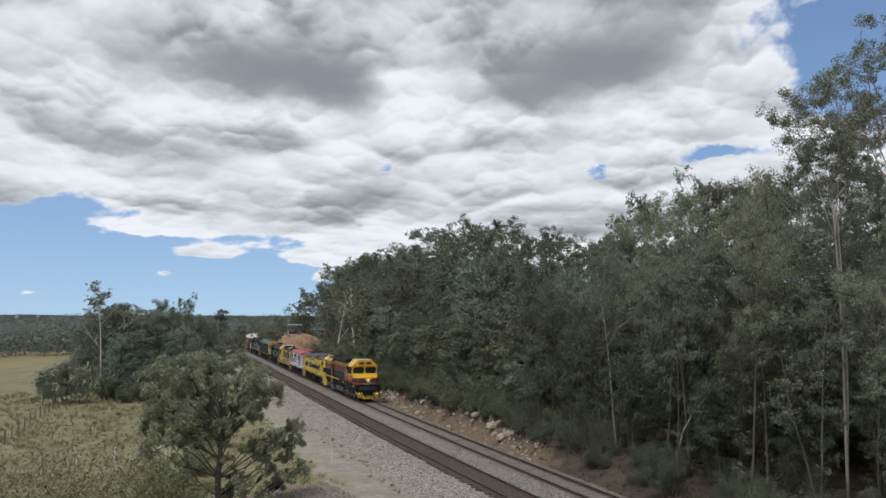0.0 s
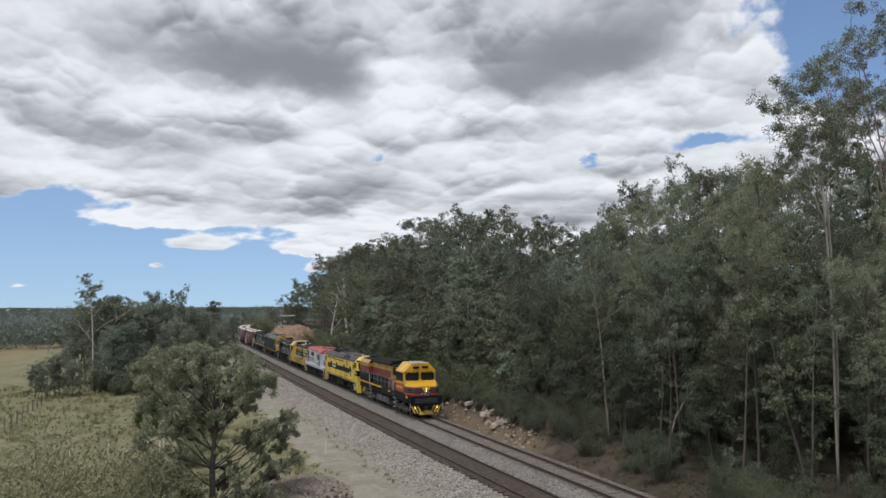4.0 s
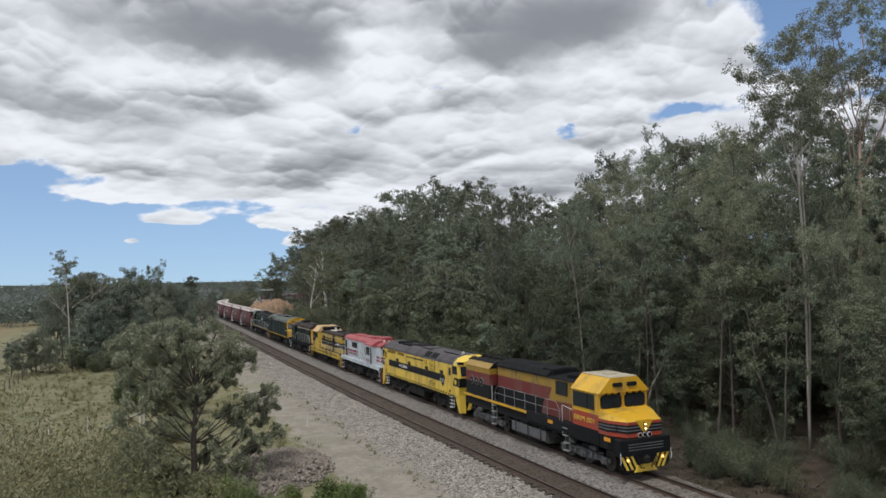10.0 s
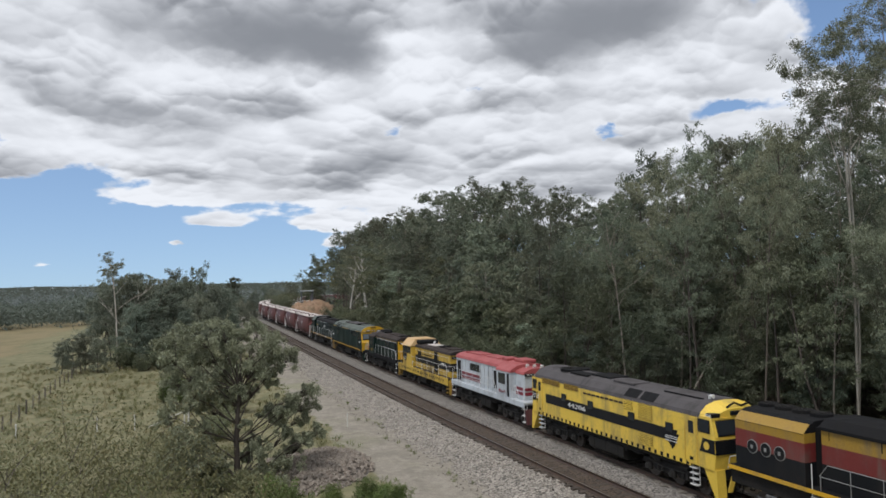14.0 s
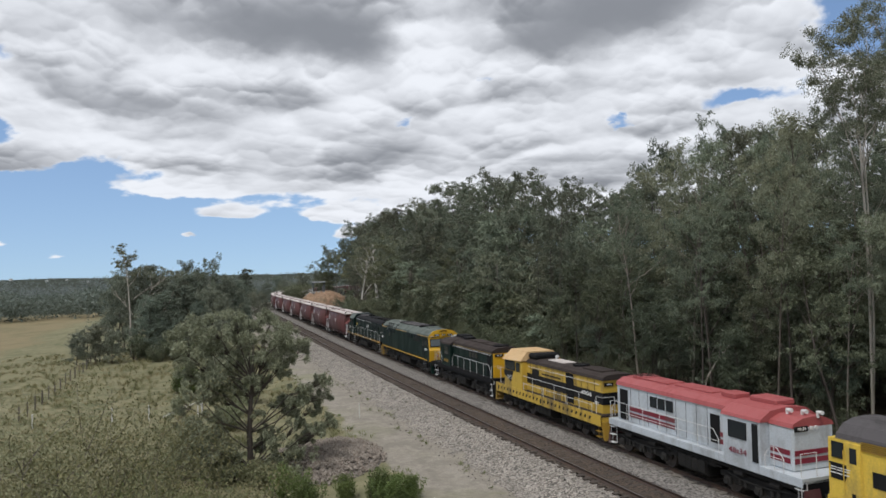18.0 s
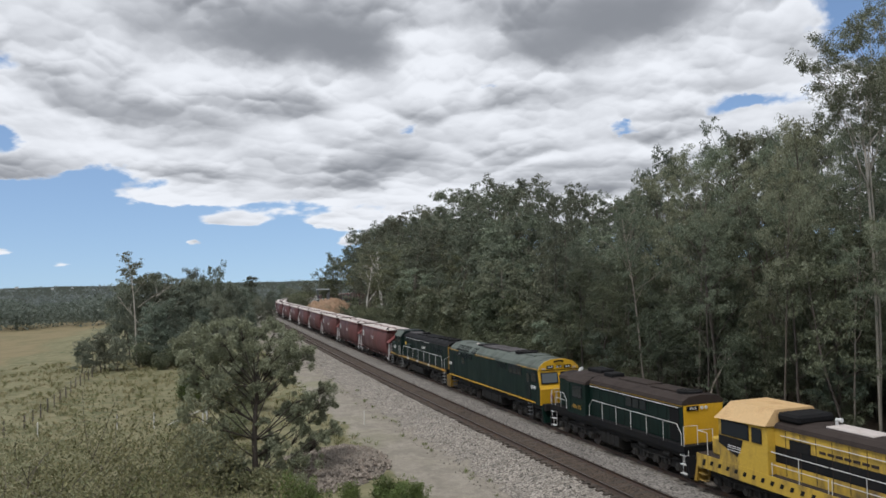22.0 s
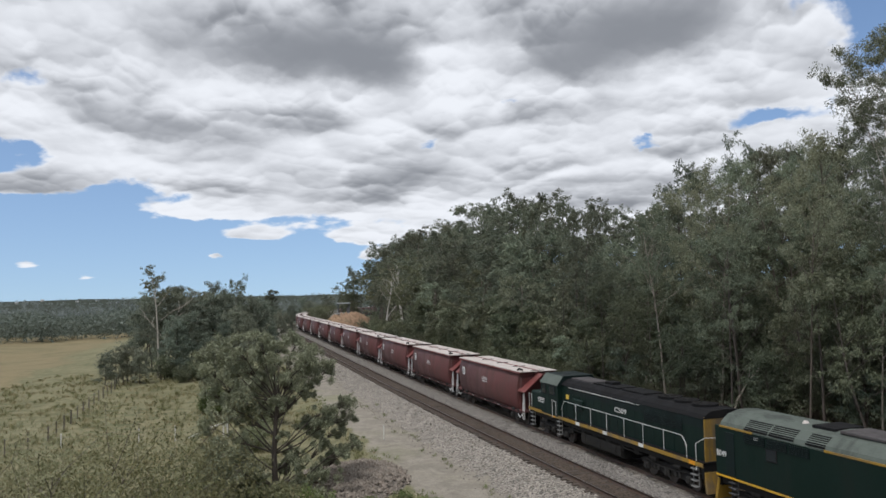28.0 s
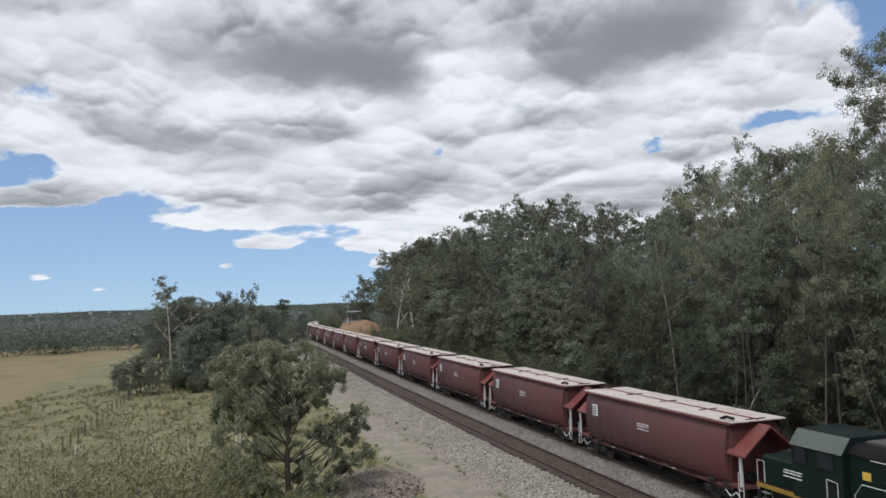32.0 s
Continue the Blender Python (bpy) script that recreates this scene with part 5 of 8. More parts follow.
WHEEL = surface("wheel_steel", (0.10, 0.085, 0.075), 0.55, 0.6, 16, 3)
PANE = glass("dark_glass")
# sky reflection painted into the glass as a pale base colour
REFLECTION_PANE = glass("painted_reflection_glass", (0.12, 0.135, 0.145))
ORANGE = paint("orange_reflector", (0.75, 0.33, 0.02), 0.4, amount=0.2)
LAMP = glow("headlamp", (1.0, 0.78, 0.42), 2.2)
AMBER = glow("marker_lamp", (1.0, 0.6, 0.2), 1.3)
MARK = paint("white_lettering", (0.74, 0.74, 0.73), 0.5, amount=0.15)
MARK_GOLD = paint("yellow_lettering", (0.70, 0.48, 0.07), 0.5, amount=0.15)
MARK_RED = paint("dark_red_lettering", (0.22, 0.03, 0.05), 0.5, amount=0.15)

for m in (SOOT, GREY_ROOF, BROWN_ROOF, UNDER, GEAR, BLACK, GREEN, TEAL_BLACK):
    m.node_tree.nodes["Principled BSDF"].inputs["Specular IOR Level"].default_value = 0.2

TRAIN, ENDS = [], (89.65, 107.45, 124.65, 138.35, 153.05, 166.85, 185.35, 205.05)
WAGON_LENGTH, WAGONS = 16.0, 18


def slab(thing, name, x0, x1, z0, z1, w, material, label="", t=0.018, sides=(-1, 1)):
    """A flat piece lying on the vehicle's side walls, w from its middle; one object a side."""
    for s in sides:
        part(name, box(fresh(), x0, x1, s * (w - 0.012), s * (w + t), z0, z1), material, thing, label)


def side_shape(thing, name, outline, w, material, label="", t=0.018, sides=(-1, 1)):
    """A flat (x, z) outline on the side walls."""
    for s in sides:
        lo, hi = sorted((s * (w - 0.012), s * (w + t)))
        part(name, prism(fresh(), outline, lo, hi, "y"), material, thing, label)


def lettering(thing, text, x, z, size, material, w=1.45, label="", width=None):
    """Raised characters on the seen side."""
    cu = bpy.data.curves.new("lettering", "FONT")
    cu.body, cu.size, cu.extrude, cu.align_x, cu.align_y = text, size, 0.006, "CENTER", "CENTER"
    cu.resolution_u = 2
    tmp = bpy.data.objects.new("lettering", cu)
    scene.collection.objects.link(tmp)
    bpy.context.view_layer.update()
    me = bpy.data.meshes.new_from_object(tmp.evaluated_get(bpy.context.evaluated_depsgraph_get()))
    bpy.data.objects.remove(tmp)
    if width:
        xs = [v.co.x for v in me.vertices]
        k = width / (max(xs) - min(xs))
        me.transform(Matrix.Diagonal((k, 1, 1, 1)))
    me.materials.clear()
    me.materials.append(material)
    return link_mesh("lettering", me, None, thing, label, pose(x, -w - 0.024, z, 90, 0, 0))


def front_lettering(thing, text, x, y, z, size, material):
    ob = lettering(thing, text, 0, 0, size, material, 0)
    ob.matrix_basis = pose(x, y, z, 90, 0, 90)
    return ob


def emblem(thing, x, z, size, material, w, slant=0.12, dark=None):
    """The operator's mark, as three slanted blocks."""
    if dark:
        side_shape(thing, "emblem_ground", [(x - size * 1.5, z + size * 0.75), (x + size * 1.5, z + size * 0.75), (x + size * 0.45, z - size * 1.0)], w, dark, t=0.022, sides=(-1,))
    for k in (-1, 0, 1):
        c = x + k * size * 0.86
        h = size * 0.36
        for lo, hi, shift in ((0.72, 1.0, 0.1), (0.0, 0.28, -0.1), (-1.0, -0.72, -0.2)):
            a, b = c - size * 0.36, c + size * 0.36
            side_shape(thing, "emblem", [(a + shift * slant, z + h * lo), (b + shift * slant, z + h * lo), (b + shift * slant, z + h * hi), (a + shift * slant, z + h * hi)], w + 0.014, material, sides=(-1,), t=0.014)


def bar(thing, points, r=0.022, material=None, name="handrail", label=""):
    return part(name, tube(fresh(), points, r, 5), material or RAIL_WHITE, thing, label)


def fence_rail(thing, x0, x1, y, z, posts, material=None, top=1.0, mid=0.5, drop=True):
    """A walkway handrail: top and middle bar with its posts, one object."""
    bm = fresh()
    tube(bm, [(x0, y, z + (top * 0.55 if drop else top)), (x0 + 0.35, y, z + top), (x1 - 0.35, y, z + top), (x1, y, z + (top * 0.55 if drop else top))], 0.0155, 5)
    if mid:
        tube(bm, [(x0, y, z + mid), (x1, y, z + mid)], 0.0135, 5)
    for k in range(posts):
        x = x0 + 0.03 + (x1 - x0 - 0.06) * k / (posts - 1)
        tube(bm, [(x, y, z - 0.1), (x, y, z + (top if 0 < k < posts - 1 else top * 0.6))], 0.0145, 5)
    return part("handrail", bm, material or RAIL_WHITE, thing)


def steps(thing, x, y, z0, z1, count, material=None, width=0.5):
    bm = fresh()
    for k in range(count):
        z = z0 + (z1 - z0) * k / max(1, count - 1)
        box(bm, x - width / 2, x + width / 2, y - 0.1, y + 0.1, z - 0.02, z + 0.02)
    tube(bm, [(x - width / 2, y + 0.08, z0), (x - width / 2, y + 0.08, z1 + 0.25)], 0.02, 4)
    tube(bm, [(x + width / 2, y + 0.08, z0), (x + width / 2, y + 0.08, z1 + 0.25)], 0.02, 4)
    return part("step_ladder", bm, material or RAIL_WHITE, thing)


def wheelset_mesh(r=0.5):
    bm = fresh()
    for s in (-1, 1):
        cyl(bm, 0, s * 0.74, 0, r, 0.12, "y", 20)
        cyl(bm, 0, s * 0.68, 0, r + 0.03, 0.03, "y", 20)
        cyl(bm, 0, s * 0.81, 0, r * 0.42, 0.05, "y", 12)
        for k in range(3):
            a = k * math.tau / 3
            cyl(bm, math.cos(a) * r * 0.66, s * 0.802, math.sin(a) * r * 0.66, 0.05, 0.012, "y", 8)
    cyl(bm, 0, 0, 0, 0.09, 1.5, "y", 10)
    me = bpy.data.meshes.new("wheelset")
    bm.to_mesh(me)
    bm.free()
    me.materials.append(WHEEL)
    return me


WHEELSET = wheelset_mesh(0.5)


def bogie_meshes(axles, gap, style):
    """Side frames, springs and brake gear of a bogie, as (name, mesh) pieces for both sides."""
    half = gap * (axles - 1) / 2
    out = []
    for s in (-1, 1):
        bm = fresh()
        y0, y1 = sorted((s * 0.98, s * 1.09))
        if style == "cast":
            outline = [(-half - 0.5, 0.62), (-half - 0.5, 0.82), (-half + 0.25, 0.92), (half - 0.25, 0.92), (half + 0.5, 0.82), (half + 0.5, 0.62), (half + 0.2, 0.66)]
            for k in range(axles - 1):
                c = half - gap * (k + 0.5)
                outline += [(c + gap * 0.28, 0.42), (c - gap * 0.28, 0.42), (c - gap * 0.5 + 0.2, 0.66)]
            prism(bm, outline, y0, y1, "y")
        else:
            prism(bm, [(-half - 0.45, 0.5), (-half - 0.45, 0.66), (-0.4, 0.78), (0.4, 0.78), (half + 0.45, 0.66), (half + 0.45, 0.5), (0.42, 0.36), (-0.42, 0.36)], y0, y1, "y")
        iron = GEAR_PALE if style == "bright" else GEAR
        out.append(("side_frame", bm, iron if style == "bright" else UNDER))
        for k in range(axles):
            x = -half + gap * k
            bm = box(fresh(), x - 0.19, x + 0.19, min(s * 1.0, s * 1.2), max(s * 1.0, s * 1.2), 0.34, 0.68, 0.04)
            cyl(bm, x, s * 1.22, 0.5, 0.13, 0.08, "y", 12)
            out.append(("axle_box", bm, iron))
        for k in range(axles - 1):
            c = -half + gap * (k + 0.5)
            for off in (-0.16, 0.16):
                coil = [(c + off, s * 1.12, 0.46 + 0.035 * j) for j in range(9)]
                out.append(("spring", tube(fresh(), coil, [0.085 if j % 2 else 0.06 for j in range(9)], 7), iron))
        bm = cyl(fresh(), half * 0.5 + 0.1, s * 1.18, 0.98, 0.11, 0.5, "x", 10)
        cyl(bm, -half * 0.5 - 0.1, s * 1.18, 0.98, 0.11, 0.5, "x", 10)
        tube(bm, [(-half, s * 1.15, 0.84), (-half * 0.4, s * 1.17, 0.7), (half * 0.4, s * 1.17, 0.74), (half, s * 1.15, 0.86)], 0.03, 5)
        out.append(("brake_gear", bm, iron))
    bm = box(fresh(), -half * 0.8, half * 0.8, -0.9, 0.9, 0.55, 0.85)
    box(bm, -0.3, 0.3, -1.0, 1.0, 0.7, 1.0)
    out.append(("bolster", bm, UNDER))
    made = []
    for name, bm, material in out:
        me = bpy.data.meshes.new(name)
        bm.to_mesh(me)
        bm.free()
        me.materials.append(material)
        made.append((name, me))
    return made, [(-half + gap * k) for k in range(axles)]


BOGIES = {"three": bogie_meshes(3, 1.75, "cast"), "three_bright": bogie_meshes(3, 1.75, "bright"), "two": bogie_meshes(2, 1.75, "plain")}


def bogie(thing, x, kind="three"):
    pieces, axles = BOGIES[kind]
    b = empty("bogie")
    b.parent, b.matrix_basis = thing, pose(x, 0, 0)
    for name, me in pieces:
        link_mesh(name, me, None, b)
    for a in axles:
        link_mesh("wheelset", WHEELSET, None, b, at=pose(a, 0, 0.5))


def coupler(thing, x, way):
    bm = box(fresh(), min(x - way * 0.75, x), max(x - way * 0.75, x), -0.09, 0.09, 0.72, 0.92, 0.02)
    box(bm, min(x - way * 0.22, x), max(x - way * 0.22, x), -0.17, 0.15, 0.66, 0.98, 0.03)
    part("coupler", bm, UNDER, thing)
    for s in (-1, 1):
        part("brake_hose", tube(fresh(), [(x - way * 0.55, s * 0.35, 1.05), (x - way * 0.3, s * 0.4, 0.8), (x - way * 0.12, s * 0.3, 0.45), (x, s * 0.2, 0.5)], 0.03, 5), UNDER, thing)


def gear(thing, length, bogies, kind, tank=None, tank_material=None, under=(1.05, 1.4), half=1.25, inset=0.55):
    """Underframe, bogies, fuel tank and couplers."""
    e = length / 2 - inset
    part("underframe", box(fresh(), -e, e, -half, half, under[0], under[1]), UNDER, thing)
    for k in range(6):
        x = bogies[1] + 2.6 + (bogies[0] - bogies[1] - 5.2) * k / 5
        part("underfloor_box", box(fresh(), x - 0.22, x + 0.22, -1.2, 1.2, 0.75 + 0.06 * (k % 3), under[0] + 0.02), UNDER, thing)
    part("air_pipe", tube(fresh(), [(bogies[1] + 2, -1.22, 0.98), (bogies[0] - 2, -1.22, 0.98)], 0.035, 5), UNDER, thing)
    for x in bogies:
        bogie(thing, x, kind)
    if tank:
        bm = prism(fresh(), [(-1.3, 1.0), (-1.3, 0.5), (-1.05, 0.32), (1.05, 0.32), (1.3, 0.5), (1.3, 1.0)], tank[0], tank[1])
        t = part("fuel_tank", bm, tank_material or UNDER, thing)
        for x in (tank[0] + 0.5, (tank[0] + tank[1]) / 2, tank[1] - 0.5):
            part("tank_strap", box(fresh(), x - 0.04, x + 0.04, -1.32, 1.32, 0.48, 1.03), UNDER, t)
    for way in (1, -1):
        coupler(thing, way * (length / 2 + 0.02), way)


def plough(thing, x, way, material, wide=1.35, low=0.28, high=1.2, lean=0.35):
    """Legs and blade below the headstock."""
    for s in (-1, 1):
        part("pilot", prism(fresh(), [(x, high), (x + way * 0.12, high), (x + way * lean, low), (x + way * (lean - 0.16), low)], min(s * 0.62, s * wide), max(s * 0.62, s * wide), "y"), material, thing)


def slats(thing, name, x0, x1, z0, z1, w, count, material, backing=None, upright=False, sides=(-1, 1)):
    """A louvred grille: backing and each blade."""
    for s in sides:
        y0, y1 = sorted((s * (w - 0.01), s * (w + 0.012)))
        g = part(name, box(fresh(), x0, x1, y0, y1, z0, z1), backing or SOOT, thing)
        if s > 0:
            continue
        for k in range(count):
            if upright:
                c = x0 + (x1 - x0) * (k + 0.5) / count
                part("blade", box(fresh(), c - (x1 - x0) / count * 0.3, c + (x1 - x0) / count * 0.3, -w - 0.035, -w, z0, z1), material, g)
            else:
                c = z0 + (z1 - z0) * (k + 0.5) / count
                part("blade", box(fresh(), x0, x1, -w - 0.035, -w, c - (z1 - z0) / count * 0.3, c + (z1 - z0) / count * 0.3), material, g)


def window(thing, x0, x1, z0, z1, w, frame_mat=None, pane=None, sides=(-1, 1)):
    for s in sides:
        y0, y1 = sorted((s * (w - 0.01), s * (w + 0.03)))
        f = part("window_frame", box(fresh(), x0 - 0.05, x1 + 0.05, y0, y1, z0 - 0.05, z1 + 0.05, 0.015), frame_mat or BLACK, thing)
        part("pane", box(fresh(), x0, x1, min(s * (w + 0.026), s * (w + 0.034)), max(s * (w + 0.026), s * (w + 0.034)), z0, z1), pane or PANE, f)


def screen(thing, x, y0, y1, z0, z1, way=1, frame_mat=None, pane=None):
    """A windscreen in an end wall."""
    a, b = sorted((x - way * 0.01, x + way * 0.035))
    f = part("windscreen_frame", box(fresh(), a, b, y0 - 0.06, y1 + 0.06, z0 - 0.06, z1 + 0.06, 0.02), frame_mat or BLACK, thing)
    a, b = sorted((x + way * 0.03, x + way * 0.042))
    g = part("windscreen", box(fresh(), a, b, y0, y1, z0, z1, 0.004), pane or PANE, f)
    part("wiper", tube(fresh(), [(x + way * 0.06, y0 + 0.1, z0), (x + way * 0.06, (y0 + y1) / 2, z1 - 0.15)], 0.012, 4), SOOT, f)
    return g


def shell(thing, name, x0, x1, outline, material, label="", bevel=0.0):
    """A body of one cross-section; the outline gives the +y half from the bottom up, mirrored."""
    full = outline + [(-y, z) for y, z in reversed(outline) if y > 0.001]
    bm = prism(fresh(), full, x0, x1)
    if bevel:
        bmesh.ops.bevel(bm, geom=[e for e in bm.edges if abs(e.verts[0].co.x - e.verts[1].co.x) < 1e-4], offset=bevel, segments=1, affect="EDGES")
    return part(name, bm, material, thing, label)


def lamp_pair(thing, x, z, gap=0.16, upright=False, material=None, way=1):
    for k in (-1, 1):
        y, dz = (0, k * gap / 2) if upright else (k * gap / 2, 0)
        h = part("headlight", cyl(fresh(), x, y, z + dz, 0.085, 0.06, "x", 12), BLACK, thing)
        part("lens", cyl(fresh(), x + way * 0.035, y, z + dz, 0.055, 0.02, "x", 12), material or LAMP, h)


def roof_hatch(thing, x0, x1, y0, y1, z, material, t=0.05, name="roof_hatch"):
    part(name, box(fresh(), x0, x1, y0, y1, z - 0.02, z + t, 0.02), material, thing)


def roof_fan(thing, x, y, z, r, material=None):
    f = part("roof_fan", cyl(fresh(), x, y, z + 0.06, r, 0.14, "z", 24), material or SOOT, thing)
    bm = fresh()
    for k in range(6):
        a = k * math.pi / 6
        tube(bm, [(x - r * math.cos(a), y - r * math.sin(a), z + 0.15), (x + r * math.cos(a), y + r * math.sin(a), z + 0.15)], 0.012, 4)
    part("fan_guard", bm, GEAR, f)


def beacon(thing, x, y, z, material=None):
    part("roof_horn", cyl(cyl(fresh(), x, y, z + 0.1, 0.06, 0.22, "z", 10), x + 0.1, y, z + 0.2, 0.05, 0.26, "x", 8, 0.09), material or RAIL_WHITE, thing)


def rounded(y0, y1, z0, z1, r, x0, x1):
    """A plate across the vehicle with round corners."""
    outline = []
    for cy, cz, a0 in ((y1 - r, z1 - r, 0), (y0 + r, z1 - r, 90), (y0 + r, z0 + r, 180), (y1 - r, z0 + r, 270)):
        outline += [(cy + r * math.cos(radians(a0 + 22.5 * q)), cz + r * math.sin(radians(a0 + 22.5 * q))) for q in range(5)]
    return prism(fresh(), outline, x0, x1)


def register(thing, k):
    TRAIN.append((thing, (ENDS[k] + ENDS[k + 1]) / 2, ENDS[k + 1] - ENDS[k]))


def locomotive(label):
    return tagged(empty("locomotive"), label, "locomotive", "train locomotives")


def build_lead():
    """Black, red and gold locomotive with a yellow wide nose."""
    t = locomotive("black, red and yellow diesel locomotive with wide yellow nose")
    L = ENDS[1] - ENDS[0]
    gear(t, L, (5.3, -5.3), "three_bright", (-1.9, 1.9), TANK, (1.15, 1.8))
    part("walkway", box(fresh(), -8.3, 4.9, -1.42, 1.42, 1.78, 1.87), SOOT, t)
    slab(t, "sill_stripe", -8.3, 0.1, 1.72, 1.87, 1.42, GOLD, "yellow painted sill edge")
    slab(t, "sill_edge", 0.1, 7.1, 1.38, 1.89, 1.42, BLACK)
    # rear cooling block
    for z0, z1, m, n in ((1.88, 2.72, BLACK, "lower_panel"), (2.72, 3.4, DULL_RED, "red_band"), (3.4, 3.75, OCHRE, "yellow_band")):
        part(n, box(fresh(), -7.85, -4.45, -1.43, 1.43, z0, z1), m, t)
    shell(t, "rear_roof", -7.85, -4.45, [(1.43, 3.75), (1.12, 4.05), (0.9, 4.15), (0.0, 4.2)], SOOT)
    for s in (-1, 1):
        part("roof_slope", prism(fresh(), [(s * 1.45, 3.74), (s * 1.15, 4.06), (s * 1.12, 4.02), (s * 1.42, 3.71)], -7.84, -4.46), OCHRE, t)
    for k in range(3):
        x = -6.95 + 0.68 * k
        ring = part("badge", cyl(fresh(), x, -1.437, 2.82, 0.27, 0.03, "y", 20), RAIL_GREY, t, "grey ring badge")
        part("badge_disc", cyl(fresh(), x, -1.45, 2.82, 0.235, 0.03, "y", 20), BLACK, ring)
        part("badge_mark", box(fresh(), x - 0.06, x + 0.06, -1.475, -1.46, 2.75, 2.89), RAIL_GREY, ring)
    part("recess", box(fresh(), -4.45, -4.05, -0.9, 0.9, 1.87, 3.95), SOOT, t)
    # engine hood
    for z0, z1, m, n in ((1.87, 2.75, BLACK, "hood_panel"), (2.75, 3.42, DULL_RED, "red_band"), (3.42, 3.95, OCHRE, "yellow_band")):
        part(n, box(fresh(), -4.05, 4.7, -1.05, 1.05, z0, z1), m, t)
    side_shape(t, "black_wedge", [(0.8, 1.88), (1.7, 1.88), (1.4, 2.75), (0.8, 2.75)], 1.045, BLACK)
    side_shape(t, "red_wedge", [(1.1, 1.9), (3.1, 1.9), (3.1, 2.76), (1.5, 2.76)], 1.047, DULL_RED, t=0.02)
    side_shape(t, "worn_panel", [(1.9, 2.75), (4.65, 2.75), (4.65, 3.43), (2.3, 3.43)], 1.047, OCHRE, "sooty yellow side panel", t=0.02)
    side_shape(t, "sooty_panel", [(3.1, 1.9), (4.65, 1.9), (4.65, 2.85), (3.1, 2.76)], 1.05, DULL_RED, t=0.02)
    window(t, 2.75, 3.8, 3.2, 3.82, 1.07)
    part("hood_door_strap", box(fresh(), 4.0, 4.06, -1.09, -1.05, 1.9, 3.9), OCHRE, t)
    drips = random.Random(4)
    for k in range(9):
        x = -3.6 + 0.68 * k + drips.uniform(-0.25, 0.25)
        part("drip_streak", box(fresh(), x, x + drips.uniform(0.02, 0.06), -1.058, -1.05, drips.uniform(3.5, 3.8), 3.93), OCHRE if k % 3 else SOOT, t)
    shell(t, "hood_roof", -4.1, 1.9, [(1.13, 3.93), (1.13, 4.04), (0.78, 4.3), (0.0, 4.36)], SOOT)
    shell(t, "exhaust_housing", 0.9, 2.0, [(0.85, 3.9), (0.8, 4.36), (0.0, 4.42)], SOOT, bevel=0.06)
    shell(t, "hood_roof", 1.9, 4.75, [(1.1, 3.93), (1.05, 4.0), (0.0, 4.1)], SOOT)
    roof_fan(t, 3.4, 0.1, 4.08, 0.75)
    for k in range(4):
        roof_fan(t, -7.5 + 0.85 * k, 0, 4.17, 0.4)
    fence_rail(t, -3.9, 3.5, -1.36, 1.87, 7, RAIL_GREY, 0.95, 0.5)
    fence_rail(t, -3.9, 3.5, 1.36, 1.87, 7, RAIL_GREY, 0.95, 0.5)
    bar(t, [(-4.2, -1.4, 1.3), (-4.2, -1.4, 2.75)], 0.02)
    bar(t, [(3.8, -1.4, 1.3), (3.8, -1.4, 2.75), (4.2, -1.3, 2.65), (4.75, -1.3, 2.6)], 0.02)
    for x in (-4.0, 4.1):
        steps(t, x, -1.38, 0.45, 1.6, 4, RAIL_GREY, 0.42)
        steps(t, x, 1.38, 0.45, 1.6, 4, RAIL_GREY, 0.42)
    for x in (2.4, 5.3, 7.5):
        slab(t, "reflector", x, x + 0.5, 1.6, 1.78, 1.43, ORANGE, "orange reflector")
    # cab
    part("cab_lower", box(fresh(), 4.85, 7.1, -1.45, 1.45, 1.28, 1.98), BLACK, t)
    part("cab_band", box(fresh(), 4.85, 7.1, -1.45, 1.45, 1.98, 2.72), RED, t, "orange-red cab band")
    part("cab_wall", box(fresh(), 4.85, 7.1, -1.45, 1.45, 2.72, 3.78), GOLD, t)
    part("cab_roof_slope", prism(fresh(), [(-1.5, 3.76), (-0.8, 4.48), (0.8, 4.48), (1.5, 3.76)], 4.8, 7.25), GOLD, t, "sloping yellow cab roof")
    part("cab_roof", box(fresh(), 4.82, 7.23, -0.82, 0.82, 4.47, 4.515, 0.015), CAB_TOP, t, "weathered pale cab roof")
    part("roof_hatch", box(fresh(), 5.8, 6.3, -0.3, 0.3, 4.51, 4.56, 0.01), CAB_TOP, t)
    window(t, 5.0, 6.2, 2.98, 3.62, 1.46, BLACK)
    window(t, 6.3, 6.75, 2.98, 3.62, 1.46, BLACK)
    lettering(t, "BRM 001", 5.95, 2.36, 0.36, MARK_GOLD, 1.455, "yellow lettering", 1.75)
    for s in (-1, 1):
        f = part("windscreen_frame", rounded(s * 0.7 - 0.62, s * 0.7 + 0.62, 3.0, 3.66, 0.2, 7.08, 7.13), BLACK, t)
        part("windscreen", rounded(s * 0.7 - 0.55, s * 0.7 + 0.55, 3.06, 3.6, 0.16, 7.125, 7.14), PANE, f)
        part("wiper", tube(fresh(), [(7.16, s * 0.35, 3.05), (7.16, s * 0.75, 3.45)], 0.012, 4), SOOT, f)
        part("number_box", rounded(s * 0.42 - 0.28, s * 0.42 + 0.28, 4.04, 4.24, 0.08, 7.2, 7.32), BLACK, t)
        for y in (0.25, 0.62, 1.0):
            part("sun_visor_bracket", prism(fresh(), [(7.1, 3.78), (7.24, 3.84), (7.12, 3.62)], s * y - 0.05, s * y + 0.05, "y"), SOOT, t)
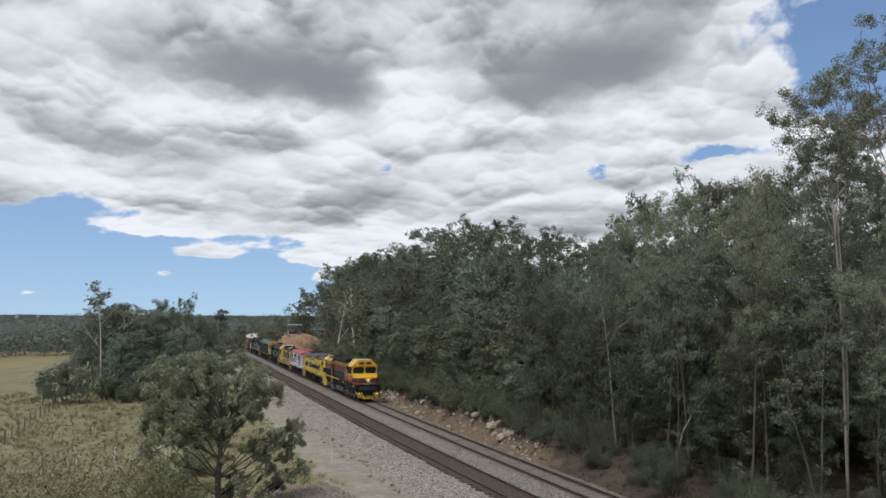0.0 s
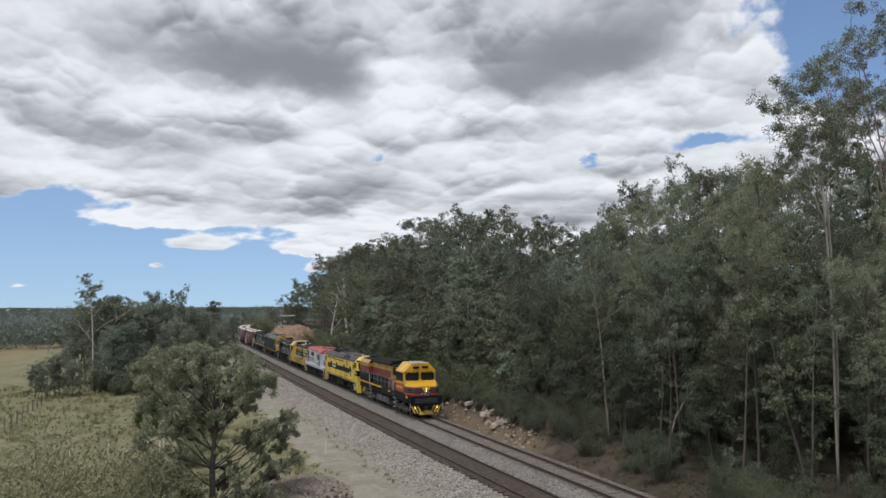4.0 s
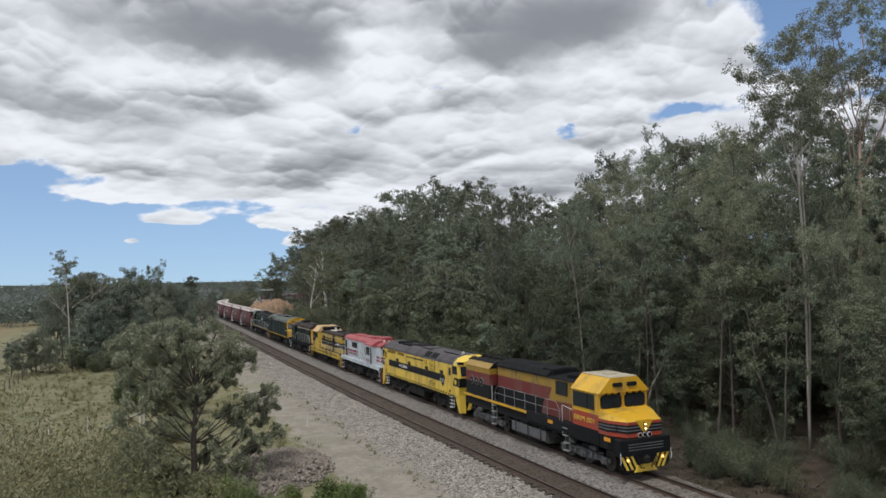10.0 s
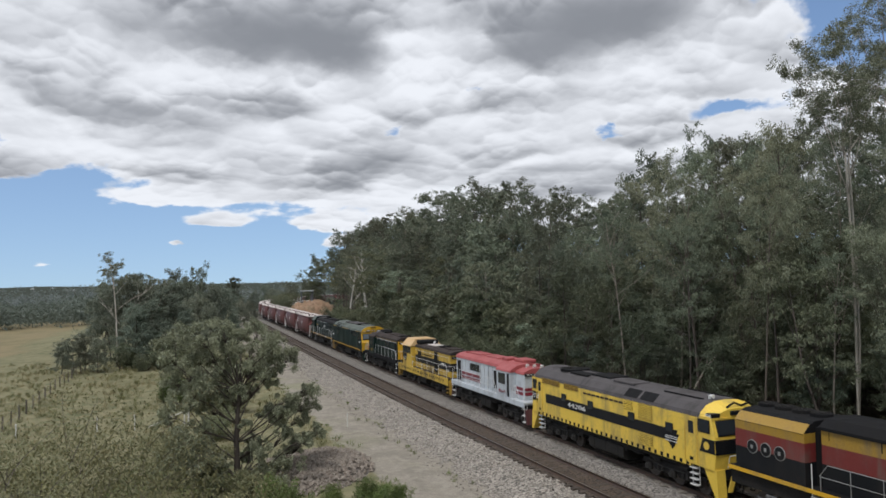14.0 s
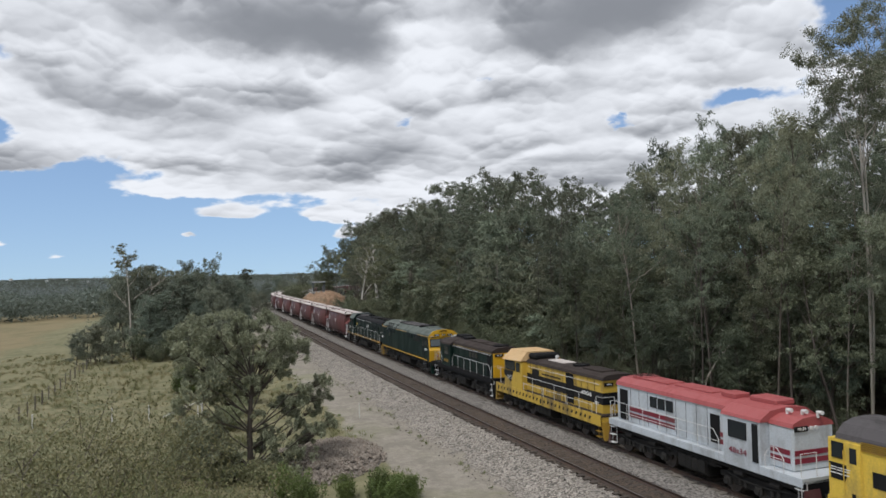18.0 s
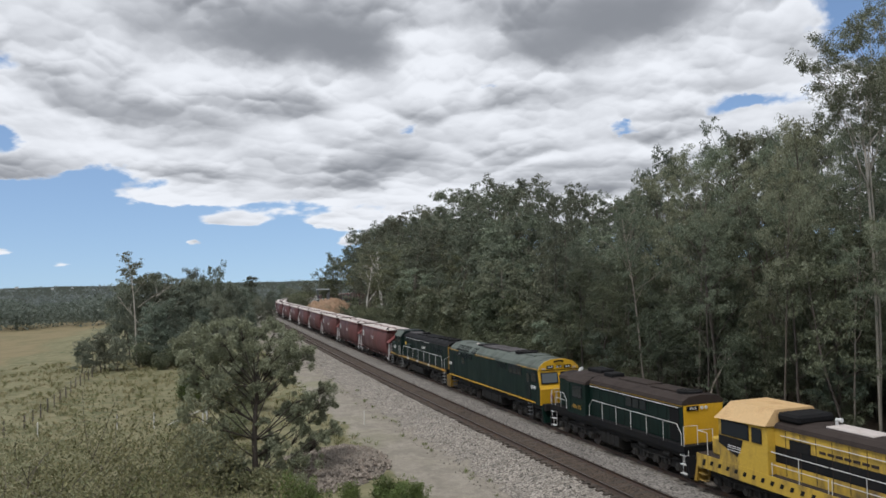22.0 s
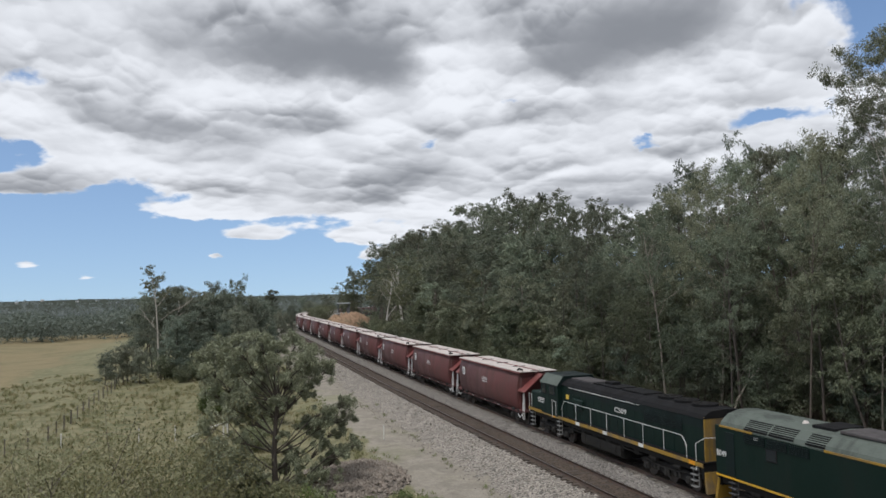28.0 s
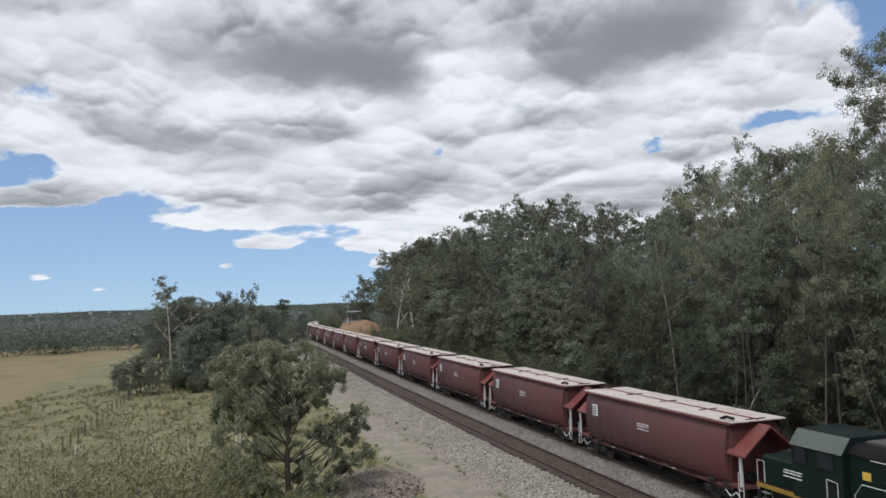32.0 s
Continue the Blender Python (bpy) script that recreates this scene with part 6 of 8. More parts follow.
    # nose
    plan = [(7.1, -1.45), (7.75, -1.44), (8.7, -0.98), (8.7, 0.98), (7.75, 1.44), (7.1, 1.45)]

    def inset(d):
        return [(x - (d if x > 7.2 else 0), y * (1 - d * 0.6)) for x, y in plan]

    bm = fresh()
    low = [bm.verts.new((x, y, 2.6)) for x, y in plan]
    high = [bm.verts.new((x, y, z)) for x, y, z in ((7.1, -1.4, 3.0), (7.7, -1.3, 2.88), (8.6, -0.9, 2.68), (8.6, 0.9, 2.68), (7.7, 1.3, 2.88), (7.1, 1.4, 3.0))]
    bm.faces.new(high)
    bm.faces.new(low[::-1])
    for i in range(6):
        bm.faces.new((low[i], low[(i + 1) % 6], high[(i + 1) % 6], high[i]))
    bmesh.ops.recalc_face_normals(bm, faces=bm.faces)
    part("nose_top", bm, GOLD, t, "bright yellow sloping nose")
    for z0, z1, m, d in ((2.46, 2.6, RED, 0.0), (2.38, 2.46, BLACK, -0.02), (2.32, 2.38, TANK, -0.03), (2.23, 2.32, BLACK, -0.02), (2.17, 2.23, TANK, -0.03), (2.08, 2.17, BLACK, -0.02),
                         (1.88, 2.08, RED, 0.0), (1.25, 1.88, BLACK, 0.03)):
        part("nose_band", prism(fresh(), inset(d), z0, z1, "z"), m, t)
    part("nose_wedge", prism(fresh(), [(-0.5, 2.66), (0.5, 2.66), (0.12, 2.12), (-0.12, 2.12)], 8.69, 8.74), GOLD, t, "yellow wedge round the headlights")
    lamp_pair(t, 8.76, 2.36, 0.2, True)
    for k in (-1, 0, 1):
        part("badge", cyl(fresh(), 8.71, 0.27 * k, 1.97, 0.12, 0.05, "x", 14), MARK, t)
        part("badge_disc", cyl(fresh(), 8.725, 0.27 * k, 1.97, 0.095, 0.05, "x", 14), BLACK, t)
    part("nose_vent", box(fresh(), 8.16, 8.24, -1.27, -1.08, 2.1, 2.44, 0.01), BLACK, t)
    # pilot
    part("pilot_beam", box(fresh(), 8.3, 8.78, -1.45, 1.45, 1.05, 1.82, 0.03), BLACK, t)
    bm = fresh()
    for k in range(3):
        box(bm, 8.76, 8.805, -1.0, 1.0, 1.3 + 0.13 * k, 1.34 + 0.13 * k)
    part("pilot_grille", bm, TANK, t)
    for s in (-1, 1):
        part("pilot_blade", prism(fresh(), [(s * 0.35, 1.05), (s * 1.38, 1.08), (s * 1.42, 0.62), (s * 1.2, 0.42), (s * 0.35, 0.3)], 8.62, 8.7), BLACK, t)
        for a in (0.5, 0.78, 1.05):
            part("chevron", prism(fresh(), [(s * (a + 0.2), 1.04), (s * (a + 0.34), 1.04), (s * (a + 0.02), 0.4), (s * (a - 0.12), 0.4)], 8.69, 8.71), YELLOW, t, "yellow warning stripe")
        part("marker_light", cyl(fresh(), 8.73, s * 1.0, 0.86, 0.07, 0.06, "x", 10), AMBER, t, "lit amber marker light")
        part("uncoupling_rod", tube(fresh(), [(8.76, s * 1.43, 1.25), (8.82, s * 1.46, 0.9), (8.76, s * 1.44, 0.7)], 0.018, 4), RAIL_WHITE, t)
        for k in range(3):
            part("jumper_hose", tube(fresh(), [(8.79, s * (0.3 + 0.12 * k), 1.05), (8.94, s * (0.32 + 0.12 * k), 0.8), (8.86, s * (0.28 + 0.1 * k), 0.55)], 0.026, 5), SOOT, t)
    part("plough_blade", prism(fresh(), [(-0.4, 0.62), (0.4, 0.62), (0.65, 0.28), (-0.65, 0.28)], 8.68, 8.76), YELLOW, t)
    register(t, 0)


def build_streamliner():
    """Full-width yellow locomotive with a black side stripe."""
    t = locomotive("yellow full-bodied diesel locomotive with black stripe and grey roof")
    L = ENDS[2] - ENDS[1]
    gear(t, L, (5.2, -5.2), "three", (-1.6, 1.6), None, (1.05, 1.45))
    bm = prism(fresh(), [(-1.45, 1.38), (-1.45, 3.45), (1.45, 3.45), (1.45, 1.38)], -7.7, 7.55)
    part("body", bm, YELLOW, t)
    bm = fresh()
    prism(bm, [(7.55, 1.38), (8.38, 1.38), (8.46, 2.2), (8.42, 2.75), (8.18, 3.55), (7.55, 3.55)], -1.45, 1.45, "y")
    bmesh.ops.bevel(bm, geom=[e for e in bm.edges if abs(e.verts[0].co.y - e.verts[1].co.y) < 1e-4 and e.verts[0].co.x > 8], offset=0.03, segments=1, affect="EDGES")
    part("cab", bm, YELLOW, t)
    roof = [(1.455, 3.43), (1.38, 3.62), (1.05, 3.92), (0.6, 4.06), (0.0, 4.1)]
    shell(t, "roof", -7.5, 7.5, roof, GREY_ROOF, "weathered dark grey roof")
    bm = fresh()
    a = [bm.verts.new((7.5, y, z)) for y, z in roof + [(-y, z) for y, z in reversed(roof[:-1])]]
    b = [bm.verts.new((8.22, y * 0.97, z - 0.14 - 0.12 * (z > 3.9))) for y, z in roof + [(-y, z) for y, z in reversed(roof[:-1])]]
    for i in range(len(a) - 1):
        bm.faces.new((a[i], a[i + 1], b[i + 1], b[i]))
    bm.faces.new(b)
    bm.faces.new(a[::-1])
    bmesh.ops.recalc_face_normals(bm, faces=bm.faces)
    part("cab_roof", bm, YELLOW, t, "yellow cab roof")
    part("cab_brow", prism(fresh(), [(-1.42, 3.42), (-1.42, 3.5), (1.42, 3.5), (1.42, 3.42)], 7.6, 8.26), YELLOW, t)
    part("cab_roof_cover", prism(fresh(), [(1.2, 3.74), (1.0, 3.95), (0.55, 4.09), (-0.55, 4.09), (-1.0, 3.95), (-1.2, 3.74)], 6.8, 7.4), GREY_ROOF, t)
    part("rear_wall", box(fresh(), -7.85, -7.68, -1.42, 1.42, 1.38, 3.42, 0.03), YELLOW, t)
    side_shape(t, "side_stripe", [(-6.05, 2.1), (5.35, 2.1), (5.7, 1.75), (6.05, 2.62), (-6.05, 2.62)], 1.45, BLACK, "black side stripe")
    lettering(t, "44206", -2.52, 2.36, 0.36, MARK, 1.462, "white number", 1.9)
    emblem(t, 5.65, 2.2, 0.34, MARK, 1.46, dark=BLACK)
    side_shape(t, "cab_panel", [(7.5, 2.05), (8.44, 2.05), (8.42, 2.62), (7.72, 2.62)], 1.45, BLACK, "black cab panel")
    part("front_panel", box(fresh(), 8.42, 8.475, -1.43, 1.43, 2.02, 2.62, 0.01), BLACK, t)
    part("badge", cyl(fresh(), 7.95, -1.475, 2.33, 0.17, 0.02, "y", 16), MARK_GOLD, t)
    side_shape(t, "rear_panel", [(-7.7, 2.05), (-7.2, 2.05), (-7.2, 2.6), (-7.7, 2.6)], 1.45, BLACK)
    emblem(t, -7.3, 2.35, 0.32, MARK, 1.452, dark=BLACK)
    for x in (-3.9, -1.1, 2.6, 5.5):
        window(t, x - 0.22, x + 0.22, 2.5, 2.84, 1.462)
    for x0, x1, z0, z1, c in ((-6.45, -4.4, 3.2, 3.52, 5), (-3.85, -2.35, 3.2, 3.5, 5), (3.15, 4.25, 2.72, 3.42, 9), (2.0, 2.7, 3.0, 3.4, 5), (3.15, 4.25, 1.52, 2.0, 6)):
        slats(t, "louvre", x0, x1, z0, z1, 1.452, c, YELLOW if x0 > 0 else OCHRE)
    for x0, x1 in ((6.68, 7.3), (-7.05, -6.5)):
        door = None
        for s in (-1, 1):
            y0, y1 = sorted((s * 1.44, s * 1.475))
            door = part("door", box(fresh(), x0, x1, y0, y1, 1.42, 3.38, 0.01), YELLOW, t)
            part("pane", box(fresh(), x0 + 0.14, x1 - 0.14, min(s * 1.47, s * 1.485), max(s * 1.47, s * 1.485), 2.7, 3.22), PANE, door)
            part("door_vent", box(fresh(), x0 + 0.2, x1 - 0.2, min(s * 1.47, s * 1.485), max(s * 1.47, s * 1.485), 1.55, 1.7), SOOT, door)
            for x in (x0 - 0.09, x1 + 0.09):
                part("door_grab_rail", tube(fresh(), [(x, s * 1.5, 1.5), (x, s * 1.5, 3.1)], 0.016, 4), MARK_GOLD, door)
    window(t, 7.48, 8.12, 2.9, 3.36, 1.455)
    window(t, -7.6, -7.2, 2.82, 3.28, 1.455)
    for s in (-1, 1):
        bm = box(fresh(), -0.03, 0.03, s * 0.68 - 0.56, s * 0.68 + 0.56, -0.32, 0.32, 0.02)
        f = part("windscreen_frame", bm, BLACK, t, at=pose(8.335, 0, 3.07, 0, -17, 0))
        part("windscreen", box(fresh(), 0.028, 0.042, s * 0.68 - 0.5, s * 0.68 + 0.5, -0.26, 0.26), PANE, f)
    part("number_box", box(fresh(), 8.18, 8.3, -0.42, 0.42, 3.56, 3.74, 0.02), BLACK, t)
    part("number_box", box(fresh(), 7.9, 8.24, -1.42, -0.95, 3.5, 3.68, 0.02), BLACK, t)
    lettering(t, "44206", 8.06, 3.59, 0.15, MARK, 1.405)
    for k in range(31):
        x = -6.9 + 13.6 * k / 30
        slab(t, "warning_dash", x - 0.085, x + 0.085, 1.3, 1.47, 1.455, BLACK, t=0.012)
    slab(t, "skirt", -7.0, 6.9, 1.28, 1.4, 1.44, YELLOW)
    # small lettering is too fine to read: bars
    for k in range(9):
        slab(t, "lettering_bar", -1.8 + 0.42 * k, -1.48 + 0.42 * k, 3.18, 3.28, 1.452, BROWN_ROOF, sides=(-1,))
    for x, y0, y1, z, m in ((-1.4, -0.6, 0.6, 4.06, SOOT), (1.0, -0.8, 0.2, 4.05, GREY_ROOF), (-3.2, -0.9, 0.5, 4.0, SOOT)):
        roof_hatch(t, x - 0.9, x + 0.9, y0, y1, z, m, 0.09)
    for x0 in (1.9, 3.2):
        part("roof_grille", prism(fresh(), [(-1.38, 3.6), (-1.06, 3.91), (-1.03, 3.95), (-1.41, 3.6)], x0, x0 + 1.1), SOOT, t)
    roof_fan(t, -4.9, -0.1, 4.02, 0.85)
    part("roof_walk", box(fresh(), 4.2, 6.9, -0.7, -0.66, 4.02, 4.1), SOOT, t)
    part("roof_walk", box(fresh(), 4.2, 6.9, 0.66, 0.7, 4.02, 4.1), SOOT, t)
    beacon(t, 7.1, -0.5, 4.02)
    part("front_horn_rack", tube(fresh(), [(8.1, -0.5, 3.86), (8.1, -0.1, 4.05), (8.1, 0.3, 3.9), (8.1, 0.7, 4.0)], 0.05, 5), SOOT, t)
    for x, w in ((7.0, 0.44), (-6.8, 0.44)):
        steps(t, x, -1.34, 0.5, 1.22, 4, RAIL_WHITE, w)
    for way, x in ((1, 8.0), (-1, -7.5)):
        for s in (-1, 1):
            part("pilot_leg", prism(fresh(), [(x - way * 0.35, 1.4), (x + way * 0.42, 1.4), (x + way * 0.5, 0.28), (x + way * 0.3, 0.28)], min(s * 0.95, s * 1.4), max(s * 0.95, s * 1.4), "y"), YELLOW, t, "yellow pilot leg")
            part("pilot_stripe", prism(fresh(), [(s * 0.3, 1.3), (s * 0.55, 1.3), (s * 0.85, 0.45), (s * 0.62, 0.45)], min(x + way * 0.4, x + way * 0.46), max(x + way * 0.4, x + way * 0.46)), YELLOW, t)
        part("headstock", box(fresh(), min(x, x + way * 0.38), max(x, x + way * 0.38), -1.3, 1.3, 0.95, 1.4), BLACK, t)
    bar(t, [(8.55, -0.9, 1.5), (8.68, -0.9, 2.0), (8.68, -0.3, 2.0), (8.55, -0.3, 1.5)], 0.02)
    register(t, 1)


def build_branch(k, body, roof, sill, nose, label, number, number_mat, flip, trim):
    """A small hood locomotive with a walkway; flip: the cab at the rear."""
    t = locomotive(label)
    L = ENDS[k + 1] - ENDS[k]
    gear(t, L, (3.9, -3.9), "three", (-0.9, 0.9), None, (1.05, 1.42), 1.2)
    e = L / 2 - 0.45
    f = -1 if flip else 1
    part("walkway", box(fresh(), -e, e, -1.4, 1.4, 1.42, 1.62), sill, t)
    slab(t, "sill_edge", -e, e, 1.3, 1.6, 1.4, sill)

    def span(a, b):
        return sorted((f * a, f * b))

    x0, x1 = span(-6.0, 2.25)
    hood_w = 1.12
    part("hood", box(fresh(), x0, x1, -hood_w, hood_w, 1.62, 3.42, 0.03), body, t)
    shell(t, "hood_roof", x0 - 0.05, x1 + 0.02, [(hood_w + 0.05, 3.38), (hood_w - 0.02, 3.56), (0.75, 3.74), (0.0, 3.8)], roof)
    a, b = span(2.25, 4.35)
    part("cab", box(fresh(), a, b, -1.42, 1.42, 1.5, 3.32, 0.03), body, t)
    shell(t, "cab_roof", a - 0.06, b + 0.06, [(1.46, 3.3), (1.4, 3.42), (0.9, 3.72), (0.0, 3.84)], roof)
    tip = 6.05 if flip else 5.6
    a2, b2 = span(4.35, tip)
    part("nose", box(fresh(), a2, b2, -1.0, 1.0, 1.62, 3.3, 0.06), body, t)
    shell(t, "nose_roof", a2, b2, [(1.03, 3.26), (0.95, 3.42), (0.5, 3.6), (0.0, 3.64)], roof)
    c0, c1 = span(2.65, 3.6)
    window(t, c0, c1, 2.5, 3.1, 1.43)
    c0, c1 = span(3.95, 4.25)
    slab(t, "cab_door", c0, c1, 1.7, 3.2, 1.43, BLACK if not flip else body)
    for i in range(3):
        c = f * (-2.9 + 0.62 * i)
        window(t, c - 0.22, c + 0.22, 2.72, 3.14, hood_w + 0.005)
    c0, c1 = span(-5.75, -5.05)
    slab(t, "hood_door", c0, c1, 1.68, 3.2, hood_w, SOOT, "open dark hood doorway")
    c0, c1 = span(1.15, 1.75)
    slab(t, "hood_door", c0, c1, 1.9, 3.1, hood_w, SOOT if not flip else body)
    for i in range(9):
        c = f * (-4.8 + 0.72 * i)
        slab(t, "door_seam", c - 0.012, c + 0.012, 1.7, 3.3, hood_w, SOOT, t=0.006)
    if trim is not None:
        for z0, z1 in ((1.92, 2.12), (2.22, 2.42)):
            for a3, b3 in ((-4.9, -1.3), (1.75, 2.2)):
                c0, c1 = span(a3, b3)
                slab(t, "body_stripe", c0, c1, z0, z1, hood_w + 0.004, trim)
            c0, c1 = span(4.45, tip - 0.15)
            slab(t, "nose_stripe", c0, c1, z0, z1, 1.0, trim)
            x = f * (tip + 0.01)
            part("end_stripe", box(fresh(), min(x, x + f * 0.02), max(x, x + f * 0.02), -0.95, 0.95, z0, z1), trim, t)
    lettering(t, number, f * 3.15, 1.95, 0.34, number_mat, 1.435, "painted number", 1.0)
    # ends
    part("hood_end", box(fresh(), *span(-6.06, -5.98), -hood_w + 0.05, hood_w - 0.05, 1.62, 3.36), nose, t, "plain hood end")
    for x in (tip + 0.01, -6.06):
        xx = f * x
        part("number_box", box(fresh(), min(xx, xx + 0.05 * (1 if xx > 0 else -1)), max(xx, xx + 0.05 * (1 if xx > 0 else -1)), -0.95, -0.3, 3.12, 3.32, 0.01), BLACK, t)
        front_lettering(t, number, xx + 0.055, -0.62, 3.22, 0.17, MARK) if xx > 0 else None
        for y in (-0.12, 0.12):
            part("headlight", cyl(fresh(), xx, y, 3.22, 0.08, 0.1, "x", 10), RAIL_WHITE, t)
    # rails: long one beside the hood, short hoops at the nose
    r0, r1 = span(-6.2, 1.95)
    fence_rail(t, r0, r1, -1.36, 1.6, 7, None, 0.95, 0.48 if not flip else None)
    fence_rail(t, r0, r1, 1.36, 1.6, 7, None, 0.95, 0.48 if not flip else None)
    r0, r1 = span(4.5, tip - 0.1)
    for y in (-1.36, 1.36):
        fence_rail(t, r0, r1, y, 1.6, 3, None, 0.9, 0.5)
        for x in (e - 0.1, -e + 0.1):
            steps(t, x * 0.985, y * 0.95, 0.38, 1.2, 3, RAIL_WHITE, 0.4)
            part("grab_rail", tube(fresh(), [(x, y, 0.9), (x, y, 2.5), (x, y * 0.45, 2.5), (x, y * 0.45, 1.6)], 0.017, 5), RAIL_WHITE, t)
    for way in (-1, 1):
        part("headstock", box(fresh(), min(way * e, way * (e - 0.12)), max(way * e, way * (e - 0.12)), -1.35, 1.35, 0.9, 1.5), BLACK, t)
        plough(t, way * (e - 0.1), way, DARK_MAROON if not flip else SOOT)
    for a4, b4, y in ((-4.8, -2.6, 0.0), (-2.2, 0.4, 0.1)):
        c0, c1 = span(a4, b4)
        roof_hatch(t, c0, c1, y - 0.5, y + 0.5, 3.78, roof, 0.06)
    part("exhaust_box", box(fresh(), *span(1.0, 1.9), -0.4, 0.4, 3.75, 3.98, 0.04), roof if not flip else SOOT, t)
    part("cab_ventilator", box(fresh(), *span(2.5, 4.0), -0.2, 0.75, 3.78, 4.02, 0.05), roof if not flip else SOOT, t)
    for i in range(3):
        beacon(t, f * (4.7 + 0.45 * i), -0.35 + 0.3 * i, 3.58)
    roof_fan(t, f * -5.1, 0, 3.74, 0.6, roof if not flip else SOOT)
    if flip:
        slab(t, "roof_line", *span(-6.0, 2.2), 3.31, 3.36, hood_w + 0.01, OCHRE)
        bar(t, [(f * -5.8, -hood_w - 0.06, 3.24), (f * 2.1, -hood_w - 0.06, 3.24)], 0.018)
    register(t, k)


def build_hood_yellow():
    """Yellow and black hood locomotive, cab at the rear."""
    t = locomotive("yellow and black hood diesel locomotive with brown roof and dashed sill")
    L = ENDS[4] - ENDS[3]
    gear(t, L, (4.2, -4.2), "three", (-1.0, 1.0), None, (0.95, 1.3), 1.2)
    e = L / 2 - 0.4
    part("walkway", box(fresh(), -e, e, -1.38, 1.38, 1.42, 1.55), BROWN_ROOF, t, "rusty brown walkway")
    slab(t, "sill", -e, e, 0.98, 1.56, 1.4, DIRTY_YELLOW, "deep yellow sill")
    for i in range(26):
        x, low = -e + 0.5 + (2 * e - 1.6) * i / 25, 1.2 if i % 13 else 1.1
        side_shape(t, "warning_dash", [(x - 0.13, low), (x + 0.03, low), (x + 0.11, 1.38), (x - 0.05, 1.38)], 1.42, BLACK, t=0.012)
    hw = 1.0
    for z0, z1, m, n in ((1.55, 2.02, DIRTY_YELLOW, "lower_panel"), (2.02, 2.66, BLACK, "black_band"), (2.66, 3.38, DIRTY_YELLOW, "upper_panel")):
        part(n, box(fresh(), -2.75, 6.55, -hw, hw, z0, z1), m, t)
    side_shape(t, "band_notch", [(-2.0, 2.62), (-1.0, 2.62), (-1.0, 3.02), (-2.0, 3.02)], hw, BLACK)
    slab(t, "dark_panel", 2.5, 3.4, 1.6, 3.3, hw + 0.002, SOOT)
    for i in range(12):
        c = -2.2 + 0.72 * i
        slab(t, "door_seam", c - 0.012, c + 0.012, 1.6, 3.3, hw + 0.004, BROWN_ROOF, t=0.008)
    shell(t, "hood_roof", -2.75, 6.65, [(hw + 0.06, 3.34), (hw, 3.5), (0.7, 3.62), (0.0, 3.66)], BROWN_ROOF, "dark brown hood roof")
    bar(t, [(-2.4, -hw - 0.05, 3.1), (6.3, -hw - 0.05, 3.1)], 0.016)
    lettering(t, "4904", 4.85, 2.42, 0.36, MARK, hw + 0.006, "white number", 1.1)
    for i in range(7):
        slab(t, "lettering_bar", -0.6 + 0.36 * i, -0.32 + 0.36 * i, 2.78, 2.88, hw + 0.004, BROWN_ROOF, sides=(-1,))
    part("hood_end_band", box(fresh(), 6.55, 6.57, -hw, hw, 2.02, 2.5), BLACK, t)
    emblem(t, 5.9, 2.05, 0.2, MARK, hw + 0.002)
    part("number_box", box(fresh(), 6.54, 6.6, -0.9, -0.35, 3.02, 3.2, 0.01), BLACK, t)
    front_lettering(t, "4904", 6.605, -0.62, 3.11, 0.15, MARK)
    lamp_pair(t, 6.58, 3.12, 0.2, False, RAIL_WHITE)
    # cab
    part("cab", box(fresh(), -5.5, -2.75, -1.4, 1.4, 1.5, 3.35, 0.03), DIRTY_YELLOW, t)
    bm = fresh()
    base = [bm.verts.new(p) for p in ((-5.65, -1.5, 3.3), (-2.7, -1.5, 3.42), (-2.7, 1.5, 3.42), (-5.65, 1.5, 3.3))]
    top = [bm.verts.new(p) for p in ((-5.2, -0.95, 4.02), (-2.75, -0.95, 4.02), (-2.75, 0.95, 4.02), (-5.2, 0.95, 4.02))]
    bm.faces.new(top)
    bm.faces.new(base[::-1])
    for i in range(4):
        bm.faces.new((base[i], base[(i + 1) % 4], top[(i + 1) % 4], top[i]))
    bmesh.ops.recalc_face_normals(bm, faces=bm.faces)
    part("cab_roof", bm, BUFF, t, "hipped sun-faded cab roof")
    part("roof_shroud", box(fresh(), -2.74, -1.6, -0.9, 0.9, 3.6, 3.95, 0.1), SOOT, t)
    window(t, -5.25, -3.75, 2.72, 3.26, 1.41)
    window(t, -3.5, -3.05, 2.72, 3.22, 1.41)
    side_shape(t, "cab_panel", [(-5.48, 2.62), (-4.05, 2.62), (-4.4, 1.9), (-5.48, 2.3)], 1.4, BLACK)
    emblem(t, -4.55, 2.2, 0.3, MARK, 1.408, dark=BLACK)
    part("low_nose", box(fresh(), -6.5, -5.5, -0.95, 0.95, 1.55, 2.3, 0.06), DIRTY_YELLOW, t)
    for a, b in ((-2.6, 0.1), (0.2, 3.1), (3.2, 6.0)):
        fence_rail(t, a, b, -1.36, 1.5, 3, None, 0.98, 0.5, False)
        fence_rail(t, a, b, 1.36, 1.5, 3, None, 0.98, 0.5, False)
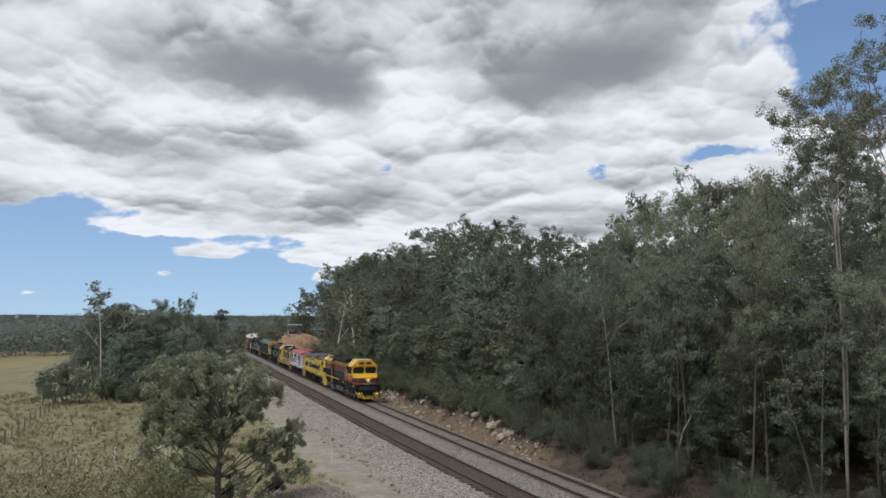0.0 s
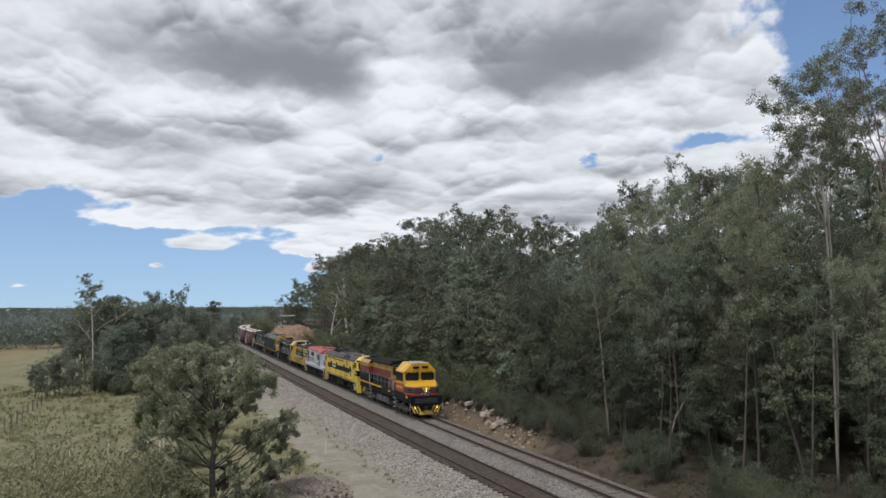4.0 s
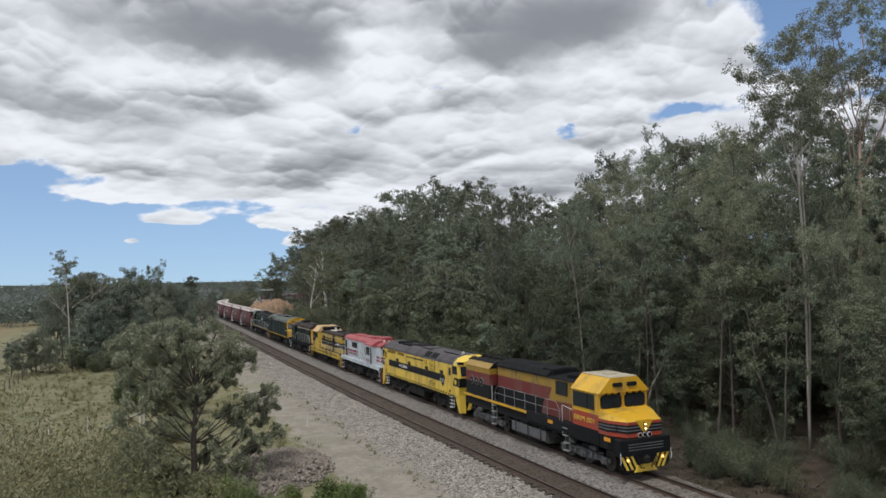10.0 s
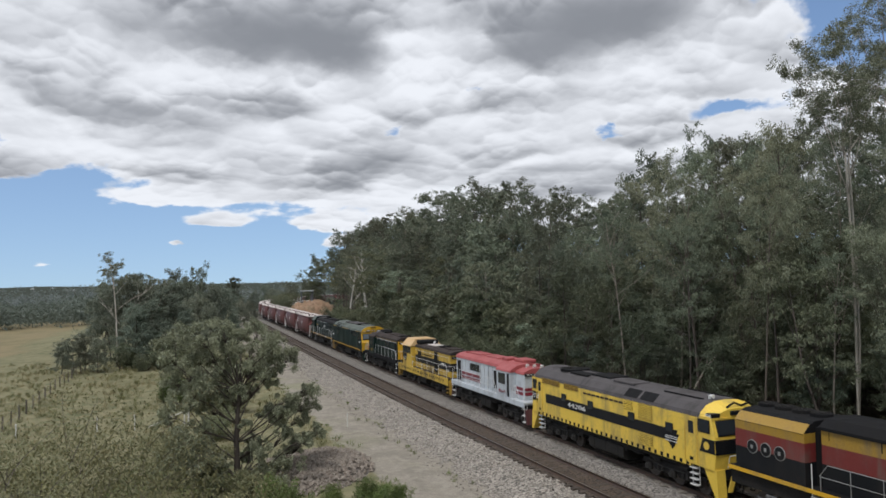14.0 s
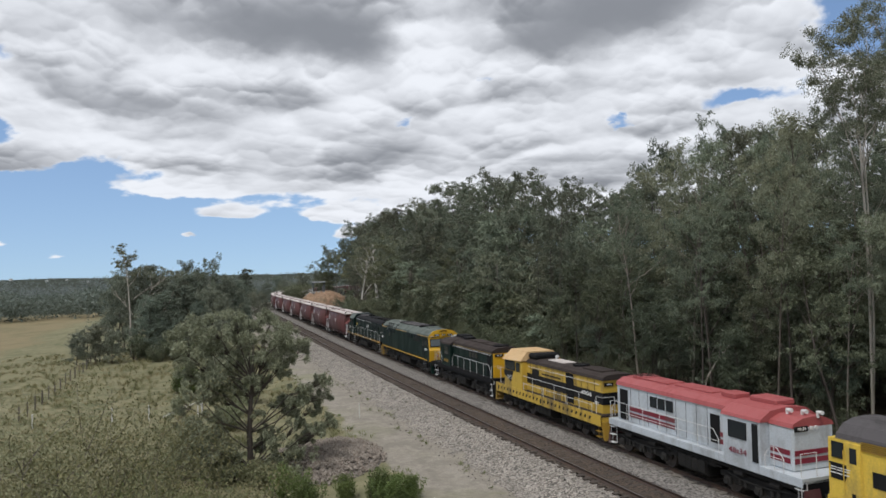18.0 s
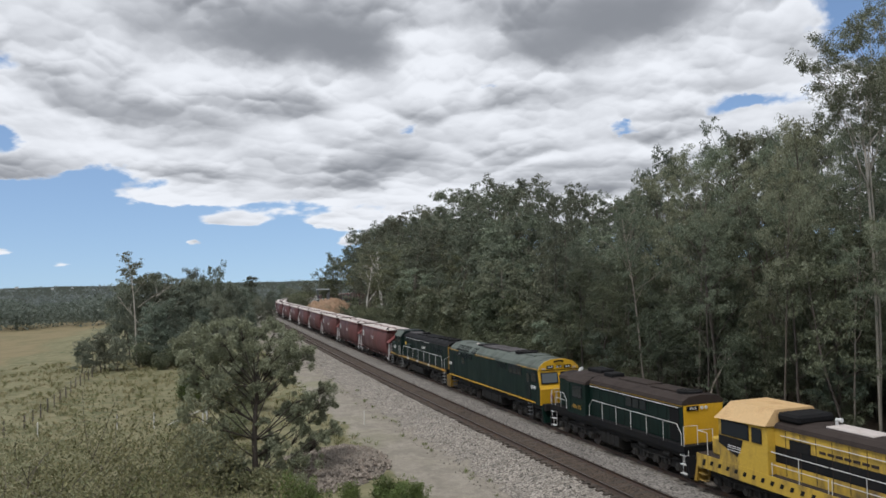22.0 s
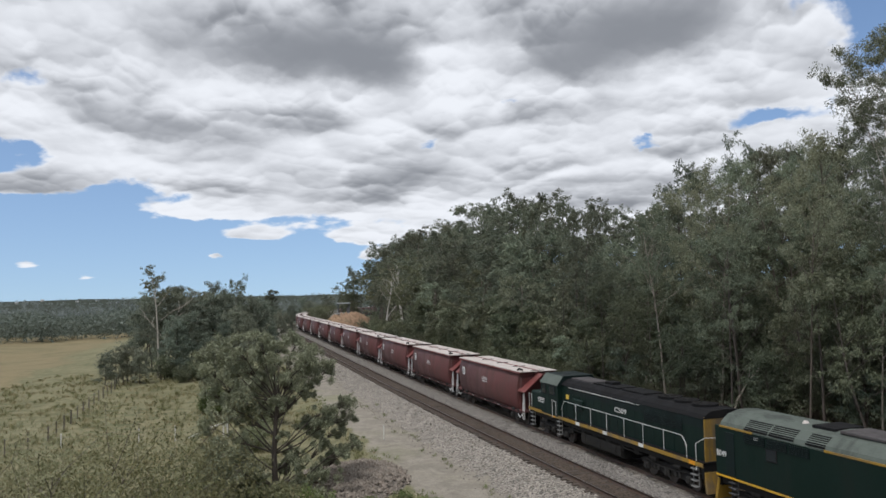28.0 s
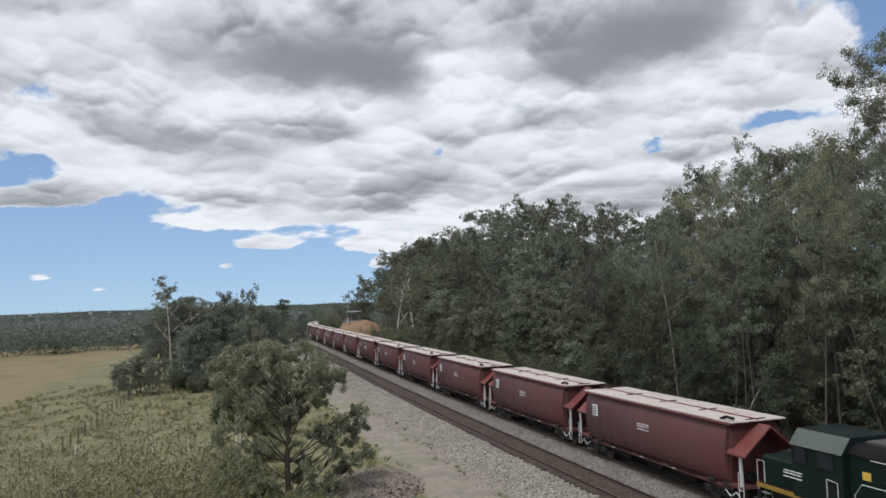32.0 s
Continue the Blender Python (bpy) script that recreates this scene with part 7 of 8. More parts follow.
    for way in (-1, 1):
        part("headstock", box(fresh(), min(way * e, way * (e - 0.12)), max(way * e, way * (e - 0.12)), -1.3, 1.3, 0.85, 1.45), DIRTY_YELLOW, t)
        plough(t, way * (e - 0.05), way, OCHRE)
        for y in (-1.3, 1.3):
            steps(t, way * (e - 0.3), y, 0.4, 1.25, 4, OCHRE, 0.45)
            part("grab_rail", tube(fresh(), [(way * (e - 0.6), y, 0.9), (way * (e - 0.6), y, 2.5), (way * e, y, 2.5), (way * e, y * 0.4, 2.5), (way * e, y * 0.4, 1.5)], 0.017, 5), RAIL_WHITE, t)
    roof_hatch(t, -0.8, 1.2, -0.45, 0.45, 3.64, LID, 0.05, "roof_cover")
    roof_fan(t, 2.6, 0, 3.62, 0.5)
    roof_hatch(t, 3.6, 5.6, -0.5, 0.5, 3.64, BROWN_ROOF, 0.08)
    beacon(t, -0.9, 0.2, 3.66)
    register(t, 3)


def build_green_cab():
    """Full-width dark green locomotive with a yellow front."""
    t = locomotive("dark green full-bodied diesel locomotive with yellow front and grey-green roof")
    L = ENDS[6] - ENDS[5]
    gear(t, L, (5.6, -5.6), "three", (-1.8, 1.8), None, (1.0, 1.4))
    part("body", box(fresh(), -8.7, 7.45, -1.45, 1.45, 1.36, 3.5), GREEN, t)
    bm = prism(fresh(), [(7.45, 1.3), (8.3, 1.3), (8.36, 2.3), (8.25, 2.5), (8.05, 3.4), (7.45, 3.5)], -1.45, 1.45, "y")
    part("cab", bm, GREEN, t)
    part("front_face", prism(fresh(), [(8.28, 1.3), (8.34, 1.3), (8.42, 2.3), (8.3, 2.52), (8.11, 3.42), (8.03, 3.42)], -1.43, 1.43, "y"), GOLD, t, "yellow cab front")
    roof = [(1.455, 3.47), (1.36, 3.68), (1.0, 3.98), (0.5, 4.12), (0.0, 4.15)]
    shell(t, "roof", -8.4, 7.4, roof, PALE_GREEN, "weathered grey-green curved roof")
    shell(t, "front_dome", 7.4, 8.12, [(y, min(z, 3.47 + (z - 3.47) * 0.97)) for y, z in roof], PALE_GREEN)
    full = roof + [(-y, z) for y, z in reversed(roof[:-1])]
    part("front_brow", prism(fresh(), full, 8.12, 8.18), GOLD, t, "yellow brow over the windscreens")
    for x0, x1, z in ((-8.7, 7.7, 1.4), (-2.7, 1.1, 3.5), (4.9, 8.0, 3.5), (-8.4, -6.4, 3.5)):
        slab(t, "yellow_line", x0, x1, z - 0.04, z + 0.04, 1.455, GOLD if z < 2 else OCHRE)
    for x in (3.95, 4.65, 5.35):
        window(t, x - 0.29, x + 0.29, 2.92, 3.44, 1.455)
    for s in (-1, 1):
        y0, y1 = sorted((s * 1.44, s * 1.475))
        d = part("door", box(fresh(), 6.38, 6.95, y0, y1, 1.5, 3.3, 0.01), TEAL_BLACK, t)
        part("pane", box(fresh(), 6.5, 6.84, min(s * 1.472, s * 1.484), max(s * 1.472, s * 1.484), 2.6, 3.15), PANE, d)
        part("door_grab_rail", tube(fresh(), [(7.02, s * 1.5, 1.6), (7.02, s * 1.5, 3.0)], 0.016, 4), GEAR, d)
        y0, y1 = sorted((s * 1.44, s * 1.475))
        part("door", box(fresh(), -8.05, -7.5, y0, y1, 1.5, 3.3, 0.01), TEAL_BLACK, t)
    window(t, 7.2, 7.85, 2.72, 3.24, 1.455)
    window(t, -5.6, -5.1, 2.6, 3.0, 1.455)
    lettering(t, "8049", 7.5, 2.33, 0.36, MARK, 1.455, "white number", 0.72)
    lettering(t, "8049", -8.3, 2.33, 0.36, MARK, 1.455, "white number", 0.62)
    for x0, x1 in ((-6.9, -5.7), (-5.6, -4.5), (-4.4, -3.4), (1.6, 3.2)):
        slats(t, "louvre", x0, x1, 3.05, 3.42, 1.455, 5, TEAL_BLACK, SOOT)
    for x0, x1 in ((-6.9, -5.6), (-5.5, -4.2), (-3.6, -2.7)):
        for k in range(6):
            f = k / 5
            y, z = 1.42 - 0.36 * f, 3.58 + 0.32 * f
            part("roof_slat", box(fresh(), x0, x1, -y - 0.03, -y + 0.03, z - 0.02, z + 0.045), SOOT, t)
    slab(t, "label_plate", -6.3, -6.05, 3.24, 3.4, 1.458, MARK, sides=(-1,))
    for s in (-1, 1):
        f = part("windscreen_frame", box(fresh(), -0.02, 0.03, s * 0.7 - 0.6, s * 0.7 + 0.6, -0.36, 0.36, 0.02), BLACK, t, at=pose(8.235, 0, 2.96, 0, -11.5, 0))
        # the pane on the seen side carries the painted sky reflection
        part("windscreen", box(fresh(), 0.028, 0.042, s * 0.7 - 0.53, s * 0.7 + 0.53, -0.29, 0.29), REFLECTION_PANE if s < 0 else PANE, f)
        part("number_box", box(fresh(), 8.16, 8.22, s * 0.62 - 0.24, s * 0.62 + 0.24, 3.54, 3.74, 0.02), BLACK, t)
        front_lettering(t, "8049", 8.226, s * 0.62, 3.64, 0.17, MARK)
        for k in (0, 1):
            part("marker_light", cyl(fresh(), 8.2, s * (1.02 + 0.13 * k), 3.56, 0.05, 0.05, "x", 10), LID, t)
        part("front_ladder_rail", tube(fresh(), [(8.45, s * 0.75, 1.0), (8.5, s * 0.75, 2.1), (8.5, s * 0.35, 2.15), (8.48, s * 0.35, 1.2)], 0.017, 5), RAIL_WHITE, t)
    lamp_pair(t, 8.19, 3.66, 0.2, False, RAIL_WHITE)
    bm = tube(fresh(), [(8.14, -0.35, 3.95), (8.3, -0.15, 4.02), (8.3, 0.15, 4.02), (8.14, 0.35, 3.95)], 0.05, 5)
    part("horn_rack", bm, SOOT, t)
    part("nose_fitting", box(fresh(), 8.4, 8.48, -0.75, -0.6, 1.7, 1.95, 0.02), RED, t)
    for x0, x1, y0, y1, m in ((-2.6, -0.2, -0.8, 0.6, GREY_ROOF), (0.1, 2.3, -0.7, 0.7, GREY_ROOF), (-4.0, -2.9, -0.7, 0.7, SOOT), (4.6, 6.0, -0.6, 0.6, PALE_GREEN)):
        roof_hatch(t, x0, x1, y0, y1, 4.1, m, 0.09)
    roof_fan(t, 3.5, 0, 4.1, 0.8)
    part("roof_dome", cyl(fresh(), -4.6, -0.4, 4.15, 0.16, 0.12, "z", 14, 0.08), LID, t)
    for x in (6.66, -7.78):
        steps(t, x, -1.34, 0.5, 1.2, 4, GEAR_PALE, 0.4)
    for way, x in ((1, 8.25), (-1, -8.6)):
        part("headstock", box(fresh(), min(x, x + way * 0.2), max(x, x + way * 0.2), -1.3, 1.3, 0.9, 1.36), BLACK, t)
        plough(t, x + way * 0.05, way, GREEN if way > 0 else OCHRE)
    register(t, 5)


def build_green_hood():
    """Long dark green hood locomotive, cab at the rear."""
    t = locomotive("long dark green hood diesel locomotive with white handrails")
    L = ENDS[7] - ENDS[6]
    gear(t, L, (6.2, -6.2), "three", (-2.2, 2.2), None, (1.1, 1.5))
    e = L / 2 - 0.45
    part("walkway", box(fresh(), -e, e, -1.42, 1.42, 1.5, 1.62), SOOT, t)
    slab(t, "sill_stripe", -e, e, 1.42, 1.6, 1.42, OCHRE, "yellow line along the sill")
    for x in (-5.8, -2.6, 0.6, 4.2, 8.4):
        slab(t, "reflector", x, x + 0.45, 1.42, 1.6, 1.43, ORANGE if x < -5 or x > 8 else MARK)
    hw = 1.15
    part("hood", box(fresh(), -4.9, 9.2, -hw, hw, 1.62, 3.55, 0.03), GREEN, t)
    slab(t, "dark_band", -4.0, 9.1, 3.1, 3.5, hw, TEAL_BLACK)
    shell(t, "hood_roof", -4.9, 9.25, [(hw + 0.05, 3.52), (hw - 0.1, 3.7), (0.75, 3.86), (0.0, 3.9)], SOOT)
    part("hood_end", box(fresh(), 9.18, 9.24, -hw, hw, 1.6, 3.6), OCHRE, t, "ochre hood end")
    slats(t, "radiator_grille", 4.4, 7.6, 2.75, 3.35, hw + 0.004, 7, TEAL_BLACK, SOOT)
    bar(t, [(-3.9, -hw - 0.05, 3.45), (4.0, -hw - 0.05, 3.45)], 0.016)
    for i in range(15):
        slab(t, "door_seam", -4.3 + 0.86 * i, -4.28 + 0.86 * i, 1.7, 3.05, hw, TEAL_BLACK, t=0.012)
    part("air_filter_box", box(fresh(), -3.4, -2.0, -1.28, -hw, 2.3, 2.9, 0.08), GREEN, t)
    slab(t, "gold_mark", -4.3, -3.95, 2.72, 3.0, hw + 0.006, MARK_GOLD, "yellow painted badge", sides=(-1,))
    lettering(t, "C509", 2.1, 2.88, 0.38, MARK, hw + 0.006, "white number", 1.2)
    # cab and nose
    part("cab", box(fresh(), -7.35, -4.9, -1.45, 1.45, 1.5, 3.5, 0.03), GREEN, t)
    part("cab_roof", prism(fresh(), [(-1.48, 3.48), (-1.02, 4.05), (1.02, 4.05), (1.48, 3.48)], -7.4, -4.85), TEAL_BLACK, t)
    part("cab_roof_slope", prism(fresh(), [(-1.5, 3.47), (-1.04, 4.045), (-1.0, 4.0), (-1.46, 3.44)], -7.38, -4.87), PALE_GREEN, t, "dull green roof slope")
    part("nose", box(fresh(), -9.2, -7.35, -1.3, 1.3, 1.55, 2.72, 0.08), GREEN, t)
    window(t, -7.1, -6.6, 2.85, 3.35, 1.455)
    window(t, -6.0, -5.3, 2.85, 3.35, 1.455)
    emblem(t, -7.3, 2.3, 0.38, MARK, 1.455)
    for s in (-1, 1):
        screen(t, -7.4, s * 0.7 - 0.5, s * 0.7 + 0.5, 2.85, 3.4, -1)
        fence_rail(t, -4.5, 8.2, s * 1.38, 1.6, 8, None, 1.0, None)
        part("grab_rail", tube(fresh(), [(-5.6, s * 1.5, 1.4), (-5.6, s * 1.5, 2.5), (-5.1, s * 1.5, 2.45), (-5.1, s * 1.5, 1.6)], 0.018, 5), RAIL_WHITE, t)
        part("grab_rail", tube(fresh(), [(-9.35, s * 1.4, 1.3), (-9.35, s * 1.4, 2.5), (-8.95, s * 1.4, 2.5), (-8.95, s * 1.4, 1.5)], 0.018, 5), RAIL_WHITE, t)
        part("grab_rail", tube(fresh(), [(8.9, s * 1.4, 1.2), (8.9, s * 1.4, 2.4), (9.3, s * 1.2, 2.7), (9.5, s * 0.6, 2.7), (9.5, s * 0.6, 1.6)], 0.017, 5), RAIL_WHITE, t)
        for x in (-4.9, 8.7, -8.9):
            steps(t, x, s * 1.36, 0.45, 1.25, 4, RAIL_GREY, 0.4)
    for way in (-1, 1):
        part("headstock", box(fresh(), min(way * e, way * (e - 0.15)), max(way * e, way * (e - 0.15)), -1.38, 1.38, 0.9, 1.6), BLACK, t)
        plough(t, way * (e - 0.05), way, OCHRE if way > 0 else SOOT, lean=0.25)
    for x0, x1 in ((-4.6, -2.0), (-1.8, 1.0), (1.3, 3.6)):
        roof_hatch(t, x0, x1, -0.6, 0.6, 3.86, SOOT if x0 > -2 else GREY_ROOF, 0.1)
    part("exhaust_box", box(fresh(), -1.0, -0.2, -0.3, 0.3, 3.9, 4.12, 0.03), SOOT, t)
    for x in (5.0, 6.4, 7.8):
        roof_fan(t, x, 0, 3.86, 0.62)
    register(t, 6)


BARREL = [(0.75, 0.82), (1.08, 0.94), (1.28, 1.16), (1.41, 1.5), (1.48, 1.95), (1.5, 2.35), (1.475, 2.75), (1.40, 3.15), (1.28, 3.5), (1.2, 3.66), (0.0, 3.66)]


def build_wagon():
    """A covered grain hopper."""
    t = tagged(empty("hopper_wagon"), "oxide-red covered hopper wagon with weathered pale lids", "hopper wagon", "train hopper wagons")
    body = shell(t, "body", -6.25, 6.55, BARREL, OXIDE, "curved oxide-red steel side")
    for p in body.data.polygons:
        p.use_smooth = abs(p.normal.x) < 0.5 and p.normal.z < 0.9
    slab(t, "side_sill", -6.3, 6.6, 0.80, 0.96, 1.18, OXIDE)
    for s in (-1, 1):
        part("top_rim", box(fresh(), -6.5, 6.9, min(s * 1.18, s * 1.44), max(s * 1.18, s * 1.44), 3.62, 3.72, 0.02), OXIDE_LIGHT, t)
    for k in range(4):
        x0 = -6.45 + 3.38 * k
        for s in (-1, 1):
            part("lid", box(fresh(), x0 + 0.02, x0 + 3.36, min(s * 0.03, s * 1.42), max(s * 0.03, s * 1.42), 3.72, 3.79, 0.02), LID, t, "sun-bleached flat lid")
    part("lid_ridge", box(fresh(), -6.5, 6.94, -0.04, 0.04, 3.77, 3.83), OXIDE_LIGHT, t)
    for k in range(5):
        x = -6.4 + 3.3 * k
        part("lid_hinge", box(fresh(), x - 0.03, x + 0.03, -0.5, 0.5, 3.785, 3.83), SOOT, t)
    part("lid_crank", tube(fresh(), [(6.0, -1.2, 3.78), (6.5, -1.25, 3.95), (6.9, -1.2, 3.9)], 0.07, 6), SOOT, t)
    # gabled end hoods over the platforms
    for way, x in ((1, 6.55), (-1, -6.25)):
        a, b = sorted((x, x + way * 1.2))
        for s in (-1, 1):
            part("end_hood", prism(fresh(), [(0.0, 3.64), (s * 1.42, 2.45), (s * 1.42, 2.37), (0.0, 3.54)], a, b), OXIDE_LIGHT, t, "sloping end plate")
        part("end_wall", prism(fresh(), [(x, 1.1), (x + way * 0.02, 1.1), (x + way * 0.3, 3.3), (x, 3.5)], -1.25, 1.25, "y"), OXIDE, t)
        e0, e1 = sorted((x, way * 7.45))
        part("end_platform", box(fresh(), e0, e1, -1.35, 1.35, 0.98, 1.1), OXIDE, t)
        for s in (-1, 1):
            part("end_post", box(fresh(), way * 7.32 - 0.05, way * 7.32 + 0.05, s * 1.3 - 0.05, s * 1.3 + 0.05, 1.0, 2.5), RAIL_WHITE, t, "white end post")
            part("hand_ladder", tube(tube(fresh(), [(way * 7.5, s * 1.36, 0.5), (way * 7.5, s * 1.36, 1.7), (way * 7.2, s * 1.36, 1.7), (way * 7.2, s * 1.36, 0.5), (way * 7.5, s * 1.36, 0.5)], 0.02, 4),
                                      [(way * 7.2, s * 1.36, 0.95), (way * 7.5, s * 1.36, 0.95)], 0.02, 4), RAIL_WHITE, t)
            part("brake_pipe", tube(fresh(), [(way * 6.2, s * 1.3, 0.75), (way * 6.6, s * 1.32, 0.55), (way * 6.95, s * 1.32, 0.8), (way * 7.2, s * 1.3, 0.6)], 0.025, 4), RAIL_WHITE, t)
        part("brake_cylinder", cyl(fresh(), way * 7.0, -0.5, 1.35, 0.22, 0.5, "x", 12), UNDER, t)
        coupler(t, way * (WAGON_LENGTH / 2 + 0.02), way)
        bogie(t, way * 5.7, "two")
    part("centre_sill", box(fresh(), -7.5, 7.5, -0.25, 0.25, 0.75, 1.0), UNDER, t)
    for k in range(3):
        x = -2.9 + 2.9 * k
        bm = fresh()
        a = [bm.verts.new(p) for p in ((x - 1.2, -1.25, 0.95), (x + 1.2, -1.25, 0.95), (x + 1.2, 1.25, 0.95), (x - 1.2, 1.25, 0.95))]
        b = [bm.verts.new(p) for p in ((x - 0.45, -0.8, 0.35), (x + 0.45, -0.8, 0.35), (x + 0.45, 0.8, 0.35), (x - 0.45, 0.8, 0.35))]
        bm.faces.new(a)
        bm.faces.new(b[::-1])
        for i in range(4):
            bm.faces.new((a[i], b[i], b[(i + 1) % 4], a[(i + 1) % 4]))
        bmesh.ops.recalc_face_normals(bm, faces=bm.faces)
        part("discharge_chute", bm, UNDER, t)
        slab(t, "sill_mark", x - 0.9, x - 0.55, 0.84, 0.93, 1.19, MARK, sides=(-1,))
    slab(t, "notice_board", -5.35, -4.75, 2.45, 3.1, 1.485, MARK, "white notice board", sides=(-1,))
    for k in range(4):
        slab(t, "notice_bar", -5.28, -4.95 + 0.05 * (k % 2), 2.55 + 0.13 * k, 2.6 + 0.13 * k, 1.505, TANK, sides=(-1,))
    emblem(t, 0.05, 2.55, 0.44, MARK, 1.5)
    return t


build_lead()
build_streamliner()
build_branch(2, WHITE, ROSE, WHITE, WHITE, "white hood diesel locomotive with faded red roof and maroon stripes", "48s34", MARK_RED, False, MAROON)
build_hood_yellow()
build_branch(4, GREEN, BROWN_ROOF, SOOT, GOLD, "dark green hood diesel locomotive with brown roof and yellow end", "48s35", OCHRE, True, None)
build_green_cab()
build_green_hood()
first = build_wagon()
for k in range(WAGONS):
    ob = first if k == 0 else copy_thing(first, Matrix.Identity(4))
    TRAIN.append((ob, ENDS[7] + WAGON_LENGTH * (k + 0.5), WAGON_LENGTH))


# ---- fences, rubble, rocks, the shelter by the bend ----
POST_WOOD = surface("weathered_post", (0.13, 0.11, 0.09), 0.9, 0, 20, 3, spread=0.3)
POST_WHITE = surface("white_post", (0.62, 0.61, 0.58), 0.7, 0, 20, 3, dirt=(0.3, 0.27, 0.22))
WIRE = surface("fence_wire", (0.22, 0.21, 0.20), 0.5, 0.6)
ROCK = surface("broken_rock", (0.30, 0.255, 0.205), 0.9, 0, 6, 1.5, dirt=(0.34, 0.19, 0.09), dirt_amount=0.6, bump=0.5, spread=0.3)
RUBBLE = surface("rubble_stone", (0.25, 0.215, 0.18), 0.9, 0, 8, 2.0, dark=0.5, light=1.4, dirt=(0.15, 0.11, 0.085), dirt_amount=0.6, bump=0.4)
ORANGE_EARTH = surface("orange_earth", (0.29, 0.185, 0.115), 0.95, 0, 3, 0.35, 0.55, 1.3, dirt=(0.14, 0.11, 0.07), dirt_amount=0.95, bump=0.6)
CONCRETE = surface("pale_concrete", (0.42, 0.41, 0.39), 0.85, 0, 6, 0.8)
SHED_ROOF = surface("pale_roof_sheet", (0.50, 0.52, 0.54), 0.5, 0.3)
SHED_DARK = surface("dark_cladding", (0.10, 0.11, 0.115), 0.7)


def build_fences():
    line = [(-33.2 - 1.0 * max(0, (y - 55)) * 0.345 if y < 88 else -44.6 - (y - 88) * 0.28, y) for y in np.arange(50, 101, 2.6)]
    fence = tagged(empty("wire_fence"), "wire fence with grey wooden posts across the paddock", "fence")
    tops = []
    for k, (x, y) in enumerate(line):
        z = float(lie(x, y))
        r = 0.05 + 0.012 * (k % 3)
        part("post", cyl(fresh(), x, y, z + 0.45, r, 1.5, "z", 7, r * 0.85), POST_WOOD, fence)
        tops.append((x, y, z))
    for h in (0.4, 0.75, 1.1):
        part("wire", tube(fresh(), [(x, y, z + h) for x, y, z in tops], 0.006, 3), WIRE, fence)
    # white marker posts and the braced strainer
    pts = [(-30.4, 52.0), (-26.0, 54.6), (-23.6, 55.4)]
    rail = tagged(empty("wire_fence"), "low wire fence on thin white steel posts", "fence")
    for x, y in pts:
        z = float(lie(x, y))
        part("post", box(fresh(), x - 0.035, x + 0.035, y - 0.035, y + 0.035, z - 0.1, z + 1.15, 0.01), POST_WHITE, rail)
    part("wire", tube(fresh(), [(x, y, float(lie(x, y)) + 0.9) for x, y in pts + [(-20.3, 56.6)]], 0.006, 3), WIRE, rail)
    x, y = -20.3, 56.4
    z = float(lie(x, y))
    st = tagged(empty("strainer_post"), "white braced steel corner post of the fence", "fence post")
    for off, h in ((0, 1.5), (0.32, 1.2), (0.36, 2.6)):
        part("post", cyl(fresh(), x + off, y, z + h / 2, 0.05 if h < 2 else 0.035, h, "z", 8), POST_WHITE if h < 2 else WIRE, st)
    part("brace", tube(fresh(), [(x - 2.5, y - 0.5, z + 0.1), (x, y, z + 1.15)], 0.045, 6), POST_WHITE, st)
    part("brace", tube(fresh(), [(x, y, z + 1.15), (x + 0.36, y, z + 0.75)], 0.04, 6), POST_WHITE, st)
    for s, lat in ((33.5, -8.6), (37.0, -8.9), (60.0, -6.6)):
        px, py, _ = on_line(s, lat)
        z = float(lie(px, py))
        marker = part("marker_post", cyl(fresh(), px, py, z + 0.45, 0.035, 1.1, "z", 7), POST_WHITE)
        tagged(marker, "short grey-white marker post beside the road", "marker post", "marker posts")


def chips(rng, points, size, name, material):
    """Broken stones as small uneven solids, one mesh."""
    n = len(points)
    v = np.array([(1, 0, 0), (-1, 0, 0), (0, 1, 0), (0, -1, 0), (0, 0, 1), (0, 0, -1)], float)
    f = np.array([(0, 2, 4), (2, 1, 4), (1, 3, 4), (3, 0, 4), (2, 0, 5), (1, 2, 5), (3, 1, 5), (0, 3, 5)])
    co = v[None] * (0.6 + 0.6 * rng.rand(n, 6, 1)) * (size * (0.5 + 0.9 * rng.rand(n)))[:, None, None] * (0.7 + 0.6 * rng.rand(n, 1, 3))
    a = rng.rand(n) * math.tau
    b = rng.normal(0, 0.6, n)
    rot = np.stack([np.stack([np.cos(a), -np.sin(a) * np.cos(b), np.sin(a) * np.sin(b)], -1), np.stack([np.sin(a), np.cos(a) * np.cos(b), -np.cos(a) * np.sin(b)], -1),
                    np.stack([0 * a, np.sin(b), np.cos(b)], -1)], 1)
    co = np.einsum("nij,nkj->nki", rot, co) + np.asarray(points)[:, None, :]
    faces = (f[None] + 6 * np.arange(n)[:, None, None]).reshape(-1, 3)
    me = bpy.data.meshes.new(name)
    me.from_pydata(co.reshape(-1, 3).tolist(), [], faces.tolist())
    me.materials.append(material)
    return me


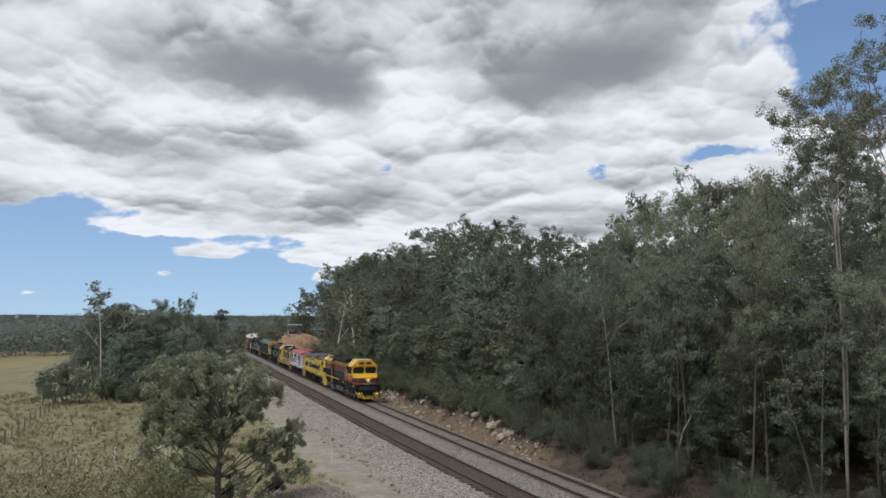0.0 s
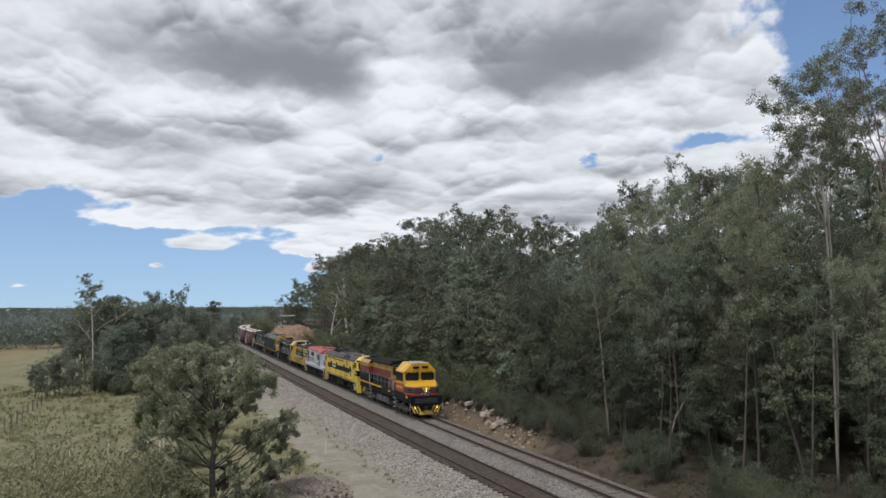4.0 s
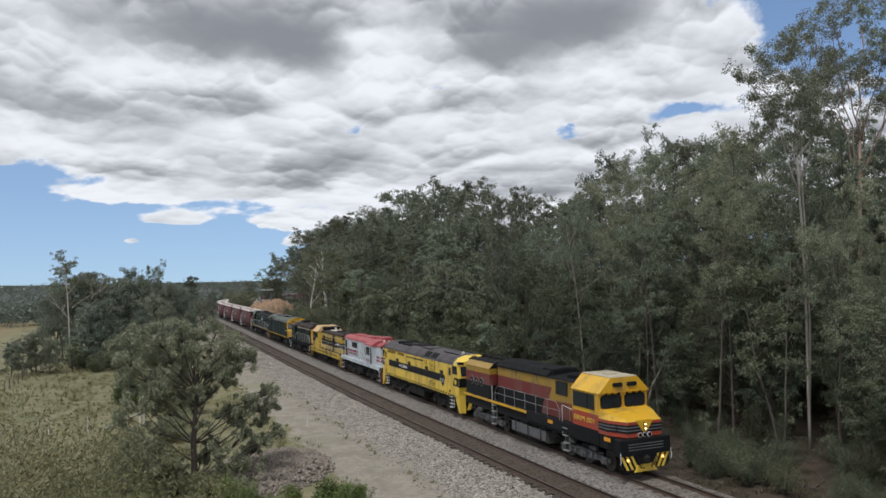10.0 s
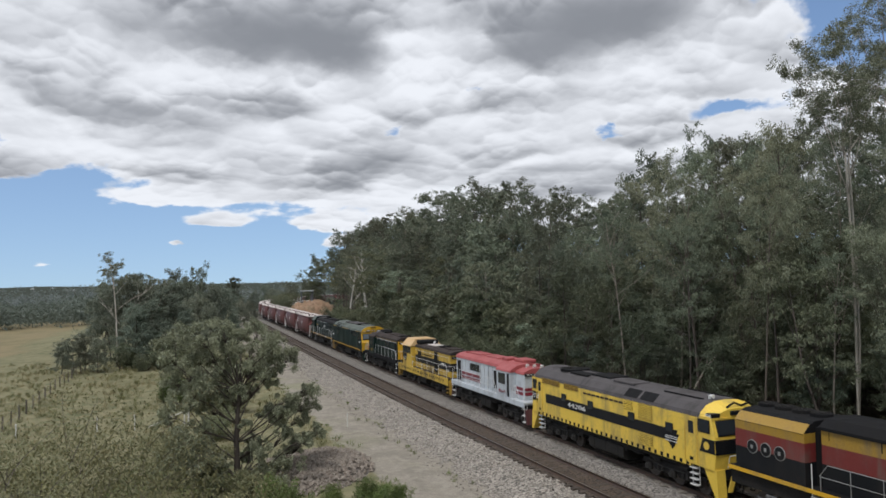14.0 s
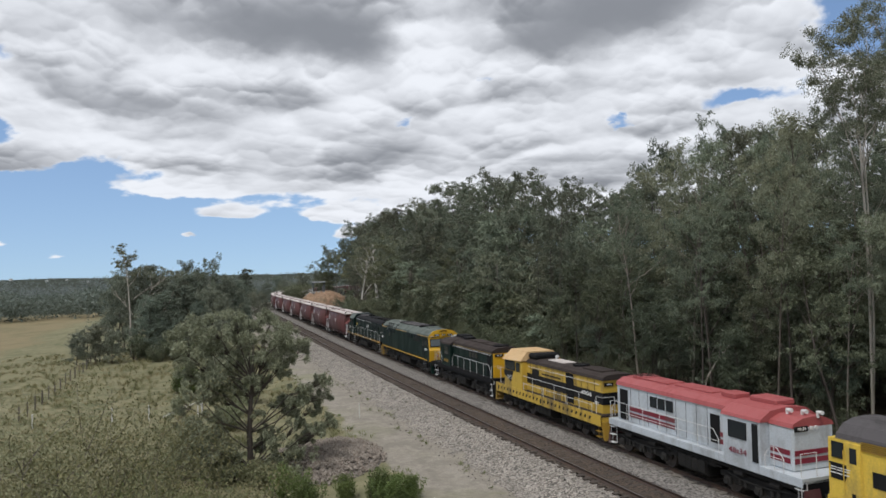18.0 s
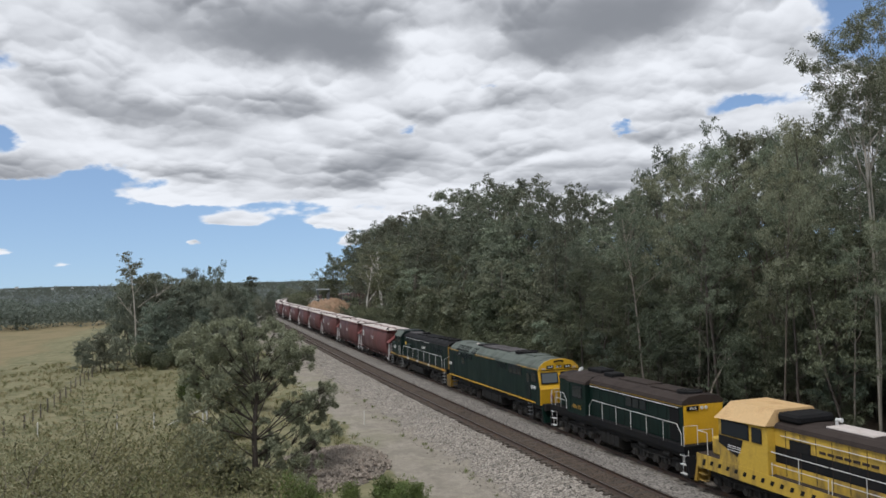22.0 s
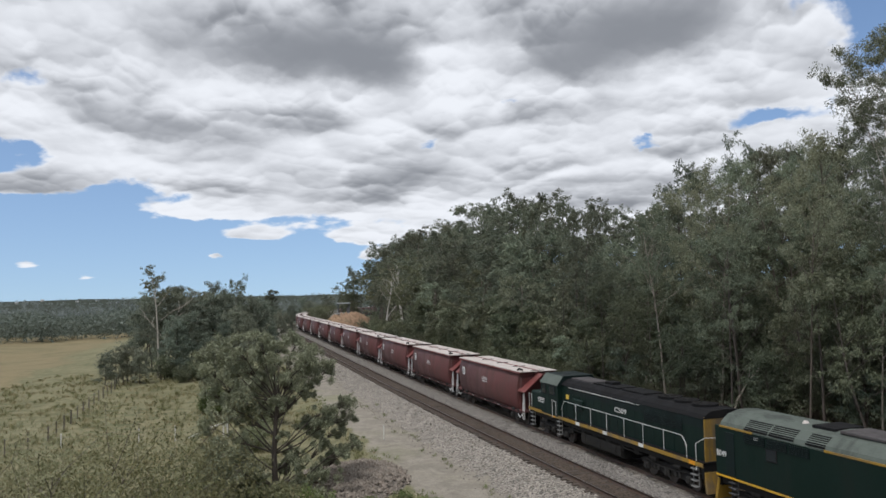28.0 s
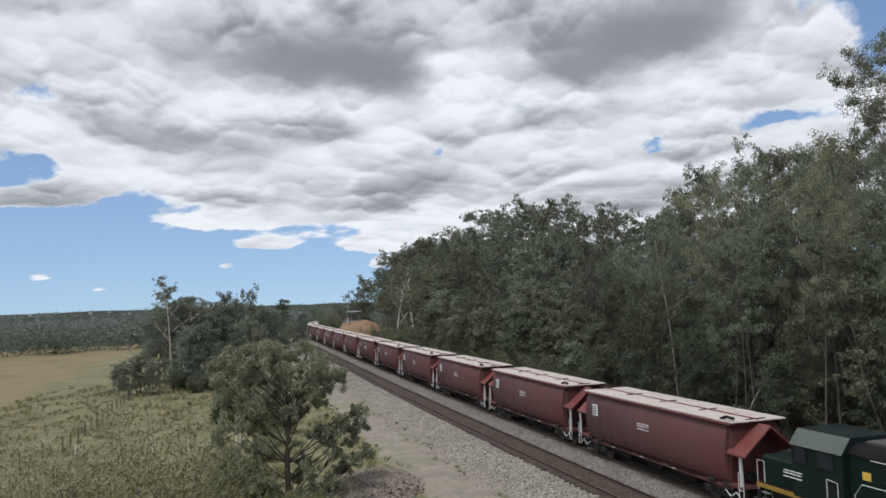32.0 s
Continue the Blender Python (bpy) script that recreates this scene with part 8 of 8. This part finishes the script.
def build_rocks():
    rng = np.random.RandomState(61)
    # rubble heap by the road
    n = 3600
    px, py = rng.normal(0, 1, n), rng.normal(0, 1, n)
    r = np.hypot(px, py)
    keep = r < 2.1
    px, py, r = px[keep] * 1.6, py[keep] * 2.3, r[keep]
    x, y = -8.0 + px * 0.94 - py * 0.3, 42.3 + px * 0.3 + py * 0.94
    z = lie(x, y) + 0.75 * np.clip(1 - r / 2.1, 0, 1) ** 0.8 + 0.03
    me = chips(rng, np.stack([x, y, z], -1), 0.12, "rubble_heap", RUBBLE)
    tagged(link_mesh("rubble_heap", me, None), "low heap of broken grey-brown stone beside the road", "rubble", kind="stuff")
    xs, ys = np.linspace(-12, -4, 28), np.linspace(36.5, 48.5, 40)
    gx, gy = np.meshgrid(xs, ys)
    u, v = (gx + 8) * 0.94 + (gy - 42.3) * 0.3, -(gx + 8) * 0.3 + (gy - 42.3) * 0.94
    q = np.hypot(u / 1.6, v / 2.3)
    z = lie(gx, gy) + 0.72 * np.clip(1 - q / 2.1, 0, 1) ** 0.8 - 0.06 - 0.05 * (q > 2.0) + rng.normal(0, 0.012, gx.shape)
    ob = link_mesh("rubble_core", grid_mesh("rubble_core", xs, ys, z, BALLAST_DUSTY), None)
    tagged(ob, "packed stone under the rubble heap", "rubble", kind="stuff")
    # rocks along the cutting
    s = rng.uniform(56, 138, 900)
    lat = 6.7 + np.abs(rng.normal(0, 1.0, 900))
    x, y, _ = on_line(s, lat)
    me = chips(rng, np.stack([x, y, lie(x, y) + 0.02], -1), 0.17, "cutting_stones", ROCK)
    tagged(link_mesh("cutting_stones", me, None), "broken orange and grey stones along the railway cutting", "stones", kind="stuff")
    for k in range(34):
        sk, lt = rng.uniform(60, 130), 7.0 + abs(rng.normal(0, 0.8))
        x, y, _ = on_line(sk, lt)
        bm = fresh()
        bmesh.ops.create_icosphere(bm, subdivisions=1, radius=1.0)
        for v in bm.verts:
            v.co *= 0.75 + 0.5 * rng.rand()
        w = 0.22 + 0.3 * rng.rand()
        rock = part("rock", bm, ROCK, at=pose(float(x), float(y), float(lie(x, y)) + 0.06, 0, 0, rng.rand() * 360) @ Matrix.Diagonal((w * 1.4, w, w * 0.75, 1)))
        tagged(rock, "angular orange-grey rock in the cutting", "rock", "cutting rocks")
    # litter of sticks on the forest floor
    bm = fresh()
    for k in range(260):
        x, y, _ = on_line(rng.uniform(18, 80), rng.uniform(7, 17))
        a, n = rng.rand() * math.tau, 0.4 + 1.2 * rng.rand()
        z = float(lie(x, y)) + 0.05
        tube(bm, [(x, y, z), (x + n * math.cos(a), y + n * math.sin(a), z + 0.15 * rng.rand())], 0.02 + 0.02 * rng.rand(), 4)
    tagged(part("fallen_sticks", bm, BROWN_BARK), "fallen sticks and bark on the forest floor", "sticks", kind="stuff")
    # stones strewn over the shoulder
    s, lat = rng.uniform(24, 110, 2600), rng.uniform(-5.2, -1.3, 2600)
    x, y, _ = on_line(s, lat)
    zz = -0.76 + 0.53 * blend(lat, -3.9, -1.75) + 0.0
    me = chips(rng, np.stack([x, y, np.maximum(zz, lie(x, y))], -1), 0.045, "loose_ballast", BALLAST)
    tagged(link_mesh("loose_ballast", me, None), "loose pale ballast stones", "ballast", kind="stuff")


def build_bend():
    """Orange earth bank, the shelter above it and its pale railing."""
    xs, ys = np.linspace(-50, -30, 60), np.linspace(190, 224, 90)
    gx, gy = np.meshgrid(xs, ys)
    r = np.hypot((gx + 39.8) / 7.0, (gy - 208) / 13)
    z = lie(gx, gy) - 0.3 + 3.3 * np.clip(1 - r**4, -0.2, 1) ** 1 * (r < 1.2) + 0.3 * wavy(gx, gy, 4, 77) + 0.45 * wavy(gx, gy, 1.7, 78)
    ob = link_mesh("earth_bank", grid_mesh("earth_bank", xs, ys, np.where(r < 1.15, z, lie(gx, gy) - 1.5), ORANGE_EARTH), None)
    tagged(ob, "steep orange earth bank above the railway bend", "earth bank", kind="structure")
    x, y = place(-11.05, 240)
    top = 6.75
    shed = tagged(empty("shelter"), "open steel shelter with a flat pale roof", "shelter")
    shed.matrix_basis = pose(x, y, 0, 0, 0, 14)
    part("roof", box(fresh(), -2.0, 2.0, -2.4, 2.4, top - 0.22, top, 0.03), SHED_ROOF, shed)
    for px in (-1.7, 1.7):
        for py in (-2.1, 2.1):
            part("post", box(fresh(), px - 0.12, px + 0.12, py - 0.12, py + 0.12, 2.0, top - 0.2), SHED_DARK, shed)
    part("side_panel", box(fresh(), 0.9, 1.7, -2.0, -1.9, 3.6, top - 1.3), TANK, shed)
    part("floor", box(fresh(), -2.0, 2.0, -2.4, 2.4, 3.4, 3.65), CONCRETE, shed)
    part("base", box(fresh(), -1.8, 1.8, -2.2, 2.2, -1.0, 3.4), CONCRETE, shed)
    rail = tagged(empty("footbridge_railing"), "pale steel railing sloping down beside the shelter", "railing")
    rail.matrix_basis = pose(x, y, 0, 0, 0, 14)
    for h in (0.0, 0.5, 1.0):
        part("bar", tube(fresh(), [(-2.0, -1.0, 3.6 + h), (-4.5, -1.5, 2.9 + h), (-8.0, -2.5, 1.6 + h)], 0.06, 5), RAIL_WHITE, rail)
    for k in range(7):
        f = k / 6
        part("post", tube(fresh(), [(-2.0 - 6 * f, -1.0 - 1.5 * f, 1.0 - 1.5 * f), (-2.0 - 6 * f, -1.0 - 1.5 * f, 4.6 - 2.0 * f)], 0.07, 5), RAIL_WHITE, rail)
    part("ramp", prism(fresh(), [(-2.0, 3.6), (-8.0, 1.6), (-8.0, 1.2), (-2.0, 3.2)], -2.0, -0.4, "y"), CONCRETE, rail)
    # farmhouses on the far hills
    for b, d, w in ((-29.4, 2500, 8), (-28.2, 2560, 6.5), (-26.9, 2480, 7), (-31.5, 2600, 7.5), (-33.0, 2450, 7)):
        x, y = place(b, d)
        z = float(lie(x, y)) + 0.5
        h = tagged(empty("farmhouse"), "tiny white farmhouse among distant trees", "house", "distant houses")
        h.matrix_basis = pose(x, y, z, 0, 0, b * 9)
        part("wall", box(fresh(), -w / 2, w / 2, -3.5, 3.5, -9, 2.6), POST_WHITE, h)
        part("roof", prism(fresh(), [(-4.0, 2.5), (0, 4.4), (4.0, 2.5)], -w / 2 - 0.6, w / 2 + 0.6), SHED_ROOF, h)
        for px in (-w * 0.3, 0, w * 0.3):
            part("window", box(fresh(), px - 0.5, px + 0.5, -3.56, -3.48, 0.8, 2.0), PANE, h)


build_fences()
build_rocks()
build_bend()


# ---- the train runs ----
SPEED = 5.33  # metres a second


def ride(s, length):
    """Pose of a vehicle whose middle stands at arc length s on the far track, nose towards the camera's end of the line."""
    half = length * 0.32
    xa, ya, _ = on_line(s - half, SPACING)
    xb, yb, _ = on_line(s + half, SPACING)
    return pose((xa + xb) / 2, (ya + yb) / 2, 0.0, 0, 0, math.degrees(math.atan2(ya - yb, xa - xb)))


def motions():
    for n, (ob, s, length) in enumerate(TRAIN):
        walk(ob, [(t, ride(s - SPEED * t, length)) for t in [2.0 * k for k in range(17)]])
        if n < 11:
            for wheels in [c for c in ob.children_recursive if c.name.startswith("wheelset")]:
                x = wheels.matrix_basis.translation.x
                walk(wheels, [(t, Matrix.Translation((x, 0, 0.5)) @ Matrix.Rotation(SPEED * t / 0.5, 4, "Y")) for t in [k * 0.128 for k in range(251)]])


motions()
